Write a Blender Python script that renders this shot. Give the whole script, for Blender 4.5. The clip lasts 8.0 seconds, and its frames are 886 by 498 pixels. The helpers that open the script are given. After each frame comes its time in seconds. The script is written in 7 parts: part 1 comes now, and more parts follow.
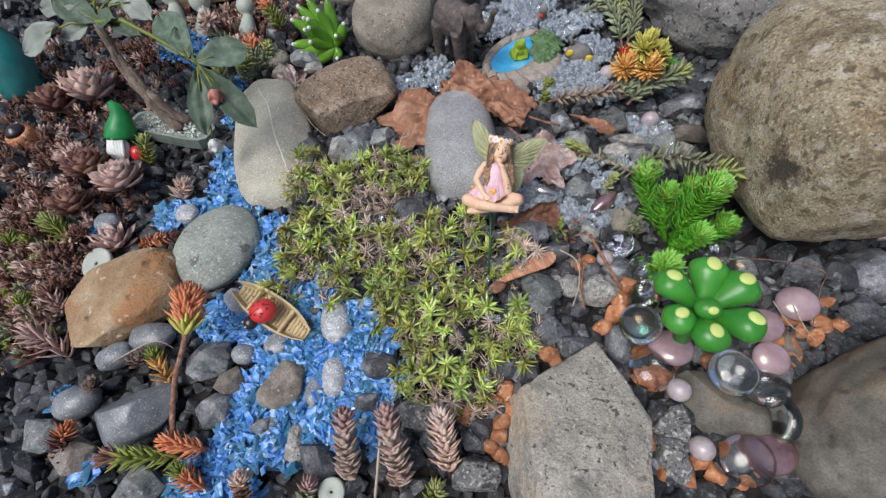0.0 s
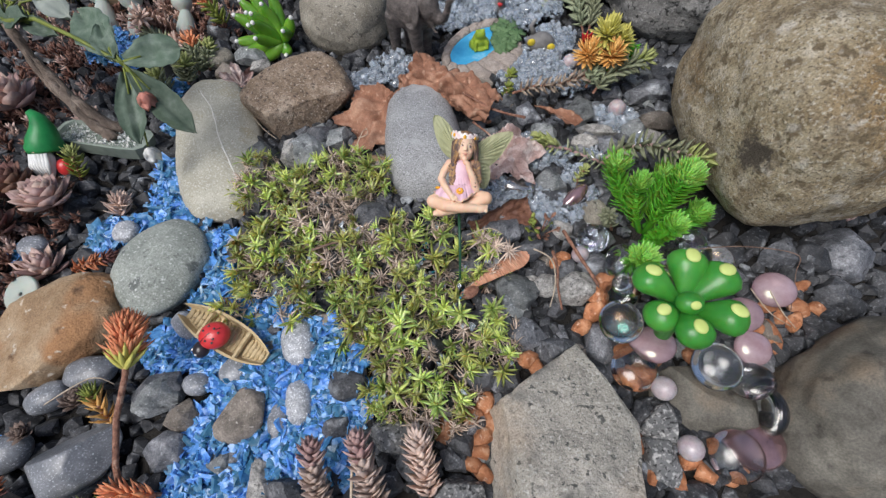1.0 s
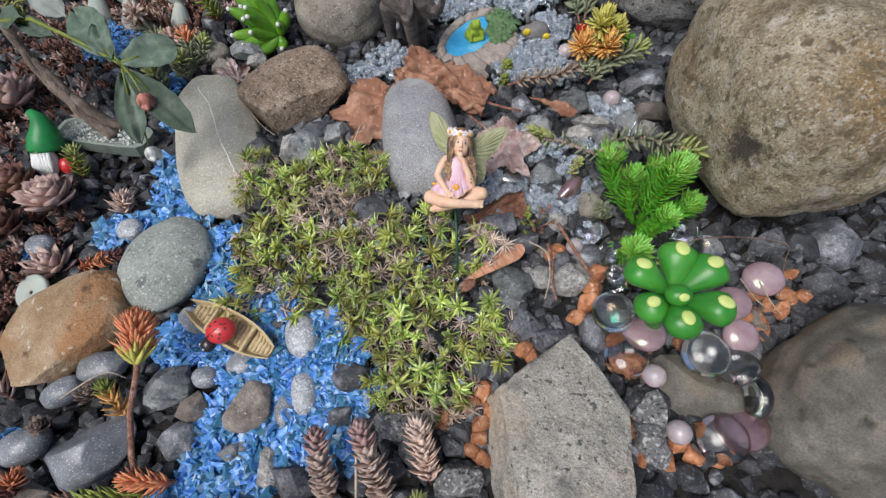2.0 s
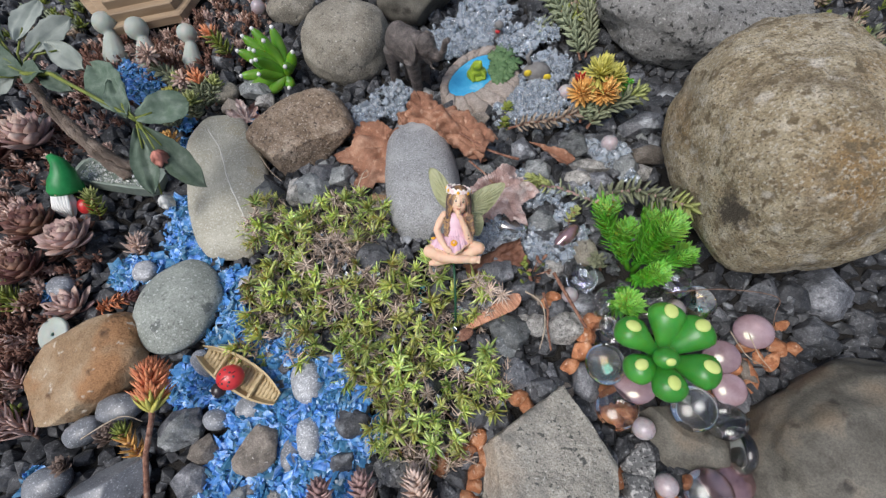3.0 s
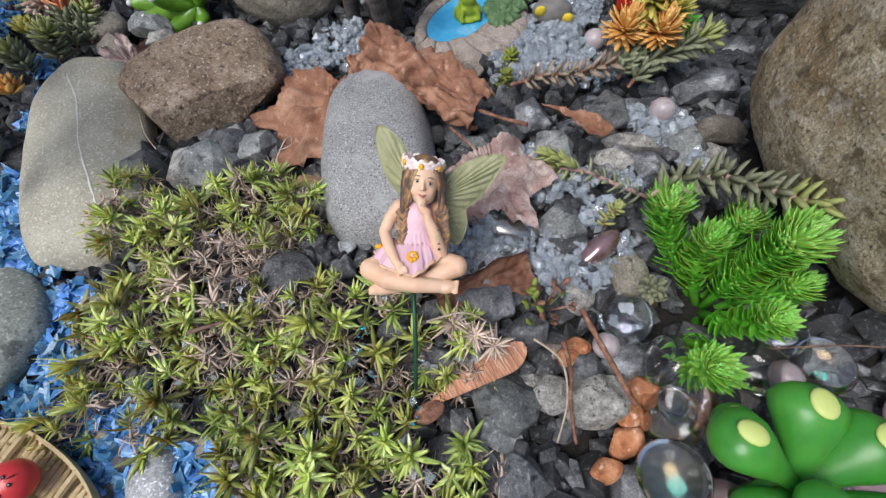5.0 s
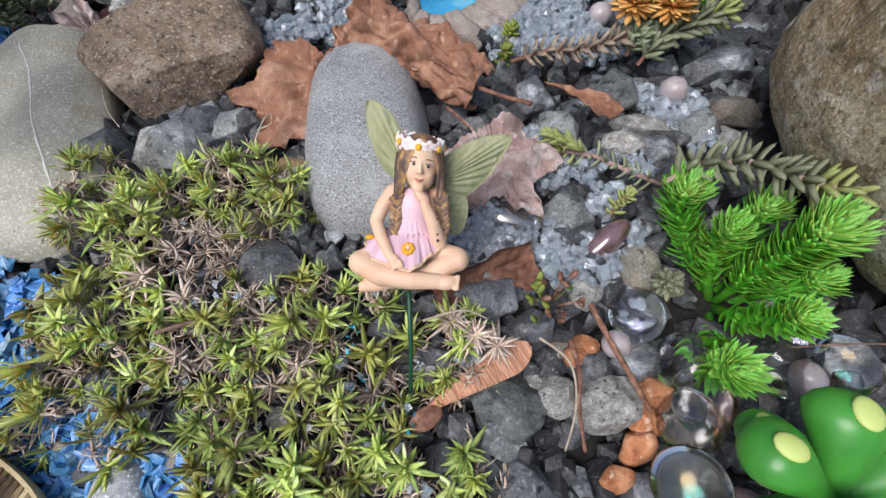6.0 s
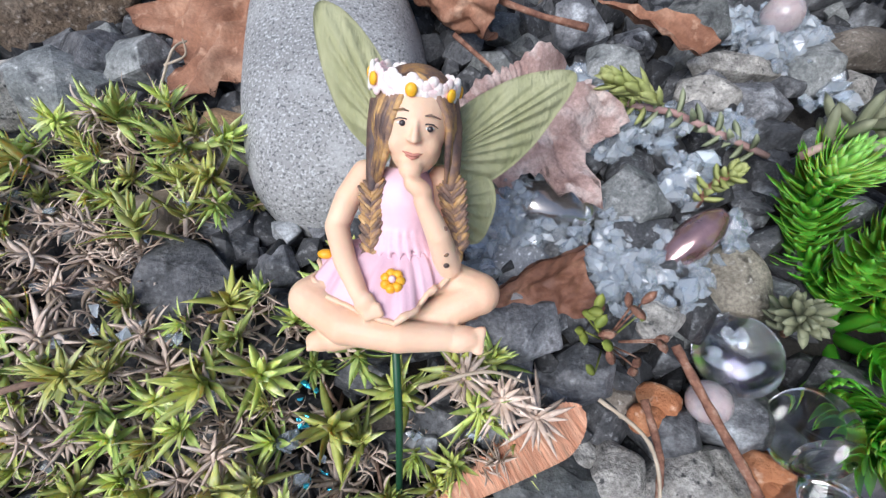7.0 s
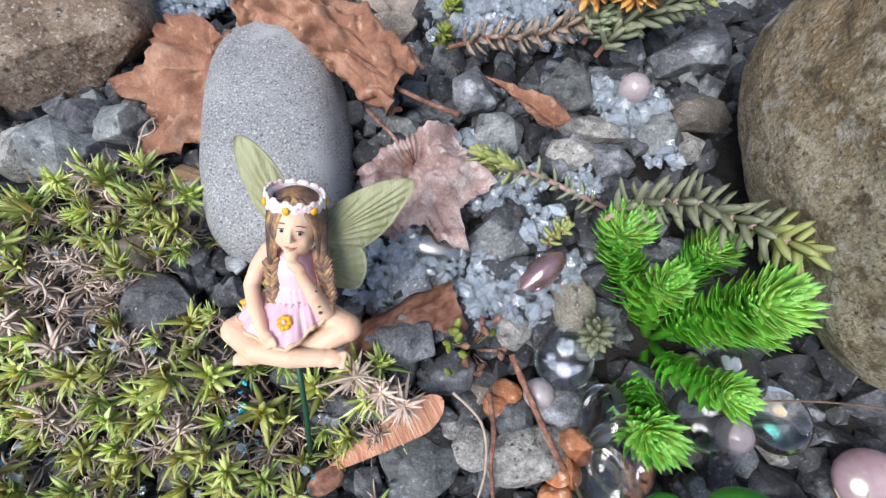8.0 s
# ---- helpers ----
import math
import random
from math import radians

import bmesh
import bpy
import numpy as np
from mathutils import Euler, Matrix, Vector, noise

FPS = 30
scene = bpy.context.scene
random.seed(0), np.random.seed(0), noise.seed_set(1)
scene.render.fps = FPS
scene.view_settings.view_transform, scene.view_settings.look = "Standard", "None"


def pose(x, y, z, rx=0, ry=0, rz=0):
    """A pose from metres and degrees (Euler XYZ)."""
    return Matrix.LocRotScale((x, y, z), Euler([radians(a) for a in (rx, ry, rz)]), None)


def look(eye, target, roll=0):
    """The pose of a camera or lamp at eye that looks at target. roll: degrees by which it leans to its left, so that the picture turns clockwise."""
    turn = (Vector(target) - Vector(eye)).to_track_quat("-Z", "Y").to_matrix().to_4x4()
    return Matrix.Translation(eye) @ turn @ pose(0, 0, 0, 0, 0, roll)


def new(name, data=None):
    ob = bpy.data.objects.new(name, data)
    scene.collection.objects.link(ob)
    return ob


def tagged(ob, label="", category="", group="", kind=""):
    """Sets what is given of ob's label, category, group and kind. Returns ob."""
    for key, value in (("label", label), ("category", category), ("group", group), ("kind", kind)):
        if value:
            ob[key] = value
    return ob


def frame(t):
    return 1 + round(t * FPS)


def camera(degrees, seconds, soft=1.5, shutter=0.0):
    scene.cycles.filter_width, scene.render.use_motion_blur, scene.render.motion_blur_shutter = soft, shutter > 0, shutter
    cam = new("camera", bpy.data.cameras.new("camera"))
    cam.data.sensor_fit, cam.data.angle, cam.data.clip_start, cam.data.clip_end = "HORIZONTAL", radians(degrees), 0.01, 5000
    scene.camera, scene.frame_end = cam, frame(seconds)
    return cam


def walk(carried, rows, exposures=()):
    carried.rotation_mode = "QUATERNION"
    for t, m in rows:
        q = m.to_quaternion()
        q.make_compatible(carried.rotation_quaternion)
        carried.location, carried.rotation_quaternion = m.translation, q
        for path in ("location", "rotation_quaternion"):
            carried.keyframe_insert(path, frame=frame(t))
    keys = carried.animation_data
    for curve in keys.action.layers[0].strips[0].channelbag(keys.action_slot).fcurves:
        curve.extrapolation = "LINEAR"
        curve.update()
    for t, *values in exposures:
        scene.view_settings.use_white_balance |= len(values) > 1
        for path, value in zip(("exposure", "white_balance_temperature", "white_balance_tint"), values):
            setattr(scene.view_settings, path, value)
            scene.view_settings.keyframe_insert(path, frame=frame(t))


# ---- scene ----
# Camera: metres and degrees. One wide lens for the whole walk.
cam = camera(92.0, 8.0, soft=1.4)
PATH = [
    (0, -0.0089, -0.1551, 0.283, 26.24, 3.66, 3.76),
    (0.5, -0.0096, -0.1436, 0.2752, 26.32, 2.71, 0.85),
    (1, -0.0068, -0.1418, 0.2679, 25.6, 1.85, -0.87),
    (2.5, -0.001, -0.1299, 0.2901, 22.74, 2.71, -1.51),
    (3, 0.0039, -0.1076, 0.3018, 22.67, 3.17, -0.83),
    (3.5, 0.0043, -0.0919, 0.2845, 23.41, 3.4, -0.12),
    (4, 0.0075, -0.0709, 0.2429, 23.55, 3.56, 0.31),
    (4.5, 0.0143, -0.0721, 0.2196, 23.41, 3.58, 0.62),
    (4.7, 0.0151, -0.0618, 0.2042, 23.29, 2.92, 0.62),
    (6, 0.0103, -0.0482, 0.1769, 21.44, 0.26, -0.16),
    (6.5, 0.0127, -0.0283, 0.1439, 18.96, 0.13, -0.05),
    (7, 0.0066, -0.0129, 0.1229, 15.94, -0.69, -0.12),
    (7.5, 0.0171, -0.0035, 0.1252, 14.05, -0.66, 0.22),
    (8, 0.04, -0.0035, 0.1695, 12.72, -1.23, 0.04),
]
EXPOSURES = [(0.0, 0.26, 6250, 10), (4.7, 0.26, 6250, 10), (6.0, 0.36, 6150, 10), (6.6, 0.50, 5950, 10), (8.0, 0.70, 6000, 10)]
walk(cam, [(t, pose(x, y, z, rx, ry, rz)) for t, x, y, z, rx, ry, rz in PATH], EXPOSURES)

# Light: bright overcast day.
world = bpy.data.worlds.new("overcast_sky")
scene.world = world
world.use_nodes = True
wt = world.node_tree
sky = wt.nodes.new("ShaderNodeTexSky")
sky.sky_type, sky.sun_disc = "NISHITA", False
sky.sun_elevation, sky.sun_rotation = radians(64), radians(-125)
sky.air_density, sky.dust_density, sky.ozone_density = 1.0, 4.0, 1.0
wt.nodes["Background"].inputs["Strength"].default_value = 0.085
wt.links.new(sky.outputs["Color"], wt.nodes["Background"].inputs["Color"])
sun = new("sun", bpy.data.lights.new("sun", "SUN"))
sun.data.energy, sun.data.angle, sun.data.color = 2.0, radians(35), (1.0, 0.98, 0.95)
sun.matrix_world = look((-0.36, -0.25, 0.9), (0, 0, 0))

MM = 0.001
V = Vector


# ---------------------------------------------------------------- helpers
class Geo:
    """A growing mesh in millimetres, with a material slot for each face."""

    def __init__(self):
        self.v, self.f, self.m, self.s = [], [], [], []

    def faces(self, verts, faces, slot=0, smooth=True):
        n = len(self.v)
        self.v += [tuple(p) for p in verts]
        for f in faces:
            self.f.append([i + n for i in f])
            self.m.append(slot)
            self.s.append(smooth)

    def tube(self, pts, radii, sides=8, slot=0, flat=1.0, smooth=True, up=(0.13, 0.21, 0.97)):
        pts = [V(p) for p in pts]
        n, verts, faces = len(pts), [], []
        if abs((pts[-1] - pts[0]).normalized().dot(V(up).normalized())) > 0.75:
            up = (0.97, 0.2, 0.1) if abs((pts[-1] - pts[0]).normalized().x) < 0.6 else (0.1, 0.97, 0.2)
        for i, p in enumerate(pts):
            d = (pts[min(i + 1, n - 1)] - pts[max(i - 1, 0)]).normalized()
            a = d.cross(V(up))
            a = a.normalized() if a.length > 1e-4 else V((1, 0, 0))
            b = a.cross(d)
            for k in range(sides):
                w = 2 * math.pi * k / sides
                verts.append(p + radii[i] * (math.cos(w) * a + flat * math.sin(w) * b))
        for i in range(n - 1):
            for k in range(sides):
                q = (k + 1) % sides
                faces.append([i * sides + k, i * sides + q, (i + 1) * sides + q, (i + 1) * sides + k])
        faces.append(list(range(sides))[::-1])
        faces.append(list(range((n - 1) * sides, n * sides)))
        self.faces(verts, faces, slot, smooth)

    def ball(self, c, semi, seg=14, rings=9, slot=0, turn=None, smooth=True):
        verts, faces = [], []
        m = turn or Matrix.Identity(3)
        for i in range(1, rings):
            a = math.pi * i / rings
            for k in range(seg):
                w = 2 * math.pi * k / seg
                verts.append(V(c) + m @ V((semi[0] * math.sin(a) * math.cos(w), semi[1] * math.sin(a) * math.sin(w), semi[2] * math.cos(a))))
        top, bot = len(verts), len(verts) + 1
        verts += [V(c) + m @ V((0, 0, semi[2])), V(c) + m @ V((0, 0, -semi[2]))]
        for i in range(rings - 2):
            for k in range(seg):
                q = (k + 1) % seg
                faces.append([i * seg + k, (i + 1) * seg + k, (i + 1) * seg + q, i * seg + q])
        for k in range(seg):
            q = (k + 1) % seg
            faces.append([top, k, q])
            faces.append([bot, (rings - 2) * seg + q, (rings - 2) * seg + k])
        self.faces(verts, faces, slot, smooth)

    def leaf(self, base, way, up, length, width, thick, curve=0.0, profile=(0.5, 1.0, 0.85, 0.4), slot=0, keel=0.35):
        """A pointed, slightly keeled leaf with an upper and an under side. curve: how far the tip rises."""
        base, way = V(base), V(way).normalized()
        side = way.cross(V(up))
        side = side.normalized() if side.length > 1e-4 else V((1, 0, 0))
        nor = side.cross(way)
        n, verts, faces = len(profile), [], []
        for i, w in enumerate(profile):
            t = i / n
            p = base + way * length * t + nor * curve * length * t * t
            hw, ht = width * w * 0.5, thick * w
            verts += [p - side * hw + nor * keel * hw, p - nor * ht * 0.6, p + side * hw + nor * keel * hw, p + nor * ht * 0.4]
        verts.append(base + way * length + nor * curve * length)
        for i in range(n - 1):
            for k in range(4):
                q = (k + 1) % 4
                faces.append([i * 4 + k, i * 4 + q, i * 4 + 4 + q, i * 4 + 4 + k])
        for k in range(4):
            faces.append([(n - 1) * 4 + k, (n - 1) * 4 + (k + 1) % 4, 4 * n])
        faces.append([3, 2, 1, 0])
        self.faces(verts, faces, slot, True)

    def mesh(self, name, mats):
        me = bpy.data.meshes.new(name)
        me.from_pydata([(x * MM, y * MM, z * MM) for x, y, z in self.v], [], self.f)
        for m in mats if isinstance(mats, (list, tuple)) else [mats]:
            me.materials.append(m)
        me.polygons.foreach_set("material_index", self.m)
        me.polygons.foreach_set("use_smooth", self.s)
        me.update()
        return me


def part(name, geo, mats, parent=None, label="", m=None):
    """Links a Geo, or a mesh, as one object, under its thing where one is given."""
    ob = new(name, geo.mesh(name, mats) if isinstance(geo, Geo) else geo)
    if parent:
        ob.parent = parent
    if m is not None:
        ob.matrix_basis = m
    return tagged(ob, label)


def thing(name, x, y, z, label, category, group="", kind="", rx=0, ry=0, rz=0):
    """An Empty at the base of a thing with parts; millimetres and degrees."""
    ob = new(name)
    ob.empty_display_size = 0.005
    ob.matrix_basis = at(x, y, z, rx, ry, rz)
    return tagged(ob, label if len(label.split()) > 3 else label + " on the gravel", category, group, kind)


def at(x, y, z, rx=0, ry=0, rz=0, s=None):
    m = pose(x * MM, y * MM, z * MM, rx, ry, rz)
    return m @ Matrix.Diagonal((*(s if isinstance(s, tuple) else (s, s, s)), 1)) if s else m


def melt(geo, voxel=0.5, smooth=4):
    """Melts the overlapping solids of a Geo into one skin."""
    ob = new("lump", geo.mesh("lump", []))
    rem = ob.modifiers.new("remesh", "REMESH")
    rem.mode, rem.voxel_size = "VOXEL", voxel * MM
    sm = ob.modifiers.new("smooth", "SMOOTH")
    sm.factor, sm.iterations = 0.5, smooth
    me = bpy.data.meshes.new_from_object(ob.evaluated_get(bpy.context.evaluated_depsgraph_get()))
    old = ob.data
    bpy.data.objects.remove(ob)
    bpy.data.meshes.remove(old)
    out = Geo()
    out.faces([v.co / MM for v in me.vertices], [list(p.vertices) for p in me.polygons])
    bpy.data.meshes.remove(me)
    return out


def join(pairs):
    """One Geo out of (Geo, slot) pairs."""
    out = Geo()
    for g, slot in pairs:
        n = len(out.v)
        out.v += g.v
        out.f += [[i + n for i in f] for f in g.f]
        out.m += [slot] * len(g.f) if slot is not None else g.m
        out.s += g.s
    return out


def smooth01(t):
    t = min(1.0, max(0.0, t))
    return t * t * (3 - 2 * t)


def gh(x, y):
    """Height of the soil, in millimetres: a low mound in the middle, falling away to the back and the side."""
    h = -9 - 13 * smooth01((y - 40) / 150) - 8 * smooth01((-x - 110) / 120)
    h += 8 * math.exp(-((x + 50) / 62) ** 2 - ((y + 22) / 62) ** 2)
    h -= 9 * math.exp(-((x - 82) / 42) ** 2 - ((y + 50) / 42) ** 2)
    h += 5 * noise.noise(V((x / 60, y / 60, 3.1)))
    return h


# ---------------------------------------------------------------- materials
def material(name, cols, scale=150, detail=6, rough=0.7, bump=0.4, bscale=None, rand=0.0, island=False, specks=(), trans=0.0, ior=1.45, grit=0.0,
             metal=0.0, coat=0.0, sss=0.0, stretch=(1, 1, 1), film=0.0, hue=0.0, dist=0.0006, rvar=0.1, coat_ior=1.5):
    mt = bpy.data.materials.new(name)
    mt.use_nodes = True
    nt = mt.node_tree
    N, L = nt.nodes, nt.links
    b = N["Principled BSDF"]
    tc = N.new("ShaderNodeTexCoord")
    mp = N.new("ShaderNodeMapping")
    mp.inputs["Scale"].default_value = stretch
    L.new(tc.outputs["Object"], mp.inputs["Vector"])
    if island:
        rnd = N.new("ShaderNodeNewGeometry").outputs["Random Per Island"]
    else:
        rnd = N.new("ShaderNodeObjectInfo").outputs["Random"]
    off = N.new("ShaderNodeVectorMath")
    off.operation = "MULTIPLY_ADD"
    off.inputs[1].default_value, = ((3.1, 5.3, 7.7),)
    L.new(rnd, off.inputs[0])
    L.new(mp.outputs["Vector"], off.inputs[2])

    def nz(sc, det=detail, ro=0.6):
        n = N.new("ShaderNodeTexNoise")
        n.inputs["Scale"].default_value, n.inputs["Detail"].default_value, n.inputs["Roughness"].default_value = sc, det, ro
        L.new(off.outputs[0], n.inputs["Vector"])
        return n.outputs["Fac"]

    ramp = N.new("ShaderNodeValToRGB")
    el = ramp.color_ramp.elements
    while len(el) < len(cols):
        el.new(0.5)
    for e, (p, c) in zip(el, cols):
        e.position, e.color = p, (*c, 1)
    L.new(nz(scale), ramp.inputs["Fac"])
    col = ramp.outputs["Color"]
    for rgb, sc, lo, hi in specks:
        mr = N.new("ShaderNodeMapRange")
        mr.inputs["From Min"].default_value, mr.inputs["From Max"].default_value = lo, hi
        L.new(nz(sc, 3, 0.5), mr.inputs["Value"])
        mx = N.new("ShaderNodeMix")
        mx.data_type = "RGBA"
        L.new(mr.outputs["Result"], mx.inputs["Factor"])
        L.new(col, mx.inputs["A"])
        mx.inputs["B"].default_value = (*rgb, 1)
        col = mx.outputs["Result"]
    if grit:
        # fine mineral grain: lighter and darker crystals about a millimetre across
        mr = N.new("ShaderNodeMapRange")
        mr.inputs["From Min"].default_value, mr.inputs["From Max"].default_value = 0.36, 0.64
        mr.inputs["To Min"].default_value, mr.inputs["To Max"].default_value = 1 - grit, 1 + grit
        L.new(nz(900, 4, 0.7), mr.inputs["Value"])
        mx = N.new("ShaderNodeVectorMath")
        mx.operation = "SCALE"
        L.new(col, mx.inputs[0])
        L.new(mr.outputs["Result"], mx.inputs["Scale"])
        col = mx.outputs["Vector"]
    if rand or hue:
        hs = N.new("ShaderNodeHueSaturation")
        for key, amount, mid in (("Value", rand, 1.0), ("Hue", hue, 0.5)):
            mr = N.new("ShaderNodeMapRange")
            mr.inputs["To Min"].default_value, mr.inputs["To Max"].default_value = mid - amount, mid + amount
            L.new(rnd, mr.inputs["Value"])
            L.new(mr.outputs["Result"], hs.inputs[key])
        L.new(col, hs.inputs["Color"])
        col = hs.outputs["Color"]
    L.new(col, b.inputs["Base Color"])
    rr = N.new("ShaderNodeMapRange")
    rr.inputs["To Min"].default_value, rr.inputs["To Max"].default_value = max(0.0, rough - rvar), min(1.0, rough + rvar)
    L.new(nz(scale * 2.3, 4), rr.inputs["Value"])
    L.new(rr.outputs["Result"], b.inputs["Roughness"])
    b.inputs["Metallic"].default_value, b.inputs["IOR"].default_value = metal, ior
    b.inputs["Transmission Weight"].default_value, b.inputs["Coat Weight"].default_value = trans, coat
    b.inputs["Coat Roughness"].default_value, b.inputs["Coat IOR"].default_value = (0.03 if trans > 0.9 else 0.12), coat_ior
    if sss:
        b.inputs["Subsurface Weight"].default_value, b.inputs["Subsurface Scale"].default_value = sss, 0.002
    if film:
        b.inputs["Thin Film Thickness"].default_value = film
    if bump:
        bp = N.new("ShaderNodeBump")
        bp.inputs["Strength"].default_value, bp.inputs["Distance"].default_value = bump, dist
        L.new(nz(bscale or scale * 3, 8, 0.65), bp.inputs["Height"])
        L.new(bp.outputs["Normal"], b.inputs["Normal"])
    return mt


M_soil = material("soil", [(0.3, (0.008, 0.007, 0.006)), (0.7, (0.034, 0.03, 0.026))], 120, bump=1.0, rough=0.9, dist=0.003)
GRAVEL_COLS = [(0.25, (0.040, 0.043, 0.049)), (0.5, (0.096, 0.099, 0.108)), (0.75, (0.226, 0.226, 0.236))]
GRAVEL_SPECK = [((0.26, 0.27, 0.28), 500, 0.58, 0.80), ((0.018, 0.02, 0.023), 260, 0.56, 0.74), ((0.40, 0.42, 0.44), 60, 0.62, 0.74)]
M_gravel = material("dark_gravel", GRAVEL_COLS, 110, detail=10, rough=0.58, bump=0.9, bscale=330, rand=0.6, dist=0.0009, specks=GRAVEL_SPECK, grit=0.35)
M_gravel_mid = material("grey_gravel", [(0.28, (0.09, 0.098, 0.10)), (0.5, (0.17, 0.18, 0.178)), (0.74, (0.30, 0.305, 0.30))], 120, detail=10, rough=0.68, bump=0.9, bscale=330, rand=0.3, dist=0.0009, specks=[((0.42, 0.43, 0.43), 420, 0.6, 0.76), ((0.05, 0.053, 0.057), 200, 0.56, 0.72)], grit=0.3)
# the loose gravel's colours cut to 0.46: shade of the gaps put into them
M_gravel_shaded = material("shaded_gravel_rest", [(p, tuple(v * 0.46 for v in c)) for p, c in GRAVEL_COLS], 90, rough=0.65, bump=0.5, bscale=420, rand=0.42, specks=GRAVEL_SPECK, island=True, grit=0.35)
M_gravel_brown = material("brown_gravel", [(0.3, (0.10, 0.085, 0.07)), (0.7, (0.29, 0.25, 0.21))], 110, rough=0.75, bump=0.6, rand=0.3, specks=[((0.4, 0.37, 0.33), 600, 0.62, 0.72)], grit=0.3)
M_gravel_pale = material("pale_gravel", [(0.3, (0.17, 0.165, 0.15)), (0.5, (0.36, 0.345, 0.32)), (0.7, (0.58, 0.56, 0.52))], 200, detail=12, rough=0.85, bump=1.0, rand=0.2, dist=0.0015, specks=[((0.08, 0.08, 0.08), 500, 0.6, 0.7)], grit=0.3)
M_boulder = material("lichen_boulder", [(0.3, (0.25, 0.19, 0.11)), (0.45, (0.39, 0.315, 0.195)), (0.56, (0.49, 0.415, 0.28)), (0.72, (0.64, 0.58, 0.46))], 70, detail=15, rough=0.93, bump=1.0, bscale=520,
                     specks=[((0.31, 0.195, 0.08), 16, 0.50, 0.68), ((0.62, 0.57, 0.46), 520, 0.52, 0.72), ((0.20, 0.155, 0.095), 34, 0.57, 0.72), ((0.13, 0.10, 0.065), 640, 0.56, 0.70), ((0.19, 0.145, 0.085), 150, 0.56, 0.66), ((0.62, 0.57, 0.48), 90, 0.60, 0.72)], dist=0.003, grit=0.3)
M_pitted = material("pitted_boulder", [(0.3, (0.15, 0.145, 0.135)), (0.7, (0.36, 0.35, 0.33))], 70, detail=12, rough=0.92, bump=1.0, bscale=240, specks=[((0.045, 0.045, 0.042), 200, 0.57, 0.66), ((0.46, 0.45, 0.43), 420, 0.58, 0.74)], dist=0.004, grit=0.3)
M_olive = material("olive_river_stone", [(0.3, (0.31, 0.29, 0.225)), (0.7, (0.50, 0.48, 0.39))], 35, rough=0.75, bump=0.35, bscale=500, specks=[((0.36, 0.29, 0.16), 30, 0.60, 0.78), ((0.64, 0.62, 0.55), 760, 0.54, 0.68), ((0.19, 0.175, 0.135), 900, 0.56, 0.70)], grit=0.22)
M_vein = material("quartz_vein", [(0.3, (0.60, 0.585, 0.51)), (0.7, (0.78, 0.76, 0.70))], 300, rough=0.7, bump=0.4)
M_saltpepper = material("speckled_granite", [(0.3, (0.10, 0.10, 0.10)), (0.7, (0.24, 0.24, 0.235))], 120, rough=0.85, bump=0.9, bscale=300, rand=0.15, dist=0.0014, specks=[((0.50, 0.49, 0.47), 430, 0.52, 0.66), ((0.03, 0.03, 0.03), 480, 0.55, 0.66)])
M_basalt = material("brown_basalt", [(0.3, (0.155, 0.108, 0.07)), (0.52, (0.27, 0.20, 0.14)), (0.72, (0.43, 0.345, 0.265))], 70, rough=0.92, bump=1.0, bscale=240, specks=[((0.09, 0.065, 0.05), 300, 0.56, 0.70), ((0.55, 0.47, 0.38), 520, 0.58, 0.72)], dist=0.003, grit=0.28)
M_granite = material("grey_granite", [(0.3, (0.225, 0.225, 0.225)), (0.7, (0.355, 0.355, 0.35))], 30, rough=0.72, bump=0.5, bscale=800, specks=[((0.52, 0.53, 0.54), 1250, 0.53, 0.66), ((0.10, 0.105, 0.11), 1150, 0.54, 0.67), ((0.39, 0.395, 0.40), 60, 0.56, 0.75)])
M_green = material("green_grey_stone", [(0.3, (0.20, 0.22, 0.195)), (0.7, (0.34, 0.36, 0.32))], 40, rough=0.75, bump=0.35, bscale=600, specks=[((0.13, 0.14, 0.13), 45, 0.61, 0.64), ((0.48, 0.50, 0.47), 520, 0.57, 0.70), ((0.14, 0.15, 0.135), 420, 0.58, 0.72)], grit=0.3)
M_ochre = material("ochre_stone", [(0.25, (0.20, 0.12, 0.065)), (0.45, (0.34, 0.225, 0.125)), (0.6, (0.44, 0.32, 0.20)), (0.78, (0.52, 0.43, 0.31))], 45, detail=14, rough=0.82, bump=1.0, bscale=150, dist=0.003, specks=[((0.38, 0.20, 0.09), 22, 0.54, 0.66), ((0.60, 0.52, 0.41), 160, 0.64, 0.72), ((0.15, 0.085, 0.045), 60, 0.62, 0.70)], grit=0.2)
M_top = material("tan_grey_stone", [(0.3, (0.17, 0.15, 0.115)), (0.7, (0.35, 0.32, 0.26))], 60, detail=10, rough=0.85, bump=1.0, bscale=300, dist=0.0016, specks=[((0.09, 0.08, 0.065), 240, 0.58, 0.72), ((0.46, 0.43, 0.38), 500, 0.6, 0.74)], grit=0.3)
M_slab = material("pale_slab", [(0.3, (0.26, 0.245, 0.21)), (0.55, (0.41, 0.38, 0.325)), (0.75, (0.56, 0.52, 0.455))], 50, detail=12, rough=0.88, bump=1.0, bscale=200, dist=0.0028, specks=[((0.10, 0.10, 0.09), 150, 0.645, 0.675), ((0.10, 0.10, 0.09), 280, 0.63, 0.67), ((0.58, 0.56, 0.51), 520, 0.58, 0.74), ((0.15, 0.145, 0.125), 640, 0.58, 0.74), ((0.47, 0.38, 0.29), 22, 0.50, 0.72), ((0.22, 0.21, 0.185), 60, 0.56, 0.72)], grit=0.25)
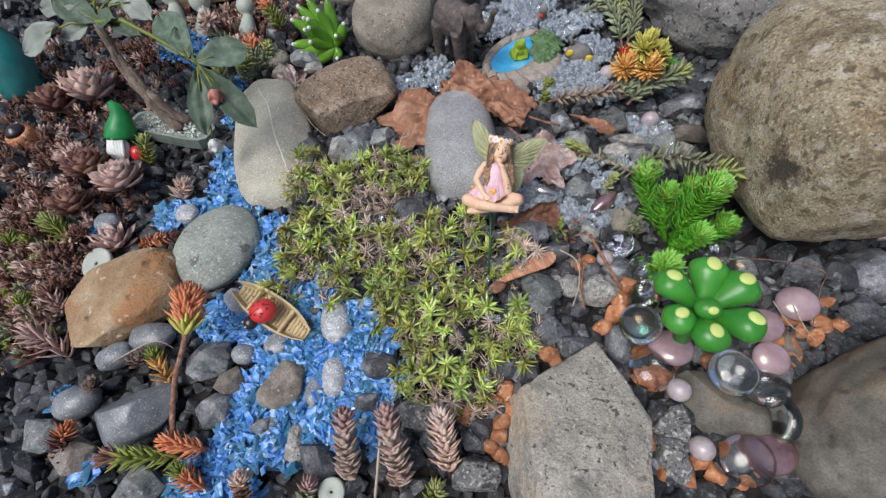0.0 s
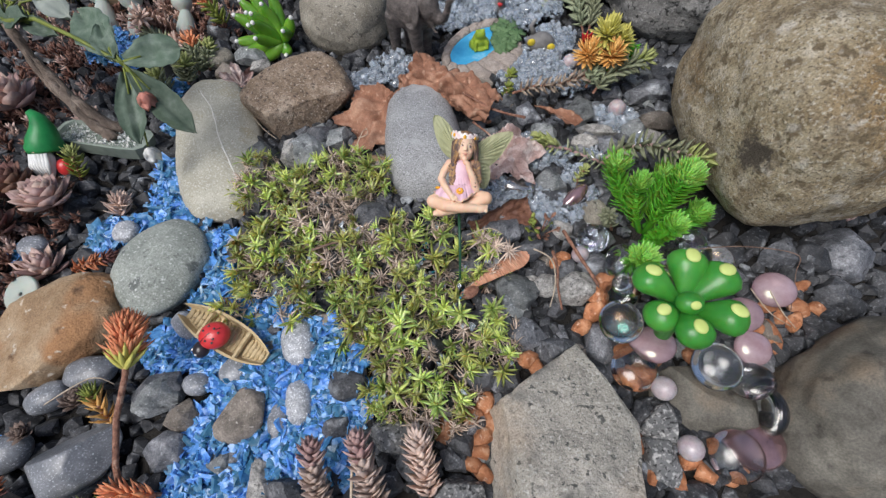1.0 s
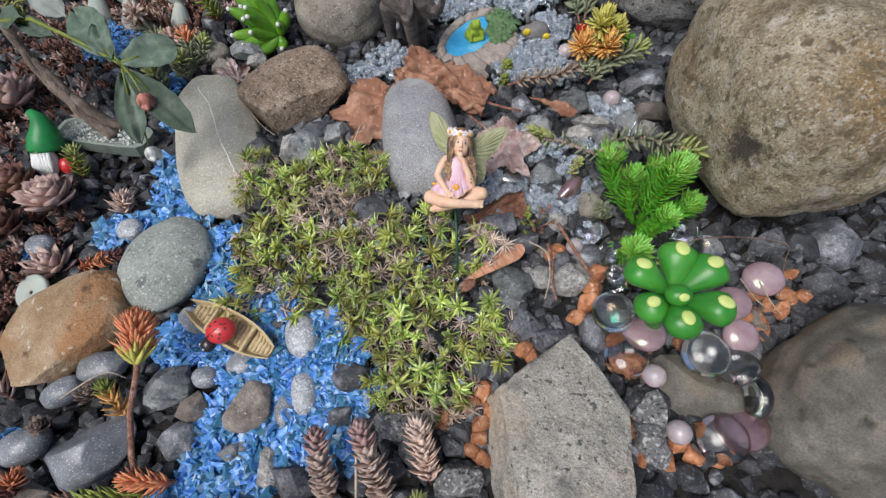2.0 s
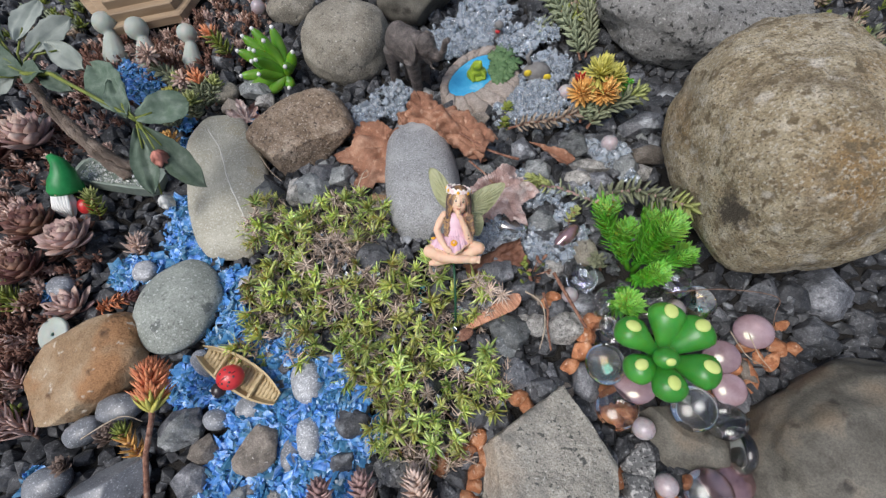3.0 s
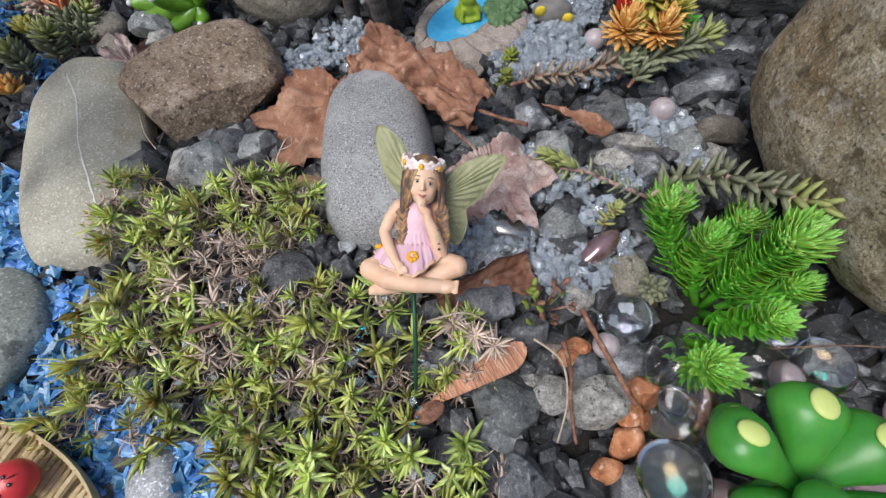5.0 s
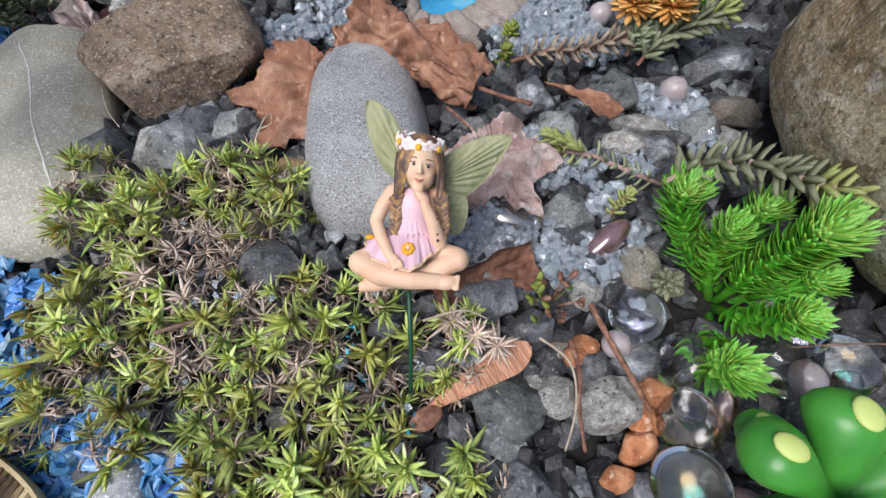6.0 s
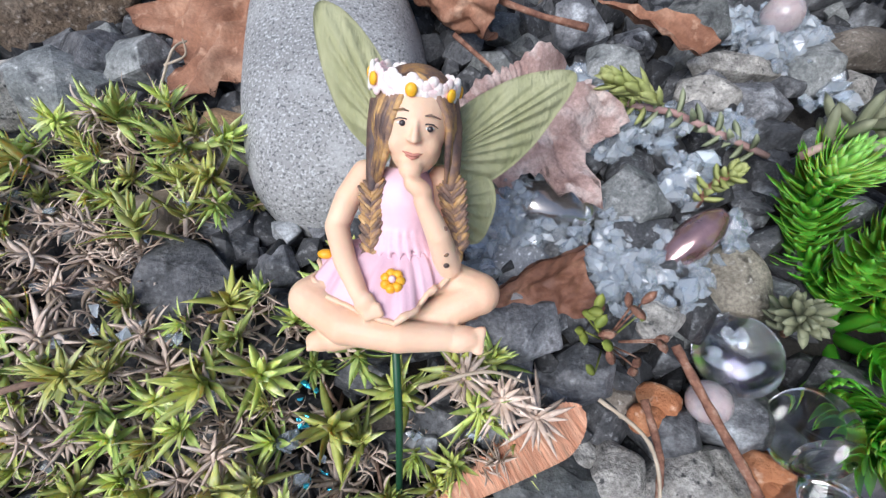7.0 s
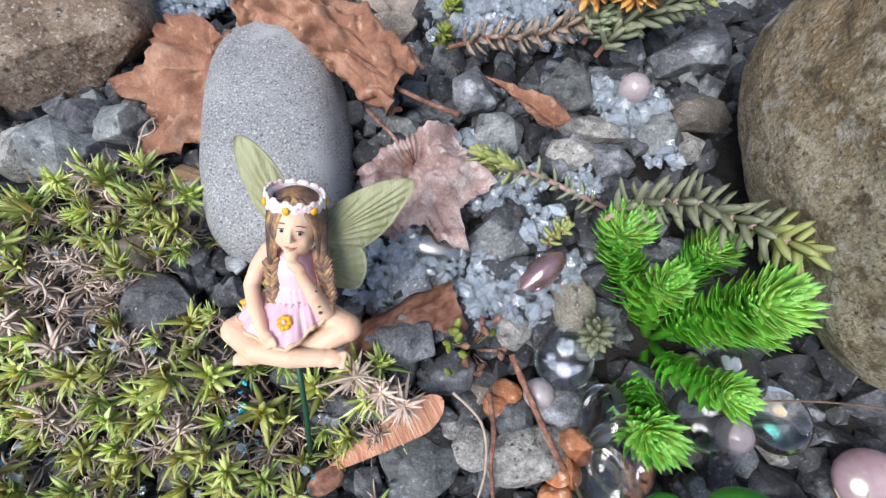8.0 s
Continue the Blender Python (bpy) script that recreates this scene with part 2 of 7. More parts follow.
M_smooth = material("smooth_grey_stone", [(0.3, (0.075, 0.068, 0.054)), (0.5, (0.122, 0.112, 0.092)), (0.72, (0.19, 0.177, 0.145))], 60, detail=12, rough=0.7, bump=0.6, bscale=260, specks=[((0.05, 0.044, 0.036), 80, 0.61, 0.72), ((0.19, 0.145, 0.10), 30, 0.56, 0.72)], grit=0.25)
M_polish = material("polished_grey_pebble", [(0.3, (0.14, 0.15, 0.165)), (0.7, (0.32, 0.33, 0.35))], 90, rough=0.32, bump=0.15, bscale=700, rand=0.25, specks=[((0.55, 0.57, 0.6), 900, 0.6, 0.7)], grit=0.2)
M_silver = material("silver_pebble", [(0.3, (0.26, 0.27, 0.28)), (0.7, (0.50, 0.51, 0.53))], 260, rough=0.5, bump=0.5, bscale=700, metal=0.1, specks=[((0.70, 0.71, 0.73), 900, 0.58, 0.7)], grit=0.3)
M_orange = material("orange_gravel", [(0.3, (0.29, 0.10, 0.04)), (0.52, (0.50, 0.21, 0.095)), (0.75, (0.68, 0.40, 0.24))], 160, detail=10, rough=0.5, bump=1.0, dist=0.0014, rand=0.25, specks=[((0.22, 0.07, 0.025), 250, 0.58, 0.74), ((0.78, 0.55, 0.40), 300, 0.6, 0.74)])
M_blue = material("blue_glass_chips", [(0.3, (0.03, 0.14, 0.38)), (0.5, (0.11, 0.32, 0.62)), (0.72, (0.44, 0.64, 0.85))], 120, rough=0.18, bump=0.3, bscale=500, rand=0.6, hue=0.02, island=True, trans=0.15)
M_ice = material("clear_glass_chips", [(0.3, (0.66, 0.77, 0.90)), (0.7, (0.93, 0.97, 1.0))], 260, rough=0.08, rvar=0.06, bump=0.1, bscale=500, rand=0.2, island=True, trans=0.72, ior=1.5)
M_glass = material("clear_glass", [(0.3, (0.97, 0.985, 0.98)), (0.7, (1, 1, 1))], 50, rough=0.02, rvar=0.02, bump=0.03, bscale=90, trans=1.0, ior=1.46, coat=0.35, coat_ior=1.6)
M_glass_lustre = material("iridescent_clear_glass", [(0.3, (0.97, 0.985, 0.98)), (0.7, (1, 1, 1))], 50, rough=0.01, rvar=0.01, bump=0.06, bscale=90, trans=1.0, ior=1.5, film=380, coat=0.3, coat_ior=1.6)
M_spark = material("silvery_clear_glass", [(0.3, (0.90, 0.94, 1.0)), (0.7, (1.0, 1.0, 1.0))], 45, rough=0.03, rvar=0.03, bump=0.15, bscale=70, trans=1.0, film=320, coat=0.6, coat_ior=1.7, dist=0.002)
# pale metal standing in for sky reflections inside the clear gems
M_glint = material("sky_glint", [(0.3, (0.55, 0.62, 0.72)), (0.7, (0.92, 0.94, 0.96))], 90, rough=0.22, rvar=0.15, bump=1.0, bscale=130, metal=0.85, dist=0.003)
M_lilac = material("lilac_lustre_glass", [(0.3, (0.40, 0.24, 0.27)), (0.7, (0.70, 0.52, 0.56))], 70, rough=0.08, rvar=0.05, bump=0.08, bscale=70, dist=0.002, coat=0.8, coat_ior=1.7, film=420, rand=0.15, trans=0.45)
M_mauve = material("mauve_lustre", [(0.3, (0.12, 0.06, 0.06)), (0.7, (0.36, 0.21, 0.22))], 90, rough=0.14, bump=0.1, metal=0.5, coat=1.0, coat_ior=1.9)
M_pearl = material("pearl_glass", [(0.3, (0.38, 0.32, 0.33)), (0.7, (0.53, 0.46, 0.47))], 150, rough=0.28, bump=0.1, coat=0.5, sss=0.2)
M_chrome = material("silver_glass_gem", [(0.3, (0.34, 0.325, 0.31)), (0.7, (0.58, 0.56, 0.54))], 60, rough=0.24, bump=0.1, metal=0.9, coat=0.4)
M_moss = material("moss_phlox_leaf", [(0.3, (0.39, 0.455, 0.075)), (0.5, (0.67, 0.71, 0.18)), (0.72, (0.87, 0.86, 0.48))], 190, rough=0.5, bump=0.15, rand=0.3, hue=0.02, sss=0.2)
M_moss_dark = material("dark_moss_phlox_leaf", [(0.3, (0.15, 0.20, 0.04)), (0.5, (0.32, 0.38, 0.09)), (0.72, (0.58, 0.58, 0.24))], 190, rough=0.5, bump=0.15, rand=0.36, hue=0.022, sss=0.2)
M_husk = material("dry_moss_leaf", [(0.3, (0.38, 0.27, 0.20)), (0.5, (0.60, 0.47, 0.38)), (0.72, (0.78, 0.67, 0.57))], 240, rough=0.8, bump=0.3, rand=0.25)
M_dry = material("dry_leaf", [(0.3, (0.17, 0.12, 0.085)), (0.7, (0.46, 0.37, 0.28))], 200, rough=0.85, bump=0.3, rand=0.3)
M_twig = material("twig", [(0.3, (0.10, 0.06, 0.045)), (0.7, (0.28, 0.18, 0.13))], 200, rough=0.8, bump=0.5)
M_redtwig = material("red_twig", [(0.3, (0.12, 0.05, 0.035)), (0.52, (0.29, 0.14, 0.09)), (0.72, (0.52, 0.36, 0.27))], 300, detail=12, rough=0.75, bump=1.0, bscale=420, dist=0.0012)
M_straw = material("dry_grass", [(0.3, (0.32, 0.25, 0.18)), (0.7, (0.56, 0.47, 0.36))], 200, rough=0.8, bump=0.2)
M_rust = material("rust_maple_leaf", [(0.25, (0.16, 0.065, 0.035)), (0.5, (0.31, 0.15, 0.09)), (0.75, (0.49, 0.30, 0.20))], 75, detail=10, rough=0.75, bump=0.9, bscale=420, specks=[((0.12, 0.05, 0.03), 45, 0.60, 0.78), ((0.50, 0.31, 0.21), 200, 0.58, 0.72)], grit=0.15)
M_pinkleaf = material("weathered_pink_maple_leaf", [(0.25, (0.24, 0.14, 0.12)), (0.5, (0.44, 0.31, 0.28)), (0.75, (0.68, 0.57, 0.53))], 90, detail=12, rough=0.85, bump=1.0, bscale=300, dist=0.0012, specks=[((0.66, 0.56, 0.52), 110, 0.53, 0.66), ((0.18, 0.09, 0.075), 60, 0.58, 0.72)], grit=0.2)
M_darkleaf = material("dark_brown_leaf", [(0.3, (0.10, 0.042, 0.026)), (0.55, (0.20, 0.09, 0.055)), (0.75, (0.34, 0.18, 0.115))], 110, detail=10, rough=0.6, bump=0.6, bscale=380, grit=0.15)
M_samara = material("maple_seed_wing", [(0.3, (0.48, 0.20, 0.11)), (0.7, (0.70, 0.40, 0.26))], 170, rough=0.7, bump=1.0, bscale=420, stretch=(3.0, 0.3, 1), specks=[((0.64, 0.42, 0.29), 420, 0.54, 0.72), ((0.30, 0.12, 0.06), 70, 0.54, 0.75)], grit=0.2)
M_plastic_tip = material("yellow_green_plastic_leaf", [(0.3, (0.16, 0.48, 0.04)), (0.7, (0.38, 0.66, 0.14))], 60, rough=0.42, bump=0.05, sss=0.4, rand=0.1)
M_plastic = material("bright_green_plastic_leaf", [(0.3, (0.08, 0.36, 0.02)), (0.7, (0.20, 0.54, 0.05))], 60, rough=0.42, bump=0.05, sss=0.4, rand=0.15)
M_jelly = material("glossy_green_rubber", [(0.3, (0.03, 0.20, 0.022)), (0.7, (0.085, 0.34, 0.045))], 40, rough=0.36, bump=0.06, coat=0.15, sss=0.6)
M_dot = material("pale_green_paint", [(0.3, (0.52, 0.62, 0.17)), (0.7, (0.62, 0.70, 0.24))], 90, rough=0.5, bump=0.05)
M_agave = material("agave_green_rubber", [(0.3, (0.055, 0.19, 0.01)), (0.7, (0.18, 0.37, 0.025))], 40, rough=0.35, bump=0.15, coat=0.2, sss=0.3)
M_white = material("white_paint", [(0.3, (0.68, 0.68, 0.65)), (0.7, (0.82, 0.82, 0.79))], 90, rough=0.5, bump=0.1)
M_sedum_grey = material("grey_green_sedum", [(0.3, (0.15, 0.17, 0.10)), (0.7, (0.34, 0.37, 0.23))], 110, rough=0.6, bump=0.15, rand=0.2, hue=0.02)
M_sedum_tip = material("sedum_yellow_green_tip", [(0.3, (0.26, 0.30, 0.08)), (0.7, (0.42, 0.44, 0.18))], 110, rough=0.6, bump=0.15)
M_sedum_pink = material("pink_sedum", [(0.3, (0.40, 0.24, 0.21)), (0.7, (0.64, 0.48, 0.42))], 110, rough=0.6, bump=0.15, rand=0.25, hue=0.02)
M_sedum_blush = material("plump_pink_sedum", [(0.3, (0.42, 0.31, 0.25)), (0.7, (0.66, 0.52, 0.45))], 110, rough=0.6, bump=0.15, rand=0.1)
M_sedum_red = material("red_brown_sedum", [(0.3, (0.10, 0.045, 0.035)), (0.7, (0.27, 0.13, 0.10))], 110, rough=0.65, bump=0.2, rand=0.3, hue=0.02)
M_sedum_orange = material("orange_sedum", [(0.3, (0.62, 0.17, 0.08)), (0.7, (0.78, 0.36, 0.17))], 110, rough=0.5, bump=0.15, rand=0.2)
M_sedum_gold = material("golden_sedum", [(0.3, (0.60, 0.27, 0.06)), (0.7, (0.74, 0.47, 0.16))], 110, rough=0.5, bump=0.1, rand=0.15)
M_sedum_lime = material("yellow_green_sedum", [(0.3, (0.42, 0.40, 0.07)), (0.7, (0.66, 0.60, 0.17))], 110, rough=0.5, bump=0.1, rand=0.15)
M_sedum_green = material("green_sedum", [(0.3, (0.12, 0.17, 0.03)), (0.7, (0.30, 0.33, 0.06))], 110, rough=0.55, bump=0.15, rand=0.2)
M_boat = material("boat_resin", [(0.3, (0.42, 0.31, 0.16)), (0.7, (0.60, 0.48, 0.28))], 130, rough=0.75, bump=0.5, stretch=(0.4, 2, 2), specks=[((0.2, 0.13, 0.06), 300, 0.62, 0.72)])
M_red = material("red_paint", [(0.3, (0.55, 0.025, 0.03)), (0.7, (0.70, 0.05, 0.05))], 60, rough=0.35, bump=0.05, coat=0.3)
M_black = material("black_paint", [(0.3, (0.012, 0.011, 0.012)), (0.7, (0.04, 0.025, 0.03))], 60, rough=0.3, bump=0.05, coat=0.3)
M_skin = material("cream_resin_paint", [(0.3, (0.74, 0.45, 0.29)), (0.7, (0.84, 0.59, 0.42))], 60, rough=0.5, bump=0.25, bscale=400, sss=0.15)
M_blush = material("rose_paint", [(0.3, (0.50, 0.19, 0.14)), (0.7, (0.60, 0.26, 0.2))], 90, rough=0.6, bump=0)
M_dress = material("pink_lilac_paint", [(0.3, (0.66, 0.40, 0.50)), (0.7, (0.80, 0.58, 0.63))], 70, rough=0.5, bump=0.2, bscale=300)
M_hair = material("brown_gold_hair_paint", [(0.34, (0.06, 0.04, 0.04)), (0.52, (0.16, 0.095, 0.07)), (0.66, (0.36, 0.20, 0.075)), (0.82, (0.46, 0.31, 0.18))], 210, rough=0.5, bump=0.5, bscale=500)
M_braid = material("gold_brown_braid_paint", [(0.34, (0.09, 0.06, 0.055)), (0.47, (0.22, 0.135, 0.095)), (0.58, (0.46, 0.27, 0.10)), (0.75, (0.62, 0.44, 0.25))], 200, rough=0.5, bump=0.5, bscale=600, island=True, rand=0.25)
M_wing = material("sage_green_wing_paint", [(0.3, (0.30, 0.31, 0.155)), (0.7, (0.48, 0.48, 0.29))], 60, rough=0.6, bump=1.0, bscale=170, stretch=(2.6, 1, 0.7), dist=0.0014)
M_crown = material("white_pink_flower_paint", [(0.36, (0.84, 0.56, 0.56)), (0.5, (0.90, 0.84, 0.78))], 200, rough=0.6, bump=0.4)
M_amber = material("amber_paint", [(0.3, (0.80, 0.32, 0.006)), (0.7, (0.86, 0.50, 0.02))], 300, rough=0.4, bump=0.3, coat=0.3)
M_pick = material("green_metal_pick", [(0.3, (0.01, 0.05, 0.025)), (0.7, (0.02, 0.10, 0.045))], 90, rough=0.4, bump=0.1)
M_water = material("blue_resin_water", [(0.3, (0.03, 0.28, 0.56)), (0.55, (0.08, 0.42, 0.70)), (0.72, (0.34, 0.62, 0.80))], 45, rough=0.15, bump=0.15, coat=0.6)
M_rim = material("pond_rim_resin", [(0.3, (0.22, 0.185, 0.16)), (0.7, (0.45, 0.385, 0.335))], 120, rough=0.8, bump=0.8, bscale=300, rand=0.12, specks=[((0.16, 0.13, 0.11), 120, 0.6, 0.72)], grit=0.2)
M_lily = material("lily_pad_paint", [(0.3, (0.06, 0.125, 0.045)), (0.7, (0.14, 0.23, 0.10))], 120, rough=0.6, bump=0.4)
M_frog = material("frog_green_paint", [(0.3, (0.22, 0.34, 0.02)), (0.7, (0.40, 0.52, 0.05))], 120, rough=0.4, bump=0.3)
M_elephant = material("dark_brown_resin", [(0.3, (0.05, 0.042, 0.038)), (0.55, (0.13, 0.11, 0.10)), (0.75, (0.24, 0.20, 0.18))], 140, rough=0.6, bump=1.0, bscale=260, dist=0.0016, stretch=(1, 1, 2.2), grit=0.3)
M_greyresin = material("grey_resin", [(0.3, (0.13, 0.125, 0.12)), (0.7, (0.24, 0.23, 0.22))], 120, rough=0.7, bump=0.5)
M_yellow = material("yellow_paint", [(0.3, (0.70, 0.50, 0.02)), (0.7, (0.80, 0.62, 0.05))], 120, rough=0.5, bump=0.1)
M_greenhat = material("green_hat_paint", [(0.3, (0.01, 0.16, 0.04)), (0.7, (0.025, 0.28, 0.07))], 90, rough=0.4, bump=0.3)
M_tray = material("pale_green_tray", [(0.3, (0.16, 0.20, 0.165)), (0.7, (0.30, 0.34, 0.29))], 60, rough=0.7, bump=0.4)
M_leafgreen = material("dull_green_cloth_leaf", [(0.3, (0.05, 0.085, 0.055)), (0.55, (0.11, 0.15, 0.11)), (0.75, (0.21, 0.25, 0.21))], 110, detail=10, rough=0.8, bump=0.6, bscale=420, rand=0.3, specks=[((0.05, 0.09, 0.03), 40, 0.6, 0.75)])
M_leafpale = material("pale_grey_leaf", [(0.3, (0.20, 0.23, 0.20)), (0.7, (0.34, 0.37, 0.33))], 60, rough=0.75, bump=0.25, rand=0.15)
M_trunk = material("trunk_resin", [(0.3, (0.09, 0.065, 0.05)), (0.55, (0.21, 0.16, 0.125)), (0.75, (0.40, 0.33, 0.27))], 160, detail=10, rough=0.85, bump=1.0, dist=0.002, stretch=(1, 1, 0.3))
M_teal = material("teal_glaze", [(0.3, (0.01, 0.10, 0.10)), (0.7, (0.02, 0.22, 0.21))], 40, rough=0.3, bump=0.1, coat=0.4)
M_glow = material("pale_glow_plastic", [(0.3, (0.36, 0.39, 0.34)), (0.7, (0.47, 0.50, 0.44))], 60, rough=0.5, bump=0.1, sss=0.2)
M_wood = material("tan_wood", [(0.3, (0.26, 0.18, 0.11)), (0.7, (0.42, 0.31, 0.20))], 50, rough=0.75, bump=0.4, stretch=(0.3, 3, 3))
M_cone = material("pine_cone", [(0.3, (0.08, 0.055, 0.045)), (0.7, (0.27, 0.20, 0.165))], 160, rough=0.8, bump=0.4)
M_flake = material("turquoise_foil", [(0.3, (0.02, 0.35, 0.50)), (0.7, (0.10, 0.70, 0.72))], 300, rough=0.15, bump=0.4, metal=0.6, rand=0.2, hue=0.06)


# ---------------------------------------------------------------- stones
def icosphere(level):
    bm = bmesh.new()
    bmesh.ops.create_icosphere(bm, subdivisions=level, radius=1.0)
    vs = [v.co.copy() for v in bm.verts]
    fs = [[v.index for v in f.verts] for f in bm.faces]
    bm.free()
    return vs, fs


ICO = {k: icosphere(k) for k in (1, 2, 3, 4, 5, 6)}


def stone_geo(semi, seed, level=4, cuts=0, lump=0.10, fine=0.02, square=0.0, taper=0.0, planes=(), smooth=True, depth=(0.62, 0.92)):
    """A stone. cuts: number of flat broken faces; square: how boxy; taper: narrower towards +y; planes: (normal, distance) of chosen faces."""
    rnd = random.Random(seed)
    vs, fs = ICO[level]
    cutters = []
    for _ in range(cuts):
        d = V((rnd.gauss(0, 1), rnd.gauss(0, 1), rnd.gauss(0, 0.9))).normalized()
        cutters.append((d, rnd.uniform(*depth)))
    cutters += [(V(n).normalized(), d) for n, d in planes]
    o, out = V((rnd.uniform(-9, 9), rnd.uniform(-9, 9), rnd.uniform(-9, 9))), []
    for p in vs:
        q = p.copy()
        if square:
            k = (abs(q.x) ** 4 + abs(q.y) ** 4 + abs(q.z) ** 4) ** -0.25
            q = q.lerp(q * k, square)
        q *= 1 + lump * noise.noise(p * 1.4 + o) + lump * 0.45 * noise.noise(p * 3.1 + o)
        for d, r in cutters:
            s = q.dot(d) - r
            if s > 0:
                q -= d * s * 0.97
        q *= 1 + fine * noise.noise(p * 7 + o) + fine * 0.5 * noise.noise(p * 17 + o)
        k = 1 - taper * q.y
        out.append((q.x * semi[0] * k, q.y * semi[1], q.z * semi[2] * (1 - 0.5 * taper * q.y)))
    g = Geo()
    g.faces(out, fs, 0, smooth)
    return g


def hull_geo(semi, seed, points=15, bevel=0.10, rough=0.03):
    """A broken stone: flat facets with worn edges."""
    rnd = random.Random(seed)
    bm = bmesh.new()
    for i in range(points):
        z = 1 - 2 * (i + 0.5) / points
        w = i * 2.39996 + rnd.uniform(-0.55, 0.55)
        r = math.sqrt(1 - z * z)
        k = rnd.uniform(0.72, 1.12)
        bm.verts.new((r * math.cos(w) * semi[0] * k, r * math.sin(w) * semi[1] * k, z * semi[2] * k))
    res = bmesh.ops.convex_hull(bm, input=bm.verts)
    inside = {e for e in res["geom_interior"] + res["geom_unused"] if isinstance(e, bmesh.types.BMVert)}
    bmesh.ops.delete(bm, geom=list(inside), context="VERTS")
    bmesh.ops.dissolve_limit(bm, angle_limit=0.30, verts=bm.verts, edges=bm.edges)
    bmesh.ops.bevel(bm, geom=bm.edges[:], offset=min(semi) * bevel, segments=2, affect="EDGES", profile=0.6)
    bmesh.ops.triangulate(bm, faces=bm.faces)
    if rough:
        bmesh.ops.subdivide_edges(bm, edges=[e for e in bm.edges if e.calc_length() > semi[0] * 0.22], cuts=2)
        bmesh.ops.triangulate(bm, faces=bm.faces)
    bm.verts.index_update()
    g = Geo()
    o = V((rnd.uniform(-9, 9), 0, 0))
    vs = [v.co * (1 + 0.05 * noise.noise(v.co / semi[0] * 2.2 + o) + rough * (noise.noise(v.co / semi[0] * 5 + o) + 0.6 * noise.noise(v.co / semi[0] * 11 + o))) for v in bm.verts]
    g.faces(vs, [[v.index for v in f.verts] for f in bm.faces], 0, False)
    bm.free()
    return g


def stone(name, x, y, z, semi, seed, mat, label, category="stone", group="", rx=0, ry=0, rz=0, **kw):
    """A stone that stands by itself: its middle and half sizes in millimetres."""
    g = hull_geo(semi, seed, 17, 0.09) if kw.pop("broken", False) else stone_geo(semi, seed, **kw)
    ob = part(name, g, mat, None, "", at(x, y, z, rx, ry, rz))
    return tagged(ob, label, category, group)


STONES = []


def footprint(x, y, a, b, rz=0):
    STONES.append((x, y, a, b, radians(rz)))


def covered(x, y, grow=0.0):
    for cx, cy, a, b, w in STONES:
        dx, dy = x - cx, y - cy
        u, v = dx * math.cos(w) + dy * math.sin(w), -dx * math.sin(w) + dy * math.cos(w)
        if (u / max(1.0, a + grow)) ** 2 + (v / max(1.0, b + grow)) ** 2 < 1:
            return True
    return False


def in_discs(x, y, discs):
    return any((x - a) ** 2 + (y - b) ** 2 < r * r for a, b, r in discs)


# ---------------------------------------------------------------- ground
def build_ground():
    line = [-20000, -8000, -3000, -1500, -1000] + [i * 14 for i in range(-62, 63)] + [1000, 1500, 3000, 8000, 20000]
    n, g = len(line), Geo()
    verts = [(x, y, gh(x, y)) for y in line for x in line]
    faces = [[j * n + i, j * n + i + 1, (j + 1) * n + i + 1, (j + 1) * n + i] for j in range(n - 1) for i in range(n - 1)]
    g.faces(verts, faces)
    tagged(part("ground", g, M_soil), "dark garden soil under gravel and plants", "ground", kind="structure")


build_ground()

# ---------------------------------------------------------------- large stones
def rock(name, x, y, z, semi, seed, mat, label, rz=0, rx=0, ry=0, foot=0.86, **kw):
    footprint(x, y, semi[0] * foot, semi[1] * foot, rz)
    return stone(name, x, y, z, semi, seed, mat, label if len(label.split()) > 3 else label + " among the gravel", "rock", rx=rx, ry=ry, rz=rz, **kw)


boulder = rock("boulder", 209, 53, 62, (57, 76, 64), 3, M_boulder, "large rounded tan boulder mottled with lichen and dark stains", rz=8, level=6, lump=0.08, fine=0.018, square=0.5)
rock("boulder", 225.8, 247.3, 8, (88, 55, 42), 8, M_pitted, "dark grey pitted boulder lying behind the tan boulder", rz=-15, level=5, lump=0.16, fine=0.02, cuts=2, square=0.3)
vein_stone = rock("river_stone", -197, 92, -10, (36, 77, 19), 21, M_olive, "smooth olive-grey oblong river stone with a pale quartz vein", rz=19, level=5, lump=0.07, fine=0.006, taper=0.10, square=0.3)
rock("rock", -136, 136, -8, (46, 35, 27), 35, M_basalt, "rough brown angular basalt rock", rz=27, level=6, lump=0.06, fine=0.022, cuts=7, square=0.8, depth=(0.74, 0.98), planes=[((0.1, -0.1, 1), 0.84), ((0, -1, 0.25), 0.88)])
rock("river_stone", -28, 85, -9, (31, 59, 29), 41, M_granite, "smooth speckled grey granite river stone standing on end", rz=7, level=5, lump=0.04, fine=0.004, square=0.45, taper=0.09)
rock("river_stone", -213.5, -18.5, -5, (32, 37, 16), 51, M_green, "green-grey round river stone with darker patches", rz=-20, level=5, lump=0.05, fine=0.006)
rock("rock", -274, -65, -6, (49, 31, 22), 61, M_ochre, "ochre-brown flat-faced rock beside the blue stream", rz=36, level=6, lump=0.06, fine=0.012, cuts=8, square=0.6, depth=(0.68, 0.95))
rock("river_stone", -102.8, 245.6, -4, (43, 43, 32), 71, M_top, "rounded tan-grey river stone", rz=-8, level=5, lump=0.07, fine=0.012, square=0.3)
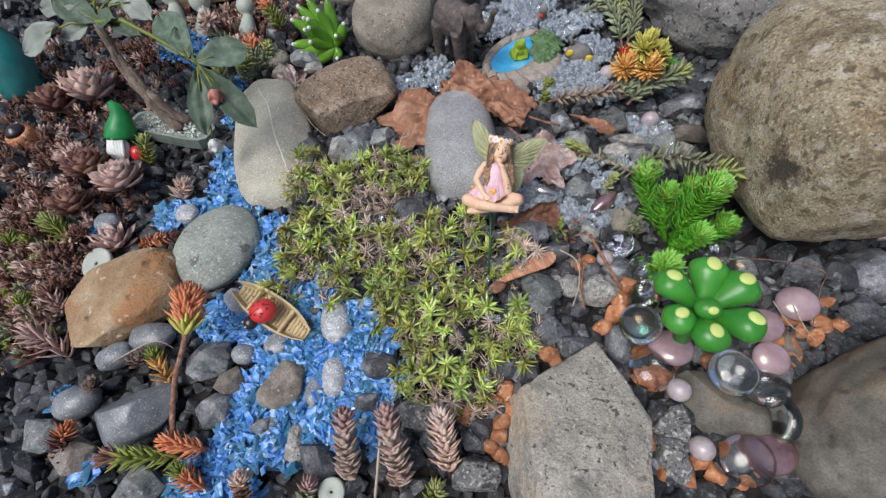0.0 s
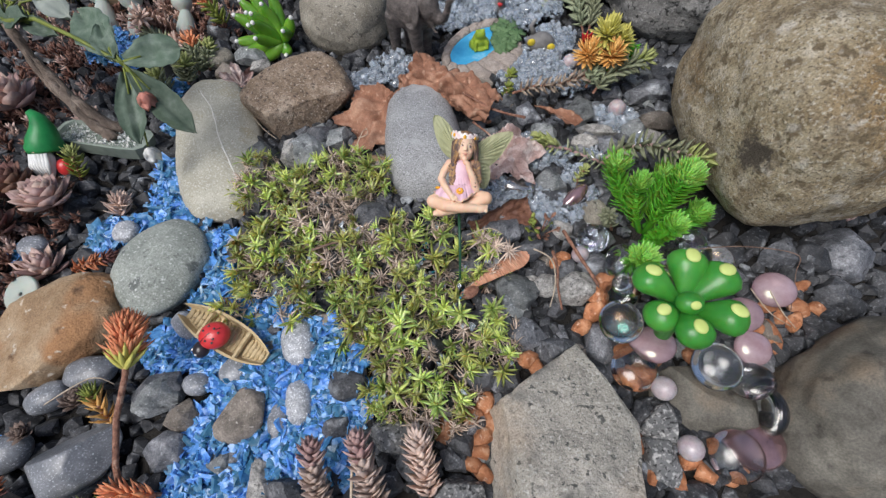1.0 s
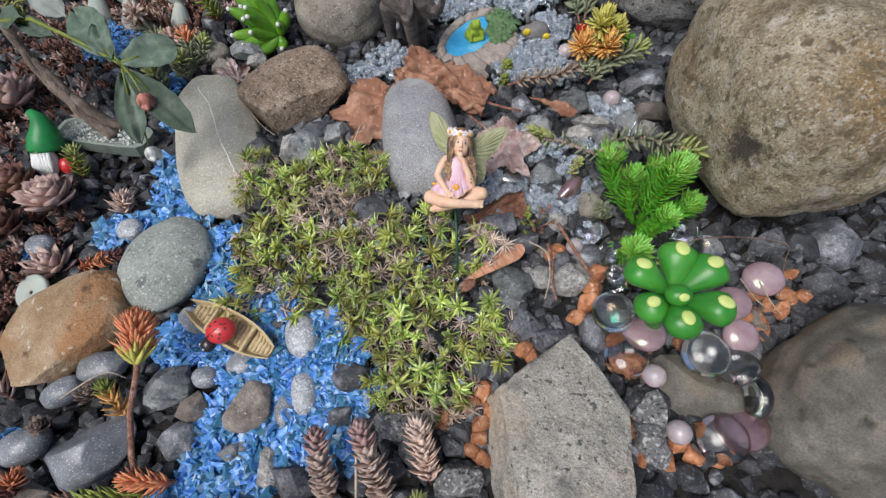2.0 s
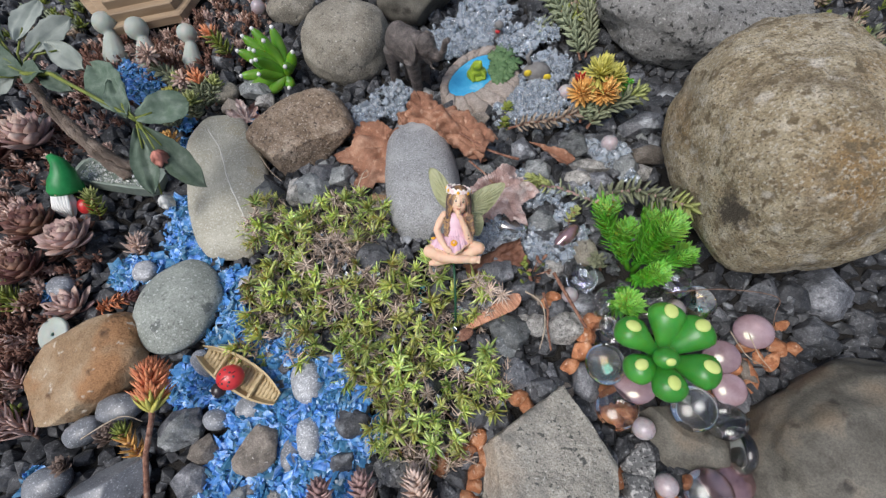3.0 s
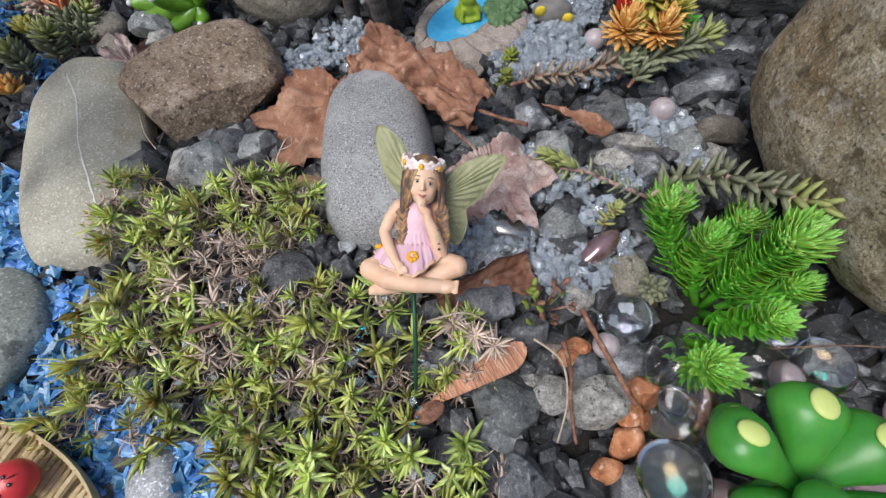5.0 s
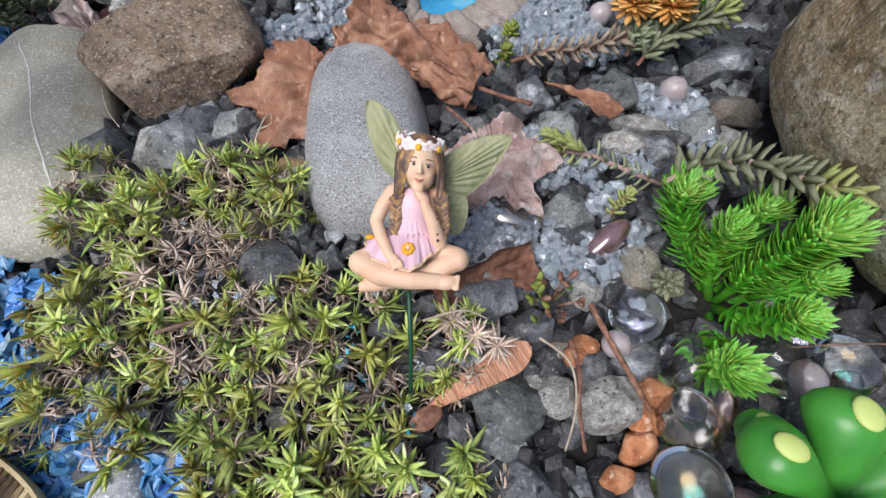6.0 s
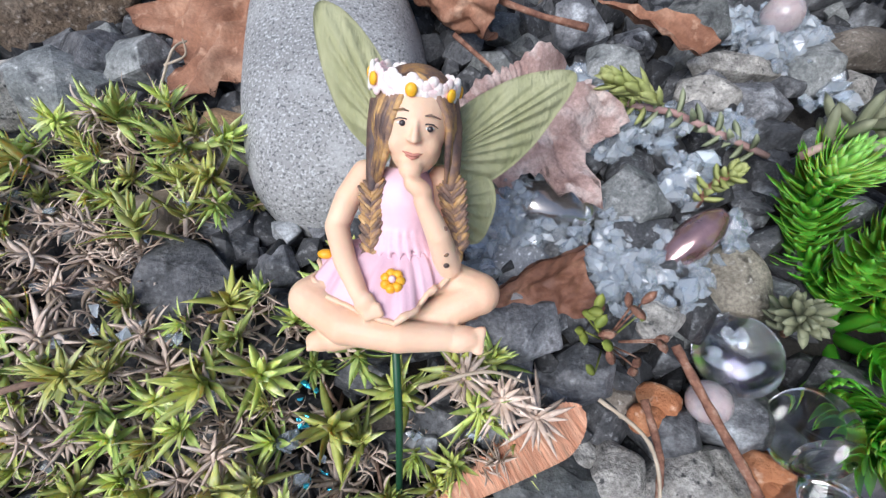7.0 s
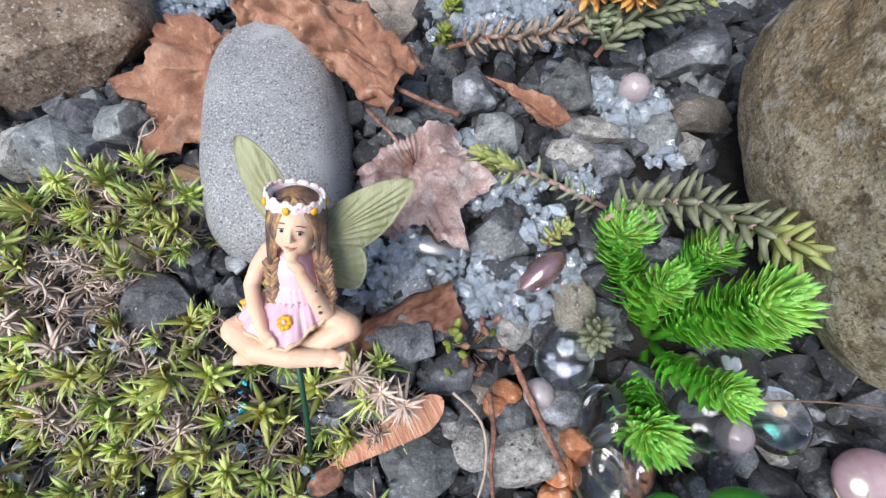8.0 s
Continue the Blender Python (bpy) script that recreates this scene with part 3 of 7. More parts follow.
rock("rock", 53, -140, 1, (42, 62, 30), 83, M_slab, "pale grey flat broken rock with a pointed end and small pits", rz=0, rx=-16, level=6, lump=0.07, fine=0.022, square=0.9,
     planes=[((0, 0.05, 1), 0.86), ((0.795, 0.606, 0.06), 0.786), ((-0.418, 0.909, 0.1), 0.712), ((0.954, -0.30, 0.08), 0.84), ((-1, -0.1, 0.25), 0.92), ((0.3, -0.05, 1), 0.95), ((-0.6, 0.1, 1), 1.02)])
rock("boulder", 233.3, -127.3, 4, (62, 52, 42), 91, M_smooth, "smooth grey boulder at the edge of the glass gems", rz=20, level=6, lump=0.14, fine=0.012, square=0.3, cuts=3, depth=(0.8, 0.95))
rock("rock", 139.2, -113.6, -4, (30, 25, 17), 95, M_smooth, "angular grey stone under the glass gems", rz=-25, level=5, cuts=8, lump=0.08, fine=0.02, square=0.5, depth=(0.55, 0.8))
rock("rock", -33.9, 299.2, -2, (40, 26, 26), 97, M_smooth, "dark smooth rock behind the elephant figurine", rz=5, level=4, lump=0.1, fine=0.01, cuts=2)
rock("rock", -168.3, 306.1, -10, (26, 18, 16), 99, M_top, "small tan-grey rock", rz=0, level=4, lump=0.1, fine=0.012, cuts=2)
rock("rock", -231, -141, -2, (27, 20, 14), 101, M_polish, "blue-grey pointed smooth stone", rz=35, level=5, lump=0.06, fine=0.006, planes=[((0.25, 0.9, 0.4), 0.45), ((0.75, -0.5, 0.5), 0.72), ((-1, -0.1, 0.4), 0.8)])
rock("rock", -135.2, -118.7, -2, (18, 16, 11), 103, M_gravel_brown, "brown mottled stone in blue glass chips", rz=10, level=4, lump=0.1, fine=0.012, cuts=4)
rock("rock", 259.5, -22.6, -6, (22, 20, 14), 105, M_gravel, "blue-grey stone", rz=0, level=4, cuts=5)
rock("boulder", 330, 120, -6, (40, 60, 40), 107, M_pitted, "dark boulder behind the tan boulder", level=4, cuts=3)


def vein_line(ob, pts, r):
    """A thin quartz vein, laid on the stone's skin."""
    g, skin = Geo(), []
    bpy.context.view_layer.update()
    inv = ob.matrix_world.inverted()
    steps = 26
    for i in range(steps + 1):
        t = i / steps * (len(pts) - 1)
        k = min(int(t), len(pts) - 2)
        a, b = pts[k], pts[k + 1]
        x, y = a[0] + (b[0] - a[0]) * (t - k), a[1] + (b[1] - a[1]) * (t - k)
        x += 0.8 * noise.noise(V((t * 3, 1.7, 0)))
        ok, p, nor, _ = ob.ray_cast(inv @ V((x * MM, y * MM, 0.2)), inv.to_3x3() @ V((0, 0, -1)))
        if ok:
            skin.append(p / MM - nor * r * 0.3)
    g.tube(skin, [r * (0.5 + 0.7 * abs(noise.noise(V((i * 0.3, 0, 5))))) for i in range(len(skin))], 6)
    part("quartz_vein", g, M_vein, ob, "pale quartz vein")


vein_line(vein_stone, [(-218.6, 140.5), (-201.8, 118.8), (-185.3, 80.9), (-171.9, 55.4), (-163.5, 39.8)], 1.1)


def stain(ob, x, y, z, r, rgb):
    """A dark lichen stain of irregular outline on a stone, at a place given in millimetres."""
    nt = ob.data.materials[0].node_tree
    N, L = nt.nodes, nt.links
    p = ob.matrix_basis.inverted() @ (V((x, y, z)) * MM)
    tc, nz, add, dist, mr, mx = (N.new("ShaderNode" + k) for k in ("TexCoord", "TexNoise", "VectorMath", "VectorMath", "MapRange", "Mix"))
    nz.inputs["Scale"].default_value, nz.inputs["Detail"].default_value, nz.inputs["Roughness"].default_value = 95, 12, 0.78
    L.new(tc.outputs["Object"], nz.inputs["Vector"])
    add.operation = "MULTIPLY_ADD"
    add.inputs[1].default_value = (r * MM * 2.6,) * 3
    L.new(nz.outputs["Color"], add.inputs[0])
    L.new(tc.outputs["Object"], add.inputs[2])
    dist.operation = "DISTANCE"
    L.new(add.outputs[0], dist.inputs[0])
    dist.inputs[1].default_value = p + V((1, 1, 1)) * r * MM * 1.3
    mr.inputs["From Min"].default_value, mr.inputs["From Max"].default_value = r * MM * 1.05, r * MM * 0.7
    L.new(dist.outputs["Value"], mr.inputs["Value"])
    mx.data_type = "RGBA"
    col = nt.nodes["Principled BSDF"].inputs["Base Color"]
    L.new(mr.outputs["Result"], mx.inputs["Factor"])
    L.new(col.links[0].from_socket, mx.inputs["A"])
    mx.inputs["B"].default_value = (*rgb, 1)
    L.new(mx.outputs["Result"], col)


stain(boulder, 169, 8, 71, 14, (0.085, 0.07, 0.052))
stain(boulder, 149, 70, 109, 7, (0.20, 0.17, 0.125))
stain(boulder, 152, 96, 104, 8, (0.14, 0.115, 0.085))
stain(boulder, 148, 50, 92, 4.5, (0.20, 0.17, 0.125))

# ---------------------------------------------------------------- named smaller stones
STREAM_PEBBLES = [
    (-105.5, -77.0, 11, 15, 8, 15, 201, M_silver, "silver-grey glittering pebble in blue chips"),
    (-101.1, -112.3, 8.5, 14, 8, 10, 202, M_silver, "silver-grey glittering pebble in blue chips"),
    (-113.3, -122.9, 6, 11, 6, 2, 203, M_polish, "long polished grey pebble"),
    (-146.3, -92.6, 10, 9, 6, 40, 204, M_polish, "polished grey pebble"),
    (-169.1, -99.9, 9, 7, 6, -5, 205, M_polish, "polished grey pebble"),
    (-249.1, 10.8, 9, 9, 6, 0, 206, M_silver, "pale silver pebble"),
    (-161.0, -3.6, 9, 8, 6, 0, 207, M_silver, "pale silver pebble beside the moss"),
    (-146.0, -8.6, 8, 8, 6, 0, 208, M_polish, "grey pebble beside the moss"),
    (-184.0, -62.0, 13, 8, 6, -35, 209, M_polish, "grey pebble under the boat"),
    (-127.6, -84.9, 10, 9, 6, 30, 210, M_gravel_brown, "brown-grey pebble"),
    (-135.6, -59.6, 9, 7, 5, 30, 211, M_gravel_brown, "brown-grey pebble"),
    (-239.8, -91.1, 16, 10, 8, 10, 212, M_polish, "long polished grey pebble"),
    (-261.0, -106.1, 13, 9, 8, 30, 213, M_polish, "polished grey pebble"),
]
STREAM_STONES = [
    (-190.8, -104.0, 17, 11, 9, 15, 214, M_gravel, "dark grey stone"),
    (-172.7, -118.8, 12, 10, 9, 0, 215, M_gravel_brown, "dark brown stone"),
    (-178.0, -135.4, 12, 12, 9, 0, 216, M_gravel, "dark grey stone"),
    (-137.0, -143.9, 10, 9, 6, 0, 217, M_gravel, "grey stone in blue chips"),
    (-72.9, -103.6, 14, 11, 10, 5, 218, M_gravel, "black angular stone"),
    (-79.3, -127.8, 11, 9, 8, 0, 219, M_gravel, "dark grey stone"),
    (-118.4, -152.9, 9, 14, 8, 10, 220, M_gravel_pale, "rough pale stone"),
    (-117.1, -139.0, 5, 5, 4, 0, 221, M_orange, "small orange-brown stone"),
    (-43.2, -131.3, 13, 12, 10, 0, 222, M_saltpepper, "rough pale pitted stone"),
    (-126.1, -38.3, 12, 10, 8, 0, 223, M_gravel, "blue-grey stone at the edge of the moss"),
    (-314.2, -0.2, 10, 9, 7, 0, 224, M_polish, "polished grey pebble"),
    (-119, 76, 20, 15, 12, 20, 225, M_gravel_mid, "blue-grey split stone with a pale vein"),
    (-131.5, 75.4, 9, 15, 12, 0, 226, M_gravel_pale, "pale grey pitted stone"),
]
MOSS_EDGE_STONES = [
    (-97, 90, 13, 11, 9, 10, 227, M_gravel_mid, "blue-grey stone"),
    (-113.2, 91.2, 12, 12, 9, 0, 228, M_gravel, "dark grey stone"),
    (-62, 55, 10, 9, 7, 0, 229, M_gravel_pale, "pale rough stone"),
    (-61, 65, 12, 5, 6, -12, 230, M_ochre, "small ochre stone"),
    (-154.9, 71.9, 14, 15, 11, 10, 231, M_gravel_mid, "blue-grey stone"),
    (67, 39, 15, 12, 10, 20, 232, M_gravel_mid, "dark slate-grey angular stone"),
    (69.2, 88.1, 13, 12, 9, 0, 233, M_gravel_mid, "grey angular stone"),
    (56.0, 107.7, 13, 11, 9, 0, 234, M_gravel, "dark grey angular stone"),
    (101.6, 112.4, 14, 13, 10, 0, 235, M_gravel_mid, "grey-green angular stone"),
    (111.0, 91.5, 19, 8, 7, -8, 236, M_gravel_pale, "long rough pale stone"),
    (139.8, 88.4, 12, 11, 8, 0, 237, M_gravel_mid, "flat grey stone"),
    (159.0, 100.4, 15, 10, 8, -8, 238, M_gravel_brown, "brown-grey stone"),
    (162.2, 129.9, 19, 11, 9, 10, 239, M_gravel, "black angular stone"),
]
GREY_STONE_GRAVEL = [
    (116.1, 75.3, 13, 10, 8, 0, 240, M_gravel, "black glittering stone"),
    (102.5, 77.9, 14, 8, 7, -30, 241, M_gravel_pale, "grey stone"),
    (96.5, 12.2, 9, 13, 8, 5, 242, M_top, "smooth beige pebble"),
    (28.7, 17.8, 11, 7, 6, 0, 243, M_polish, "smooth grey pebble"),
    (12.4, 141.0, 20, 7, 9, 10, 244, M_gravel_brown, "brown-grey stone"),
    (75.0, -43.5, 16, 12, 10, 10, 245, M_gravel_pale, "rough pale concrete-like stone"),
    (53.8, -40.1, 12, 9, 9, 0, 246, M_gravel_pale, "rough pale stone"),
    (35.3, -44.5, 14, 16, 11, 0, 247, M_gravel_mid, "blue-grey rounded angular stone under the maple seed"),
    (70.9, 2.4, 11, 7, 7, -30, 248, M_gravel_pale, "rough pale stone"),
    (69.8, -29.8, 10, 9, 8, 0, 249, M_gravel, "dark grey stone"),
    (90.7, -26.9, 13, 11, 8, 0, 250, M_gravel, "blue-black stone"),
    (27.5, -1.1, 15, 11, 9, 0, 251, M_gravel, "dark grey stone under the folded leaf"),
    (-64, 12, 16, 14, 10, 0, 252, M_gravel, "black pitted stone in the moss"),
]
BOULDER_GRAVEL = [
    (-76, 33, 14, 11, 8, 0, 253, M_smooth, "dark grey stone"),
    (22.2, -23.2, 10, 9, 8, 0, 254, M_gravel, "black stone"),
    (46.6, -13.9, 12, 9, 8, 0, 255, M_gravel, "black stone"),
    (8.2, -99.8, 15, 11, 9, 10, 256, M_gravel, "dark slate-grey angular stone"),
    (39.0, -74.0, 11, 10, 9, 0, 257, M_gravel, "dark grey stone"),
    (25.8, -101.8, 8, 9, 8, 0, 258, M_gravel, "black stone"),
    (-6.9, -161.8, 15, 12, 11, 0, 259, M_saltpepper, "speckled pale stone"),
    (-4.6, -136.5, 9, 7, 7, 0, 260, M_gravel, "black stone"),
    (109.9, -128.8, 12, 14, 9, 0, 261, M_saltpepper, "speckled black and white stone"),
    (104.8, -145.2, 11, 15, 9, 25, 262, M_saltpepper, "speckled black and white stone"),
    (54.4, -84.3, 13, 8, 8, -20, 263, M_gravel, "grey speckled stone"),
    (84.3, -79.0, 12, 13, 8, 0, 264, M_gravel, "dark blue-grey stone"),
    (233.3, -25.0, 15, 12, 9, 0, 265, M_gravel, "black angular stone"),
]
FAIRY_GRAVEL = [
    (239.2, -52.1, 15, 12, 9, 0, 266, M_gravel, "blue-grey stone"),
    (249.9, 12.1, 14, 14, 9, 0, 267, M_gravel, "black angular stone under the boulder"),
    (213.3, -23.6, 14, 11, 9, 0, 268, M_gravel, "dark stone"),
    (-275, -138, 15, 11, 9, 20, 273, M_polish, "smooth grey pebble among dark gravel"),
    (-289, -160, 16, 12, 9, -20, 274, M_gravel_mid, "grey-green angular stone"),
    (-212, -183, 16, 13, 10, 0, 275, M_gravel_mid, "grey angular stone"),
    (-264, -168, 14, 11, 9, 30, 276, M_gravel_brown, "brown-grey stone"),
    (-143, -144, 11, 8, 7, 0, 277, M_gravel_mid, "grey stone in blue glass chips"),
    (-103, -161, 16, 11, 10, -30, 278, M_gravel, "dark slate-grey angular stone"),
    (-192, -106, 17, 12, 10, 10, 279, M_gravel_mid, "grey angular stone beside the blue stream"),
    (-217, 189, 14, 10, 8, 10, 269, M_top, "smooth brown-grey pebble behind the olive stone"),
    (-205, 172, 13, 9, 8, -10, 270, M_gravel_brown, "brown stone behind the olive stone"),
    (-188, 192, 19, 11, 8, -15, 271, M_gravel_mid, "flat dark slate stone"),
]
GEM_GRAVEL = [
    (-176, 178, 11, 8, 7, 15, 272, M_gravel_pale, "rough pale stone"),
]
for x, y, a, b, c, rz, seed, mat, label in STREAM_PEBBLES + STREAM_STONES + MOSS_EDGE_STONES + GREY_STONE_GRAVEL + BOULDER_GRAVEL + FAIRY_GRAVEL + GEM_GRAVEL:
    river = mat in (M_polish, M_silver, M_top)
    stone("pebble" if river else "gravel_stone", x, y, max(gh(x, y), -12) + c * 0.55 + (3 if river else 2), (a, b, c) if river else (a * 1.12, b * 1.12, c * 1.15), seed, mat, label if len(label.split()) > 3 else label + " in the gravel bed", "pebble" if river else "stone",
          "smooth pebbles" if river else "gravel", rz=rz, level=4, lump=0.06 if river else 0.1, fine=0.006 if river else 0.02, square=0.2 if river else 0.0, broken=not river)
    footprint(x, y, a * (0.85 if river else 0.6), b * (0.85 if river else 0.6), rz)


# ---------------------------------------------------------------- fairy on a pick
def build_fairy():
    skin, dress, hair = Geo(), Geo(), Geo()
    # head, neck, arms and crossed legs; x to the side, z up, -y to the front
    head = Euler((-0.12, 0.12, 0)).to_matrix()

    def face(x, y, z):
        a = 0.07
        u, v = x - 5.0, y + 2.6
        px, py = u * math.cos(a) - v * math.sin(a), u * math.sin(a) + v * math.cos(a)
        return (5.0 + px + 0.15 * (z - 41), -3.8 + py, z - 0.15 * px)

    skin.ball((5.0, -3.6, 42.6), (6.5, 6.2, 7.6), 24, 16, turn=head)
    skin.ball((5.15, -4.2, 38.4), (5.0, 5.0, 5.2), 20, 14, turn=head)
    for dx in (-2.5, 2.5):
        skin.ball(face(5.0 + dx, -5.3, 39.4), (2.5, 2.5, 3.0), 12, 9)
    skin.tube([face(5.0, -8.5, 43.0), face(5.0, -9.3, 40.9), face(5.0, -9.5, 40.0), face(5.0, -8.8, 39.5)], [0.35, 0.7, 0.85, 0.5], 10)
    for dx in (-0.8, 0.8):
        skin.ball(face(5.0 + dx, -8.8, 39.9), (0.6, 0.55, 0.5), 8, 6)
    skin.ball(face(5.0, -6.9, 34.9), (2.3, 2.0, 1.9), 12, 9)
    skin.tube([(3.0, 0.5, 36), (2.2, 1, 31)], [2.8, 3.4], 12)

    def limb(path, radii):
        skin.tube(path, radii, 14)
        for p, q in zip(path, radii):
            skin.ball(p, (q, q, q), 14, 10)

    limb([(-5.4, 1, 32.2), (-9.0, 0, 27.5), (-11.2, -2.0, 22.5)], [2.8, 2.7, 2.5])
    limb([(-11.2, -2.0, 22.5), (-8.6, -8.0, 17.6), (-5.4, -12.6, 13.2)], [2.5, 2.3, 1.8])
    skin.ball((-4.2, -13.8, 12.0), (2.2, 1.6, 2.2), 12, 8)
    for i in range(4):
        skin.tube([(-4.8 + 0.95 * i, -14.4, 11.4 + 0.25 * i), (-3.8 + 1.0 * i, -15.4, 9.0 + 0.3 * i)], [0.72, 0.58], 8)
    limb([(10.0, 0.5, 31.5), (11.8, -2, 24), (11.4, -5.5, 15.5)], [2.7, 2.8, 2.7])
    limb([(11.4, -5.5, 15.5), (9.4, -8.6, 23), (6.6, -9.2, 29.5)], [2.7, 2.4, 1.8])
    skin.ball((5.8, -9.2, 31.8), (3.0, 1.9, 1.7), 12, 8, turn=Euler((0, 0.5, 0)).to_matrix())
    for i in range(4):
        skin.tube([(5.8 + 0.5 * i, -10.2, 32.6 - 0.7 * i), (3.6 + 0.5 * i, -10.2, 33.6 - 0.8 * i)], [0.75, 0.6], 8)
    limb([(-4, 2, 7.5), (-12, -2, 10.0), (-17.0, -6, 8.8)], [5.0, 4.8, 4.3])
    limb([(-17.0, -6, 8.8), (-9, -12, 6.4), (2, -13.5, 4.8), (11, -12.5, 3.9)], [4.2, 3.9, 3.2, 2.6])
    skin.ball((13.8, -12.6, 3.6), (4.4, 2.7, 2.6), 14, 10, turn=Euler((0, -0.1, 0)).to_matrix())
    for i in range(5):
        skin.ball((17.2 + 0.15 * i, -14.4 + 0.45 * i, 1.9 + 0.95 * i), (1.3, 0.75, 0.62), 10, 8)
    limb([(4, 2, 7.5), (12, -2, 10.2), (18.0, -5.5, 9.6)], [5.0, 4.9, 4.3])
    limb([(18.0, -5.5, 9.6), (8, -8, 5.5), (-6, -9, 3.0), (-12, -9.5, 1.6)], [4.1, 3.6, 2.8, 2.4])
    skin.ball((-14.4, -9.8, 1.6), (3.2, 2.4, 2.2), 12, 8)
    for i in range(5):
        skin.ball((-16.6 + 0.5 * i, -11.0, 0.6 + 0.25 * i), (0.7, 1.0, 0.7), 8, 6)
    skin.ball((0, -2, 4.6), (13, 8, 4.4), 16, 10)
    # dress: bodice with a smocked waist, and a skirt laid over the lap, with a ragged hem
    dress.tube([(2.6, 0.4, 33.5), (2.4, 0, 31.0), (2.2, -0.5, 27), (1.6, -1.0, 21.5), (1.2, -1.2, 18)], [4.6, 6.4, 7.2, 6.3, 6.4], 24, flat=0.75, up=(0, 1, 0.02))
    rnd = random.Random(6)
    for k in range(9):
        w = radians(-150 + 15 * k)
        x, y = 1.5 + 6.2 * math.cos(w), -1.0 + 4.9 * math.sin(w)
        dress.tube([(x, y, 22.6), (x * 1.04, y - 0.5, 20.5), (x * 1.3, y - 2.2, 17.0)], [0.35, 0.75, 0.4], 7)
    hem = [(12.4, -1.0, 14.4), (9, 5, 11), (0, 7, 9), (-10, 6, 10), (-15.6, 0.0, 13.8), (-15.8, -5.0, 12.8), (-13.0, -9.4, 11.2), (-8.0, -12.0, 10.6), (-3.6, -14.4, 9.8), (1.2, -15.6, 9.0), (5.0, -13.4, 10.0), (7.6, -10.0, 12.0), (11.0, -7.4, 13.2), (12.4, -1.0, 14.4)]
    turns = [0, 45, 90, 135, 176, 196, 218, 238, 254, 270, 288, 308, 334, 360]
    n, verts, faces = 96, [], []
    for i, t in enumerate((0, 0.12, 0.26, 0.42, 0.58, 0.74, 0.88, 1.0, 1.0, 0.8)):
        for k in range(n):
            w = 360 * k / n
            q = max(j for j in range(len(turns) - 1) if turns[j] <= w)
            h = V(hem[q]).lerp(V(hem[q + 1]), (w - turns[q]) / (turns[q + 1] - turns[q]))
            a = radians(w)
            top = V((1.2 + 6.0 * math.cos(a), -1.2 + 4.8 * math.sin(a), 19.4))
            fold = 0.45 * math.sin(13 * a + 0.5) + 0.3 * math.sin(29 * a)
            rag = 0.55 * noise.noise(V((k * 0.55, 3.3, 0))) if t > 0.85 else 0.0
            p = top.lerp(h, t) + V((0, 0, 1.9 * abs(math.cos(a)) * math.sin(math.pi * t) + (fold + rag) * t))
            p += V((math.cos(a), math.sin(a), 0)) * (fold * t + 0.6 * math.sin(math.pi * t))
            if i > 7:
                p.z -= 0.7
            verts.append(p)
    for i in range(9):
        for k in range(n):
            q = (k + 1) % n
            faces.append([i * n + k, i * n + q, (i + 1) * n + q, (i + 1) * n + k])
    skirt = Geo()
    skirt.faces(verts, faces)
    hemline = Geo()
    rim = verts[7 * n:8 * n]
    hemline.tube(rim + rim[:2], [0.55 + 0.45 * abs(noise.noise(V((k * 0.9, 8.1, 0)))) for k in range(n + 2)], 6)
    # hair: cap, strands framing the face, two braids
    hair.ball((5.2, 2.2, 43.6), (7.9, 6.6, 7.6), 24, 16)
    hair.ball((5.1, -0.2, 47.0), (7.0, 6.4, 5.0), 20, 14)
    braids = Geo()
    for s, path in ((-1, [(-1.4, -1.6, 46), (-2.3, -2.2, 41), (-2.7, -2.8, 36), (-3.2, -3.4, 30)]), (1, [(11.4, -1.6, 46), (12.3, -2.2, 41), (12.2, -3.0, 36), (12.0, -3.8, 30)])):
        hair.tube(path, [1.9, 1.8, 1.7, 1.5], 10)
        # strands swept from the parting over the temples into the braid
        for i in range(8):
            lock = []
            for j in range(7):
                u = j / 6
                az, el = radians(4 + 9 * i + (50 - 3 * i) * u ** 0.8 + 13 * s), radians(74 - 96 * u)
                lock.append(V((5.0, -2.6, 42.0)) + V((s * 7.35 * math.sin(az) * math.cos(el), -6.75 * math.cos(az) * math.cos(el), 8.3 * math.sin(el))))
            lock.append(V(path[-1]) + V((s * 0.25 * (i - 4), -0.6, 1.5)))
            braids.tube(lock, [0.6, 0.75, 0.8, 0.8, 0.8, 0.75, 0.7, 0.5], 7)
        x0, y0, z0 = path[-1]
        end = (-4.2, -5.4, 15.5) if s < 0 else (13.6, -5.2, 19.0)
        for i in range(9):
            t = i / 8
            p = V((x0, y0, z0)).lerp(V(end), t)
            for q in (0, 1):
                c = p + V(((0.95 if q else -0.95) * (1 - 0.35 * t), -0.3, 1.0 * q))
                tw = Euler((0, (0.75 if q else -0.75), 0)).to_matrix()
                for j in range(3):
                    o = tw @ V(((j - 1) * 0.75 * (1 - 0.3 * t), -0.25 if j == 1 else 0, 0))
                    braids.ball(c + o, (0.62, 0.9, (2.1 - 0.5 * t)), 8, 6, turn=tw)
        braids.ball(V(end) + V((0, 0, -1.4)), (0.9, 0.9, 1.8), 8, 6)
    details = []
    crown = Geo()
    tilt = Matrix.Rotation(0.20, 3, "Y") @ Matrix.Rotation(0.12, 3, "X")
    band = [V((5.1, -0.6, 48.6)) + tilt @ V((7.3 * math.cos(a * 0.2618), 7.0 * math.sin(a * 0.2618), 0)) for a in range(25)]
    crown.tube(band, [1.3] * 25, 8)
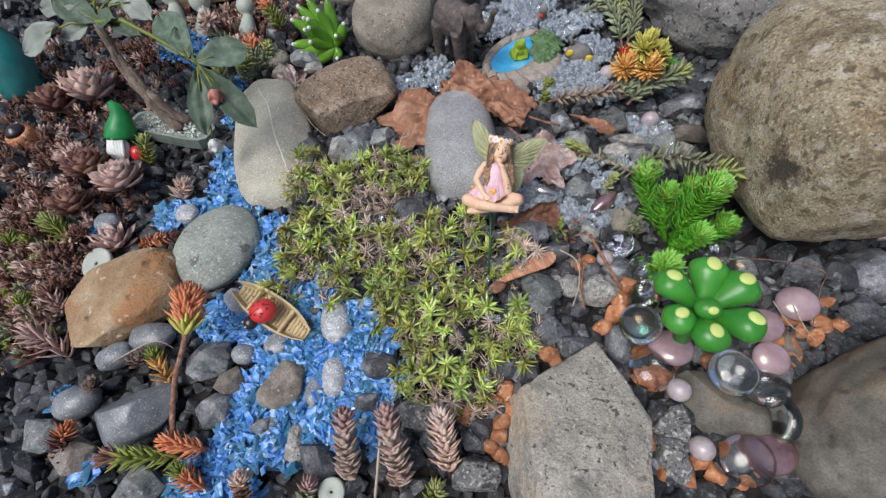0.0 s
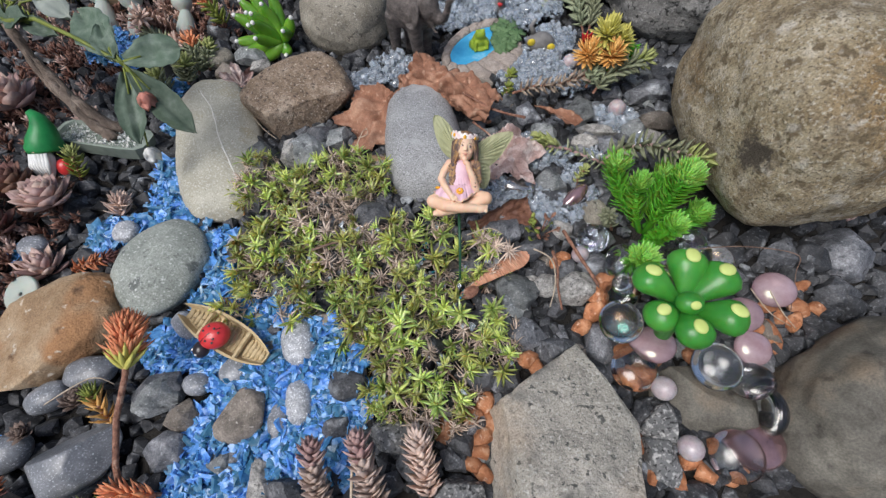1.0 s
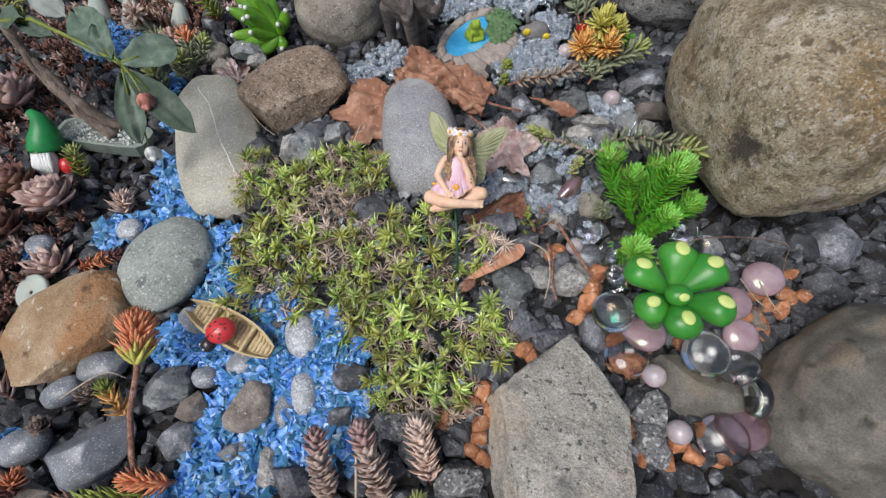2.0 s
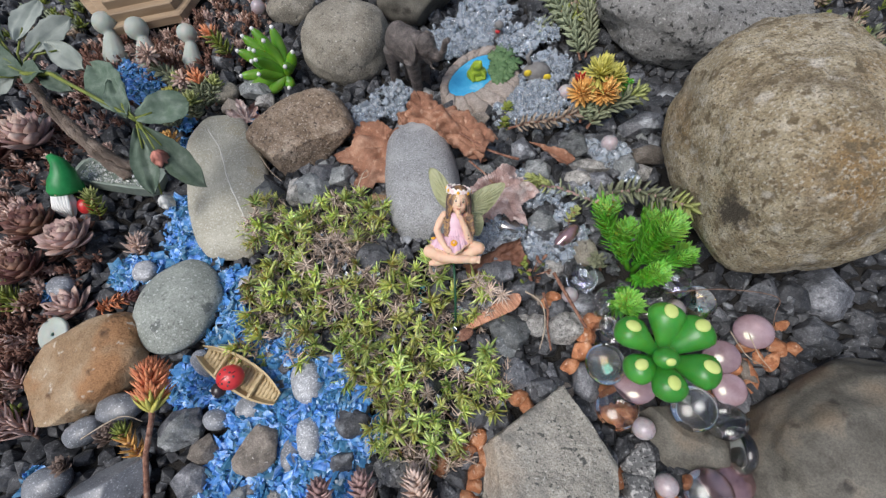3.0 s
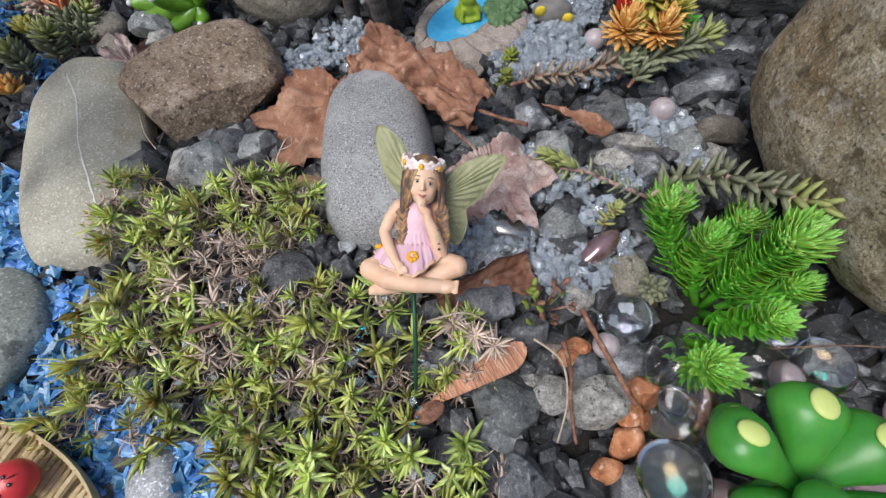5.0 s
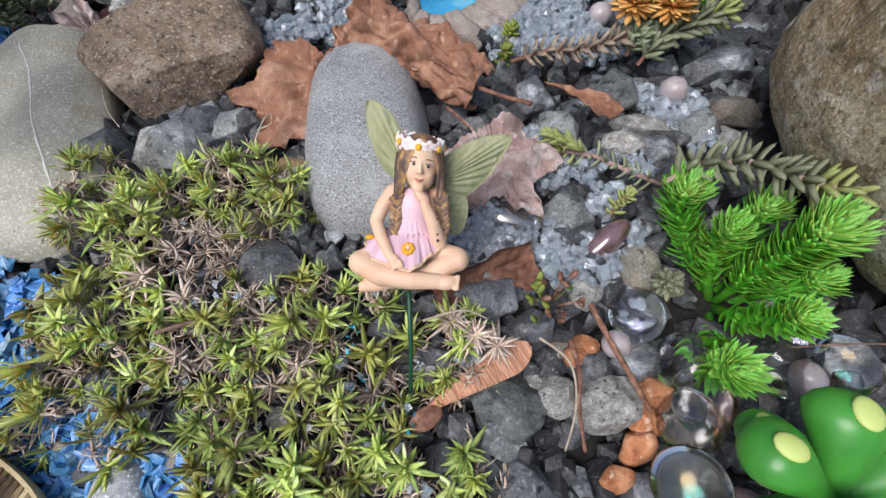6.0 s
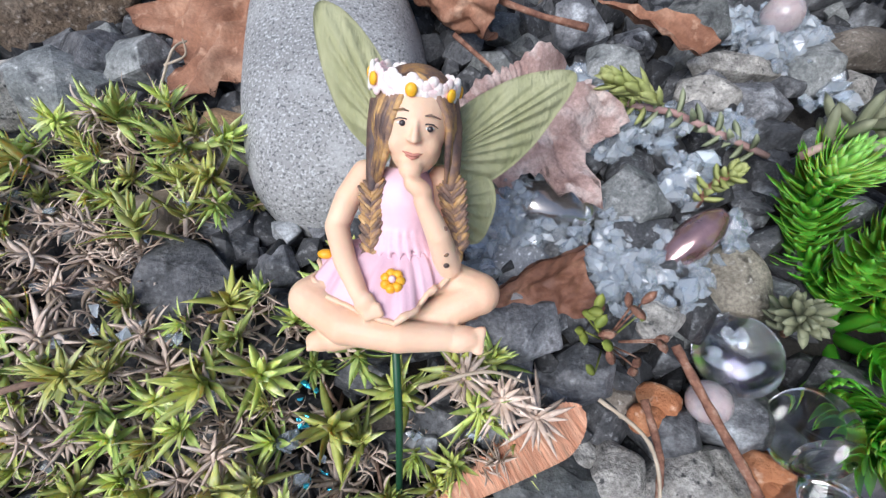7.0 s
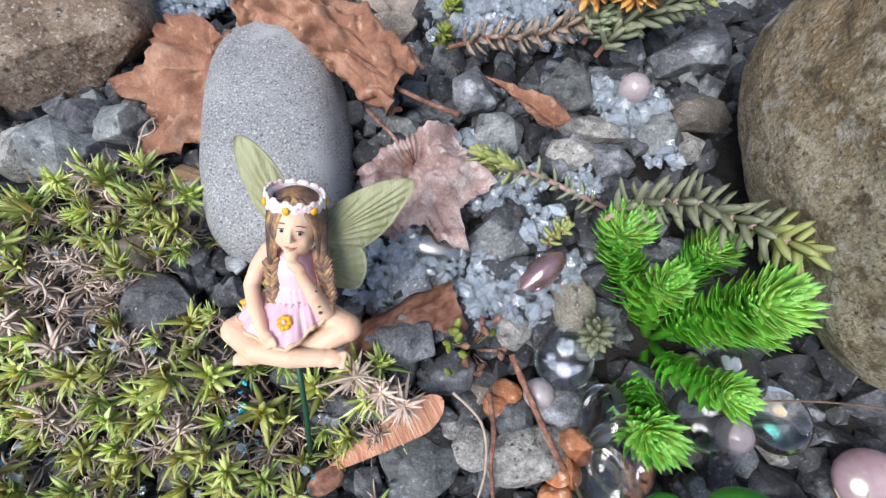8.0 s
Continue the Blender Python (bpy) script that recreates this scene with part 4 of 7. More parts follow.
    for k in range(14):
        w = 2 * math.pi * (k + 0.5) / 14
        c = V((5.1, -0.6, 48.6)) + tilt @ V((8.0 * math.cos(w), 7.7 * math.sin(w), 0))
        for j in range(6):
            a = 2 * math.pi * j / 6 + k
            o = tilt @ (V((-math.sin(w), math.cos(w), 0)) * math.cos(a) * 1.2 + V((0, 0, 1)) * math.sin(a) * 1.5)
            flat = Matrix((V((-math.sin(w), math.cos(w), 0)), V((math.cos(w), math.sin(w), 0)), V((0, 0, 1)))).transposed()
            crown.ball(c + o, (1.2, 0.5, 1.1), 8, 6, turn=tilt @ flat)
        if k % 2 == 0:
            amber = Geo()
            amber.ball(c + tilt @ V((0.85 * math.cos(w), 0.85 * math.sin(w), 0)), (1.1, 0.55, 1.15), 8, 6, turn=tilt @ flat)
            details.append((amber, 4))
    blossom = Geo()
    for j in range(7):
        a = 2 * math.pi * j / 7
        blossom.ball((0.8 + 1.4 * math.cos(a), -11.2 + 0.9 * math.sin(a), 15.0 + 1.1 * math.sin(a)), (1.1, 0.9, 1.0), 8, 6)
    blossom2 = Geo()
    blossom2.ball((-13.6, -3.2, 17.2), (1.8, 1.2, 1.0), 10, 6)
    heart = Geo()
    heart.ball((0.8, -11.7, 15.6), (0.75, 0.5, 0.75), 8, 6)
    eyes, whites, brows = Geo(), Geo(), Geo()
    for x, z in ((2.6, 42.3), (7.4, 42.0)):
        whites.ball(face(x, -8.0, z), (0.9, 0.42, 0.32), 14, 9)
        eyes.ball(face(x + 0.1, -8.38, z - 0.05), (0.54, 0.26, 0.5), 12, 8)
        eyes.tube([face(x - 1.45, -7.8, z + 0.2), face(x - 0.5, -8.5, z + 0.72), face(x + 0.5, -8.5, z + 0.72), face(x + 1.45, -7.8, z + 0.2)], [0.05, 0.12, 0.12, 0.05], 6)
        brows.tube([face(x - 1.7, -7.8, z + 1.7), face(x, -8.5, z + 2.15), face(x + 1.7, -7.8, z + 1.7)], [0.08, 0.2, 0.08], 6)
    for p in ((10.6, -9.8, 24.5), (10.9, -9.5, 19.5), (11.0, -9.2, 17.2), (8.2, -5.6, 45.2)):
        brows.ball(p, (0.6, 0.35, 0.5), 8, 6)
    lips = Geo()
    lips.tube([face(3.3, -7.9, 37.75), face(4.2, -8.5, 37.6), face(5.0, -8.6, 37.45), face(5.8, -8.5, 37.6), face(6.7, -7.9, 37.75)], [0.08, 0.27, 0.22, 0.27, 0.08], 8)
    lips.tube([face(3.8, -8.0, 37.2), face(5.0, -8.45, 36.9), face(6.2, -8.0, 37.2)], [0.1, 0.32, 0.1], 8)
    # wings: thick plates with a rounded rim and fan ribs
    wings = Geo()

    def wing(outline, root, thick):
        n, rings = len(outline), 14
        verts, faces = [], []
        for side in (-1, 1):
            for i in range(rings + 1):
                t = i / rings
                for k, p in enumerate(outline):
                    q = V(root).lerp(V(p), t)
                    rib = (0.6 * math.sin(k * 1.35) + 0.25 * noise.noise(V((k * 0.5, t * 9, 4)))) * min(1, t * 2) * (1 - t ** 8)
                    q.y += side * (thick * (1 - 0.75 * t ** 5)) + rib + 2.2 * t * t
                    verts.append(q)
        m = (rings + 1) * n
        for s in (0, 1):
            for i in range(rings):
                for k in range(n - 1):
                    f = [s * m + i * n + k, s * m + i * n + k + 1, s * m + (i + 1) * n + k + 1, s * m + (i + 1) * n + k]
                    faces.append(f if s else f[::-1])
        for k in range(n - 1):
            faces.append([rings * n + k, rings * n + k + 1, m + rings * n + k + 1, m + rings * n + k])
        wings.faces(verts, faces)

    def curve(keys, n):
        out = []
        for i in range(n):
            t = i / (n - 1) * (len(keys) - 1)
            k = min(int(t), len(keys) - 2)
            p0, p1, p2, p3 = (V(keys[max(0, min(len(keys) - 1, k + d))]) for d in (-1, 0, 1, 2))
            u = t - k
            out.append(0.5 * (2 * p1 + (p2 - p0) * u + (2 * p0 - 5 * p1 + 4 * p2 - p3) * u * u + (3 * p1 - p0 - 3 * p2 + p3) * u ** 3))
        return out

    wing(curve([(8, 6, 40), (17, 7, 46.0), (27, 8, 50.4), (37, 9, 51.4), (38.5, 9, 48.5), (34.5, 9, 42), (29.5, 8.5, 35.5), (22, 8, 29.5), (13, 6, 27)], 60), (8.5, 5, 34), 0.9)
    wing(curve([(11, 5.5, 31), (20, 7, 30.5), (22.5, 7, 26), (21.8, 7.5, 20), (18.5, 7, 15.0), (11, 5, 17)], 40), (9, 5, 26), 0.9)
    wing(curve([(2, 6, 42), (-2, 8, 53), (-8.5, 9.5, 61.0), (-14.0, 10, 63.5), (-16.0, 10, 60.0), (-14.4, 9, 50), (-10.0, 8, 40), (-2, 6, 33)], 40), (1.0, 5, 37), 0.9)
    pick = Geo()
    pick.tube([(0, -4, 3), (0.2, -4, -25), (-1.0, -3.6, -62)], [0.95, 0.95, 0.8], 10)
    skin, dress, hair = melt(skin, 0.36, 7), melt(dress, 0.5, 4), melt(hair, 0.42, 2)
    g = join([(skin, 0), (dress, 1), (skirt, 1), (hemline, 0), (hair, 2), (braids, 9), (brows, 2), (whites, 10), (crown, 3)] + details + [(blossom, 4), (blossom2, 4), (heart, 3), (eyes, 5), (lips, 6), (wings, 7), (pick, 8)])
    for i, j in enumerate(g.m):
        g.s[i] = True
    ob = part("fairy_figurine", g, [M_skin, M_dress, M_hair, M_crown, M_amber, M_black, M_blush, M_wing, M_pick, M_braid, M_white])
    ob.matrix_basis = at(-2.2, -2.8, 30.5, -53.5, 0, 0, (0.94, 0.97, 0.98))
    tagged(ob, "painted resin fairy figurine, pink dress, green wings, on a pick", "figurine")


build_fairy()


# ---------------------------------------------------------------- boat and ladybird
def build_boat(x, y, z, rz):
    boat = thing("toy_boat", x, y, z, "small tan resin rowing boat with planks, on blue chips", "toy boat", rz=rz, rx=4)
    L, W, n = 34.0, 11.0, 24
    hull, verts, faces = Geo(), [], []
    for i in range(n + 1):
        t = -1 + 2 * i / n
        w = W * (1 - abs(t) ** 2.4 * 0.62)
        lift = 2.2 * t * t
        for u, h in ((-1, 7.0), (-0.86, 7.0), (-0.72, 2.2), (0, 1.6), (0.72, 2.2), (0.86, 7.0), (1, 7.0), (0.72, 0.2), (0, -1.0), (-0.72, 0.2)):
            verts.append((t * L * (0.93 if h < 3 else 1), u * w, h + lift))
    for i in range(n):
        for k in range(10):
            faces.append([i * 10 + k, (i + 1) * 10 + k, (i + 1) * 10 + (k + 1) % 10, i * 10 + (k + 1) % 10])
    faces += [list(range(10)), list(range(n * 10, n * 10 + 10))[::-1]]
    hull.faces(verts, faces, smooth=False)
    part("hull", hull, M_boat, boat)
    for i in range(-10, 11):
        t = i / 10.6
        w = W * (1 - abs(t) ** 2.4 * 0.62) * 0.70
        g = Geo()
        g.ball((t * L * 0.9, 0, 2.6 + 2.0 * t * t), (1.62, w, 0.9), 8, 6)
        part("plank", g, M_boat, boat)
    for t in (-0.45, 0.42):
        g = Geo()
        g.tube([(t * L, -W * 0.86, 6.2), (t * L, 0, 6.4), (t * L, W * 0.86, 6.2)], [1.5, 1.5, 1.5], 6, smooth=False)
        part("seat", g, M_boat, boat)


build_boat(-150.5, -71.6, 2, -29)


def build_ladybird(x, y, z):
    g = Geo()
    g.ball((0, 0, 0), (8.2, 7.2, 6.0), 24, 14, 0)
    g.ball((-8.6, -5.0, -0.8), (4.3, 4.5, 3.6), 16, 10, 1)
    for a, b in ((0.5, 0.4), (-0.4, 0.5), (0.3, -0.55), (-0.35, -0.5), (0.75, -0.1), (0.05, 0.8), (0.1, -0.85)):
        c = V((a * 6.4, b * 5.4, 6.0 * math.sqrt(max(0.05, 1 - (a * 0.78) ** 2 - (b * 0.75) ** 2))))
        g.ball(c, (0.75, 0.75, 0.35), 8, 6, 1)
    g.tube([(6, 2, 4.2), (0, 0, 6.15), (-6, -2.6, 4.4)], [0.25, 0.25, 0.25], 6, 1)
    for p in ((-10.2, -7.6, 1.8), (-11.9, -4.2, 1.4)):
        g.ball(p, (0.6, 0.6, 0.6), 8, 6, 2)
    ob = part("ladybird_figurine", g, [M_red, M_black, M_white], None, "", at(x, y, z, 8, -6, 14, 1.15))
    tagged(ob, "glossy red ladybird figurine with black spots, on the toy boat", "figurine")


build_ladybird(-153.0, -74.5, 15)


# ---------------------------------------------------------------- pond with frog
def build_pond(x, y, z, rz):
    """Oval resin pond: water off the middle, a broad rim of fitted stones, lily pads over one end."""
    pond = thing("miniature_pond", x, y, z, "resin pond with blue water, stone rim and lily pads", "miniature pond", rz=rz)
    n = 45

    def ring(w, u, h):
        e = 1 + 0.04 * math.sin(2 * w + 1) + 0.03 * math.sin(3 * w)
        inner, outer = V((30 * math.cos(w), 5.5 + 15.5 * math.sin(w), 0)), V((2 + 42 * e * math.cos(w), -3 + 36 * e * math.sin(w), 0))
        p = inner.lerp(outer, u)
        return (p.x, p.y, h)

    base = Geo()
    prof = [(0.97, -10), (0.96, -1), (0.8, 4.6), (0.2, 4.6), (0.0, 2.5)]
    verts = [ring(2 * math.pi * k / n, u, h) for u, h in prof for k in range(n)]
    faces = [[i * n + k, i * n + (k + 1) % n, (i + 1) * n + (k + 1) % n, (i + 1) * n + k] for i in range(len(prof) - 1) for k in range(n)]
    base.faces(verts, faces)
    part("basin", base, M_rim, pond)
    stones = 15
    section = [(0.02, 2.6), (0.05, 4.6), (0.14, 5.7), (0.45, 6.6), (0.78, 5.9), (0.93, 4.2), (1.0, -0.5), (1.01, -6), (0.99, -10)]
    for k in range(stones):
        w0, w1 = 2 * math.pi * (k + 0.03) / stones, 2 * math.pi * (k + 0.97) / stones
        cols, verts, faces = 8, [], []
        for i in range(cols + 1):
            t = i / cols
            shut = 1 - abs(2 * t - 1) ** 8
            for u, h in section:
                w = w0 + (w1 - w0) * t + 0.03 * math.sin(u * 5 + k)
                px, py, pz = ring(w, u, h)
                o = V((px / 5, py / 5, h / 4 + 7))
                pz += (0.9 * noise.noise(o) + 0.6 * math.sin(k * 2.3)) * (1 if h > 3 else 0.3) - 1.3 * (1 - shut) * (1 if h > 0 else 0)
                d = 1 + 0.05 * noise.noise(o * 1.7) * (u > 0.7)
                verts.append((px * d, py * d, pz))
        m = len(section)
        for i in range(cols):
            for j in range(m - 1):
                faces.append([i * m + j, (i + 1) * m + j, (i + 1) * m + j + 1, i * m + j + 1])
        faces += [list(range(m)), list(range(cols * m, cols * m + m))[::-1]]
        g = Geo()
        g.faces(verts, faces)
        part("rim_stone", g, M_rim, pond)
    water = Geo()
    wv = [(0, 5.5, 4.0)] + [ring(2 * math.pi * k / n, 0.06, 4.0) for k in range(n)]
    water.faces(wv, [[0, k + 1, (k + 1) % n + 1] for k in range(n)])
    part("water", water, M_water, pond)
    rnd = random.Random(5)
    for k, (a, b, r) in enumerate(((40, 2, 9), (36, -7, 10), (30, 4, 8), (27, -13, 10), (19, -16, 10), (11, -17, 8), (34, -16, 8), (22, -6, 9), (29, -4, 9), (14, -9, 7))):
        g = Geo()
        rows, verts = 34, [(0, 0, 0.6)]
        for ri in (0.5, 1.0):
            for i in range(rows):
                w = 0.25 + (2 * math.pi - 0.5) * i / (rows - 1)
                q = r * ri * (1 + 0.10 * math.sin(9 * w) * ri)
                verts.append((q * math.cos(w), q * math.sin(w), 0.6 + 0.45 * math.sin(9 * w) - 1.0 * ri))
        faces = [[0, 1 + i, 2 + i] for i in range(rows - 1)] + [[1 + i, 1 + rows + i, 2 + rows + i, 2 + i] for i in range(rows - 1)]
        top = len(verts)
        verts += [(v[0] * 0.97, v[1] * 0.97, v[2] - 1.2) for v in verts[1 + rows:1 + 2 * rows]]
        faces += [[1 + rows + i, top + i, top + i + 1, 2 + rows + i] for i in range(rows - 1)]
        g.faces(verts, faces)
        part("lily_pad", g, M_lily, pond, "", at(a, b, 7.2 + 0.13 * k, rnd.uniform(-9, 9), rnd.uniform(-9, 9), rnd.uniform(0, 360)))
    f = Geo()
    f.ball((0, 0, 5), (5.4, 5.8, 5.4), 14, 10)
    f.ball((0, -1.5, 10.5), (4.2, 4.0, 3.6), 14, 10)
    for s in (-1, 1):
        f.ball((2.4 * s, -1.6, 13.4), (1.4, 1.4, 1.4), 10, 8)
        f.ball((5.2 * s, -1, 2.6), (2.6, 4.8, 2.6), 10, 8)
        f.tube([(3.6 * s, -4, 6.5), (4.8 * s, -6, 3), (4.4 * s, -7.2, 0.8)], [1.6, 1.3, 1.6], 8)
    f.tube([(0, 0, 0.2), (0, 0, 2.0)], [8.4, 7.0], 16)
    fr = part("frog_figurine", melt(f, 0.6, 2), M_frog, None, "", at(x - 1, y + 4, z + 4.2, 0, 0, 12, 1.2))
    tagged(fr, "bright green frog figurine sitting in the pond", "figurine")


build_pond(24, 198, -15, 45)
footprint(26, 196, 43, 37, 45)


def build_elephant(x, y, z, rz):
    """Standing elephant, x to its front: domed head, ears laid back, tusks, trunk held up."""
    g = Geo()
    g.ball((-2, 0, 33), (17, 11.5, 12.5), 20, 14)
    g.ball((-10, 0, 33), (11, 11, 13), 18, 12)
    g.ball((9, 0, 35), (10, 10, 11), 18, 12)
    g.ball((19, 0, 40), (8.0, 7.2, 8.6), 18, 12)
    g.ball((22, 0, 35), (5.5, 5.5, 6), 16, 10)
    for a, b, f in ((-13, -6.5, -1.5), (-12, 6.5, 1), (9, -6.5, 2.5), (8, 6.5, -1)):
        g.tube([(a, b, 31), (a + f * 0.5, b * 1.05, 16), (a + f, b * 1.05, 5), (a + f, b * 1.05, 0)], [6.6, 4.7, 4.2, 5.0], 14)
        for k in range(3):
            w = radians(-40 + 40 * k)
            g.ball((a + f + 4.4 * math.cos(w), b * 1.05 + 4.4 * math.sin(w), 1.2), (1.1, 1.1, 1.2), 8, 6)
    g.tube([(25, 0, 38), (29, 0.5, 36), (33, 1, 38), (35.5, 1.5, 43), (37, 1.5, 49), (41, 1.5, 52)], [4.4, 3.6, 3.0, 2.5, 2.1, 1.8], 12)
    for s in (-1, 1):
        g.ball((12.5, 8.6 * s, 37.5), (6.0, 1.5, 8.2), 14, 10, turn=Euler((0.25 * s, 0.3, 0.5 * s)).to_matrix())
        g.tube([(24, 3.4 * s, 33.5), (28, 4.6 * s, 30.5), (32, 4.8 * s, 31)], [1.3, 1.0, 0.4], 8)
        g.ball((24.2, 4.6 * s, 41.5), (1.0, 0.8, 0.9), 8, 6)
    g.tube([(-20, 0, 38), (-23.5, 0.6, 30), (-23, 1, 20)], [1.8, 1.1, 1.3], 8)
    ob = part("elephant_figurine", melt(g, 0.7, 3), M_elephant, None, "", at(x, y, z, 0, 0, rz, (1.08, 1.2, 1.42)))
    tagged(ob, "dark brown resin elephant figurine standing on gravel", "figurine")


build_elephant(-37, 201, -20, -38)
footprint(-37, 201, 18, 12, -38)


def build_mouse(x, y, z):
    g = Geo()
    g.ball((0, 0, 7), (13, 9, 9), 16, 10, 0)
    g.tube([(-6, 3, 14), (-9, 6, 20), (-5, 8, 25)], [2.6, 2.0, 1.0], 8, 0)
    g.ball((-9, -6, 12), (3.6, 1.6, 3.6), 12, 8, 1)
    g.ball((9, -8, 8), (3.6, 1.6, 3.6), 12, 8, 1)
    ob = part("animal_figurine", g, [M_greyresin, M_yellow], None, "", at(x, y, z))
    tagged(ob, "small grey resin animal figurine with two yellow flowers", "figurine")


build_mouse(78.0, 196.6, -13)
footprint(78.0, 196.6, 11, 8)
bird = Geo()
bird.ball((0, 0, 12), (6, 5, 13), 12, 10, 0)
bird.ball((1, -2, 26), (4.5, 4, 4.5), 12, 8, 0)
bird.ball((0, -4, 21), (2.6, 2, 2.4), 10, 6, 1)
tagged(part("animal_figurine", bird, [M_greyresin, M_red], None, "", at(45.5, 251.5, -24)), "tiny grey figurine with a red bow", "figurine")


# ---------------------------------------------------------------- gnome, tray and cloth tree
def build_gnome(x, y, z):
    g = Geo()
    g.ball((0, 0, 12), (12, 10, 13), 16, 10, 2)
    g.ball((0, -6, 16), (9, 6, 13), 14, 10, 0)
    for k in range(7):
        g.tube([(-6 + 2 * k, -9 - (3 - abs(k - 3)) * 0.9, 25), (-7 + 2.3 * k, -11.5, 15), (-5 + 1.6 * k, -10, 4 + abs(k - 3))], [1.6, 2.0, 0.8], 7, 0)
    g.ball((12, -3, 12), (6.5, 5.5, 7), 12, 8, 3)
    g.ball((0, -10, 27), (3, 3, 2.6), 10, 8, 4)
    g.tube([(0, 0, 25), (0, 0, 28), (1, 0, 35), (2, 2, 43), (-1, 4, 50), (-6, 5, 54), (-9, 5, 54)], [12.5, 13.4, 11.2, 8.5, 5.6, 3.2, 1.2], 18, 1)
    ob = part("gnome_figurine", g, [M_white, M_greenhat, M_black, M_red, M_skin], None, "", at(x, y, z, -40, 0, 0, 1.0))
    tagged(ob, "gnome figurine with a green hat and a white beard", "figurine")


build_gnome(-331.5, 67.7, -18)
footprint(-331.5, 67.7, 14, 14)


def build_tree(x, y, z):
    """Cloth-leaved toy tree in a shallow tray of white grit."""
    tree = thing("toy_tree", x, y, z, "artificial tree with dull green cloth leaves in a shallow tray", "artificial tree")
    tree.scale = (1.12, 1.12, 1.12)
    g = Geo()
    n, verts, faces = 24, [], []
    for r, h in ((0.9, 0), (1.0, 11), (0.9, 11.5), (0.84, 8)):
        for k in range(n):
            w = 2 * math.pi * k / n
            e = (abs(math.cos(w)) ** 5 + abs(math.sin(w)) ** 5) ** -0.2
            verts.append((38 * r * e * math.cos(w), 12 * r * e * math.sin(w), h))
    for i in range(3):
        for k in range(n):
            q = (k + 1) % n
            faces.append([i * n + k, i * n + q, (i + 1) * n + q, (i + 1) * n + k])
    faces.append([3 * n + k for k in range(n)])
    g.faces(verts, faces, smooth=False)
    part("tray", g, M_tray, tree, "pale green tray", at(-2, 3, 0, -8, 0, -12))
    grit = Geo()
    rnd = random.Random(8)
    for _ in range(420):
        a, b = rnd.uniform(-31, 31), rnd.uniform(-9, 9)
        s = rnd.uniform(0.7, 1.5)
        v = [V((rnd.gauss(0, 1), rnd.gauss(0, 1), rnd.gauss(0, 1))).normalized() * s + V((a, b, 10.2)) for _ in range(4)]
        grit.faces(v, [[0, 1, 2], [0, 2, 3], [0, 3, 1], [1, 3, 2]], smooth=False)
    tagged(part("white_grit", grit, M_white, tree, "white grit", at(-2, 3, 0, -8, 0, -12)), kind="stuff")
    trunk = Geo()
    for dx, dy in ((0, 0), (3, 2), (-2, 2), (1, -3)):
        pts = [V((2 + dx * 3.0, 7 + dy * 2, 8)), V((-4 + dx, 10 + dy, 18)), V((-16 + dx * 0.6, 20, 34)), V((-28 + dx * 0.4, 34, 52)), V((-34, 46, 74))]
        fine = [pts[i // 4].lerp(pts[i // 4 + 1], i % 4 / 4) + V((2.2 * noise.noise(V((i * 0.6, dx, 0.3))) + 1.6 * math.sin(i * 0.7 + dx), 2.2 * noise.noise(V((i * 0.6, dx, 5))), 1.6 * math.cos(i * 0.7 + dx))) for i in range(16)] + [pts[-1]]
        trunk.tube(fine, [(4.4 - 2.2 * i / 16) * (1 + 0.4 * noise.noise(V((i * 0.9, dx, 9)))) for i in range(17)], 10)
    part("trunk", trunk, M_trunk, tree)
    stems = Geo()
    # leaves: base and tip, in millimetres from the tray
    LEAVES = [((67, -3, 80), (93, 8, 81), 21, 0), ((62, 0, 80), (22, 42, 82), 25, 0), ((66, -8, 76), (69, -41, 58), 17, 0), ((72, -10, 78), (108, -44, 70), 18, 0),
              ((60, -2, 79), (44, 24, 86), 15, 0), ((-30, 46, 74), (-66, 60, 84), 22, 0), ((-30, 46, 74), (-10, 36, 86), 18, 0), ((-34, 50, 74), (-62, 40, 70), 20, 1),
              ((-30, 60, 78), (-8, 86, 84), 20, 1), ((-16, 66, 80), (8, 48, 78), 17, 1), ((-46, 60, 80), (-84, 62, 78), 22, 1), ((-40, 70, 80), (-36, 104, 86), 20, 1),
              ((-50, 72, 80), (-78, 96, 86), 24, 0), ((-60, 40, 76), (-92, 28, 66), 22, 1), ((-20, 44, 76), (14, 22, 84), 12, 0), ((-60, 80, 84), (-100, 100, 86), 24, 0)]
    for i, (a, b, w, pale) in enumerate(LEAVES):
        a, b, w = V(a), V(b), w * 1.1
        b = a + (b - a) * 1.08
        g = Geo()
        d = b - a
        side = d.cross(V((0.1, -0.45, 1))).normalized()
        nor = side.cross(d.normalized())
        rows, cols = 18, 12
        verts = []
        for s in (0.25, -0.25):
            for r in range(rows + 1):
                t = r / rows
                hw = w * 0.5 * (math.sin(math.pi * min(1, t * 0.94 + 0.05)) ** (0.45 if i == 0 else 0.7)) * (0.6 + 0.55 * t) * (1 + 0.10 * noise.noise(V((t * 9, i, 2))))
                for c in range(cols + 1):
                    u = -1 + 2 * c / cols
                    verts.append(a + d * t + side * u * hw + nor * (s + 2.2 * abs(u) - 5 * t * t + 2.2 * noise.noise(V((t * 3, u * 2, i))) + 0.9 * noise.noise(V((t * 8, u * 4, i))) - 0.8 * math.exp(-(u * 5) ** 2)))
        m = (rows + 1) * (cols + 1)
        faces = []
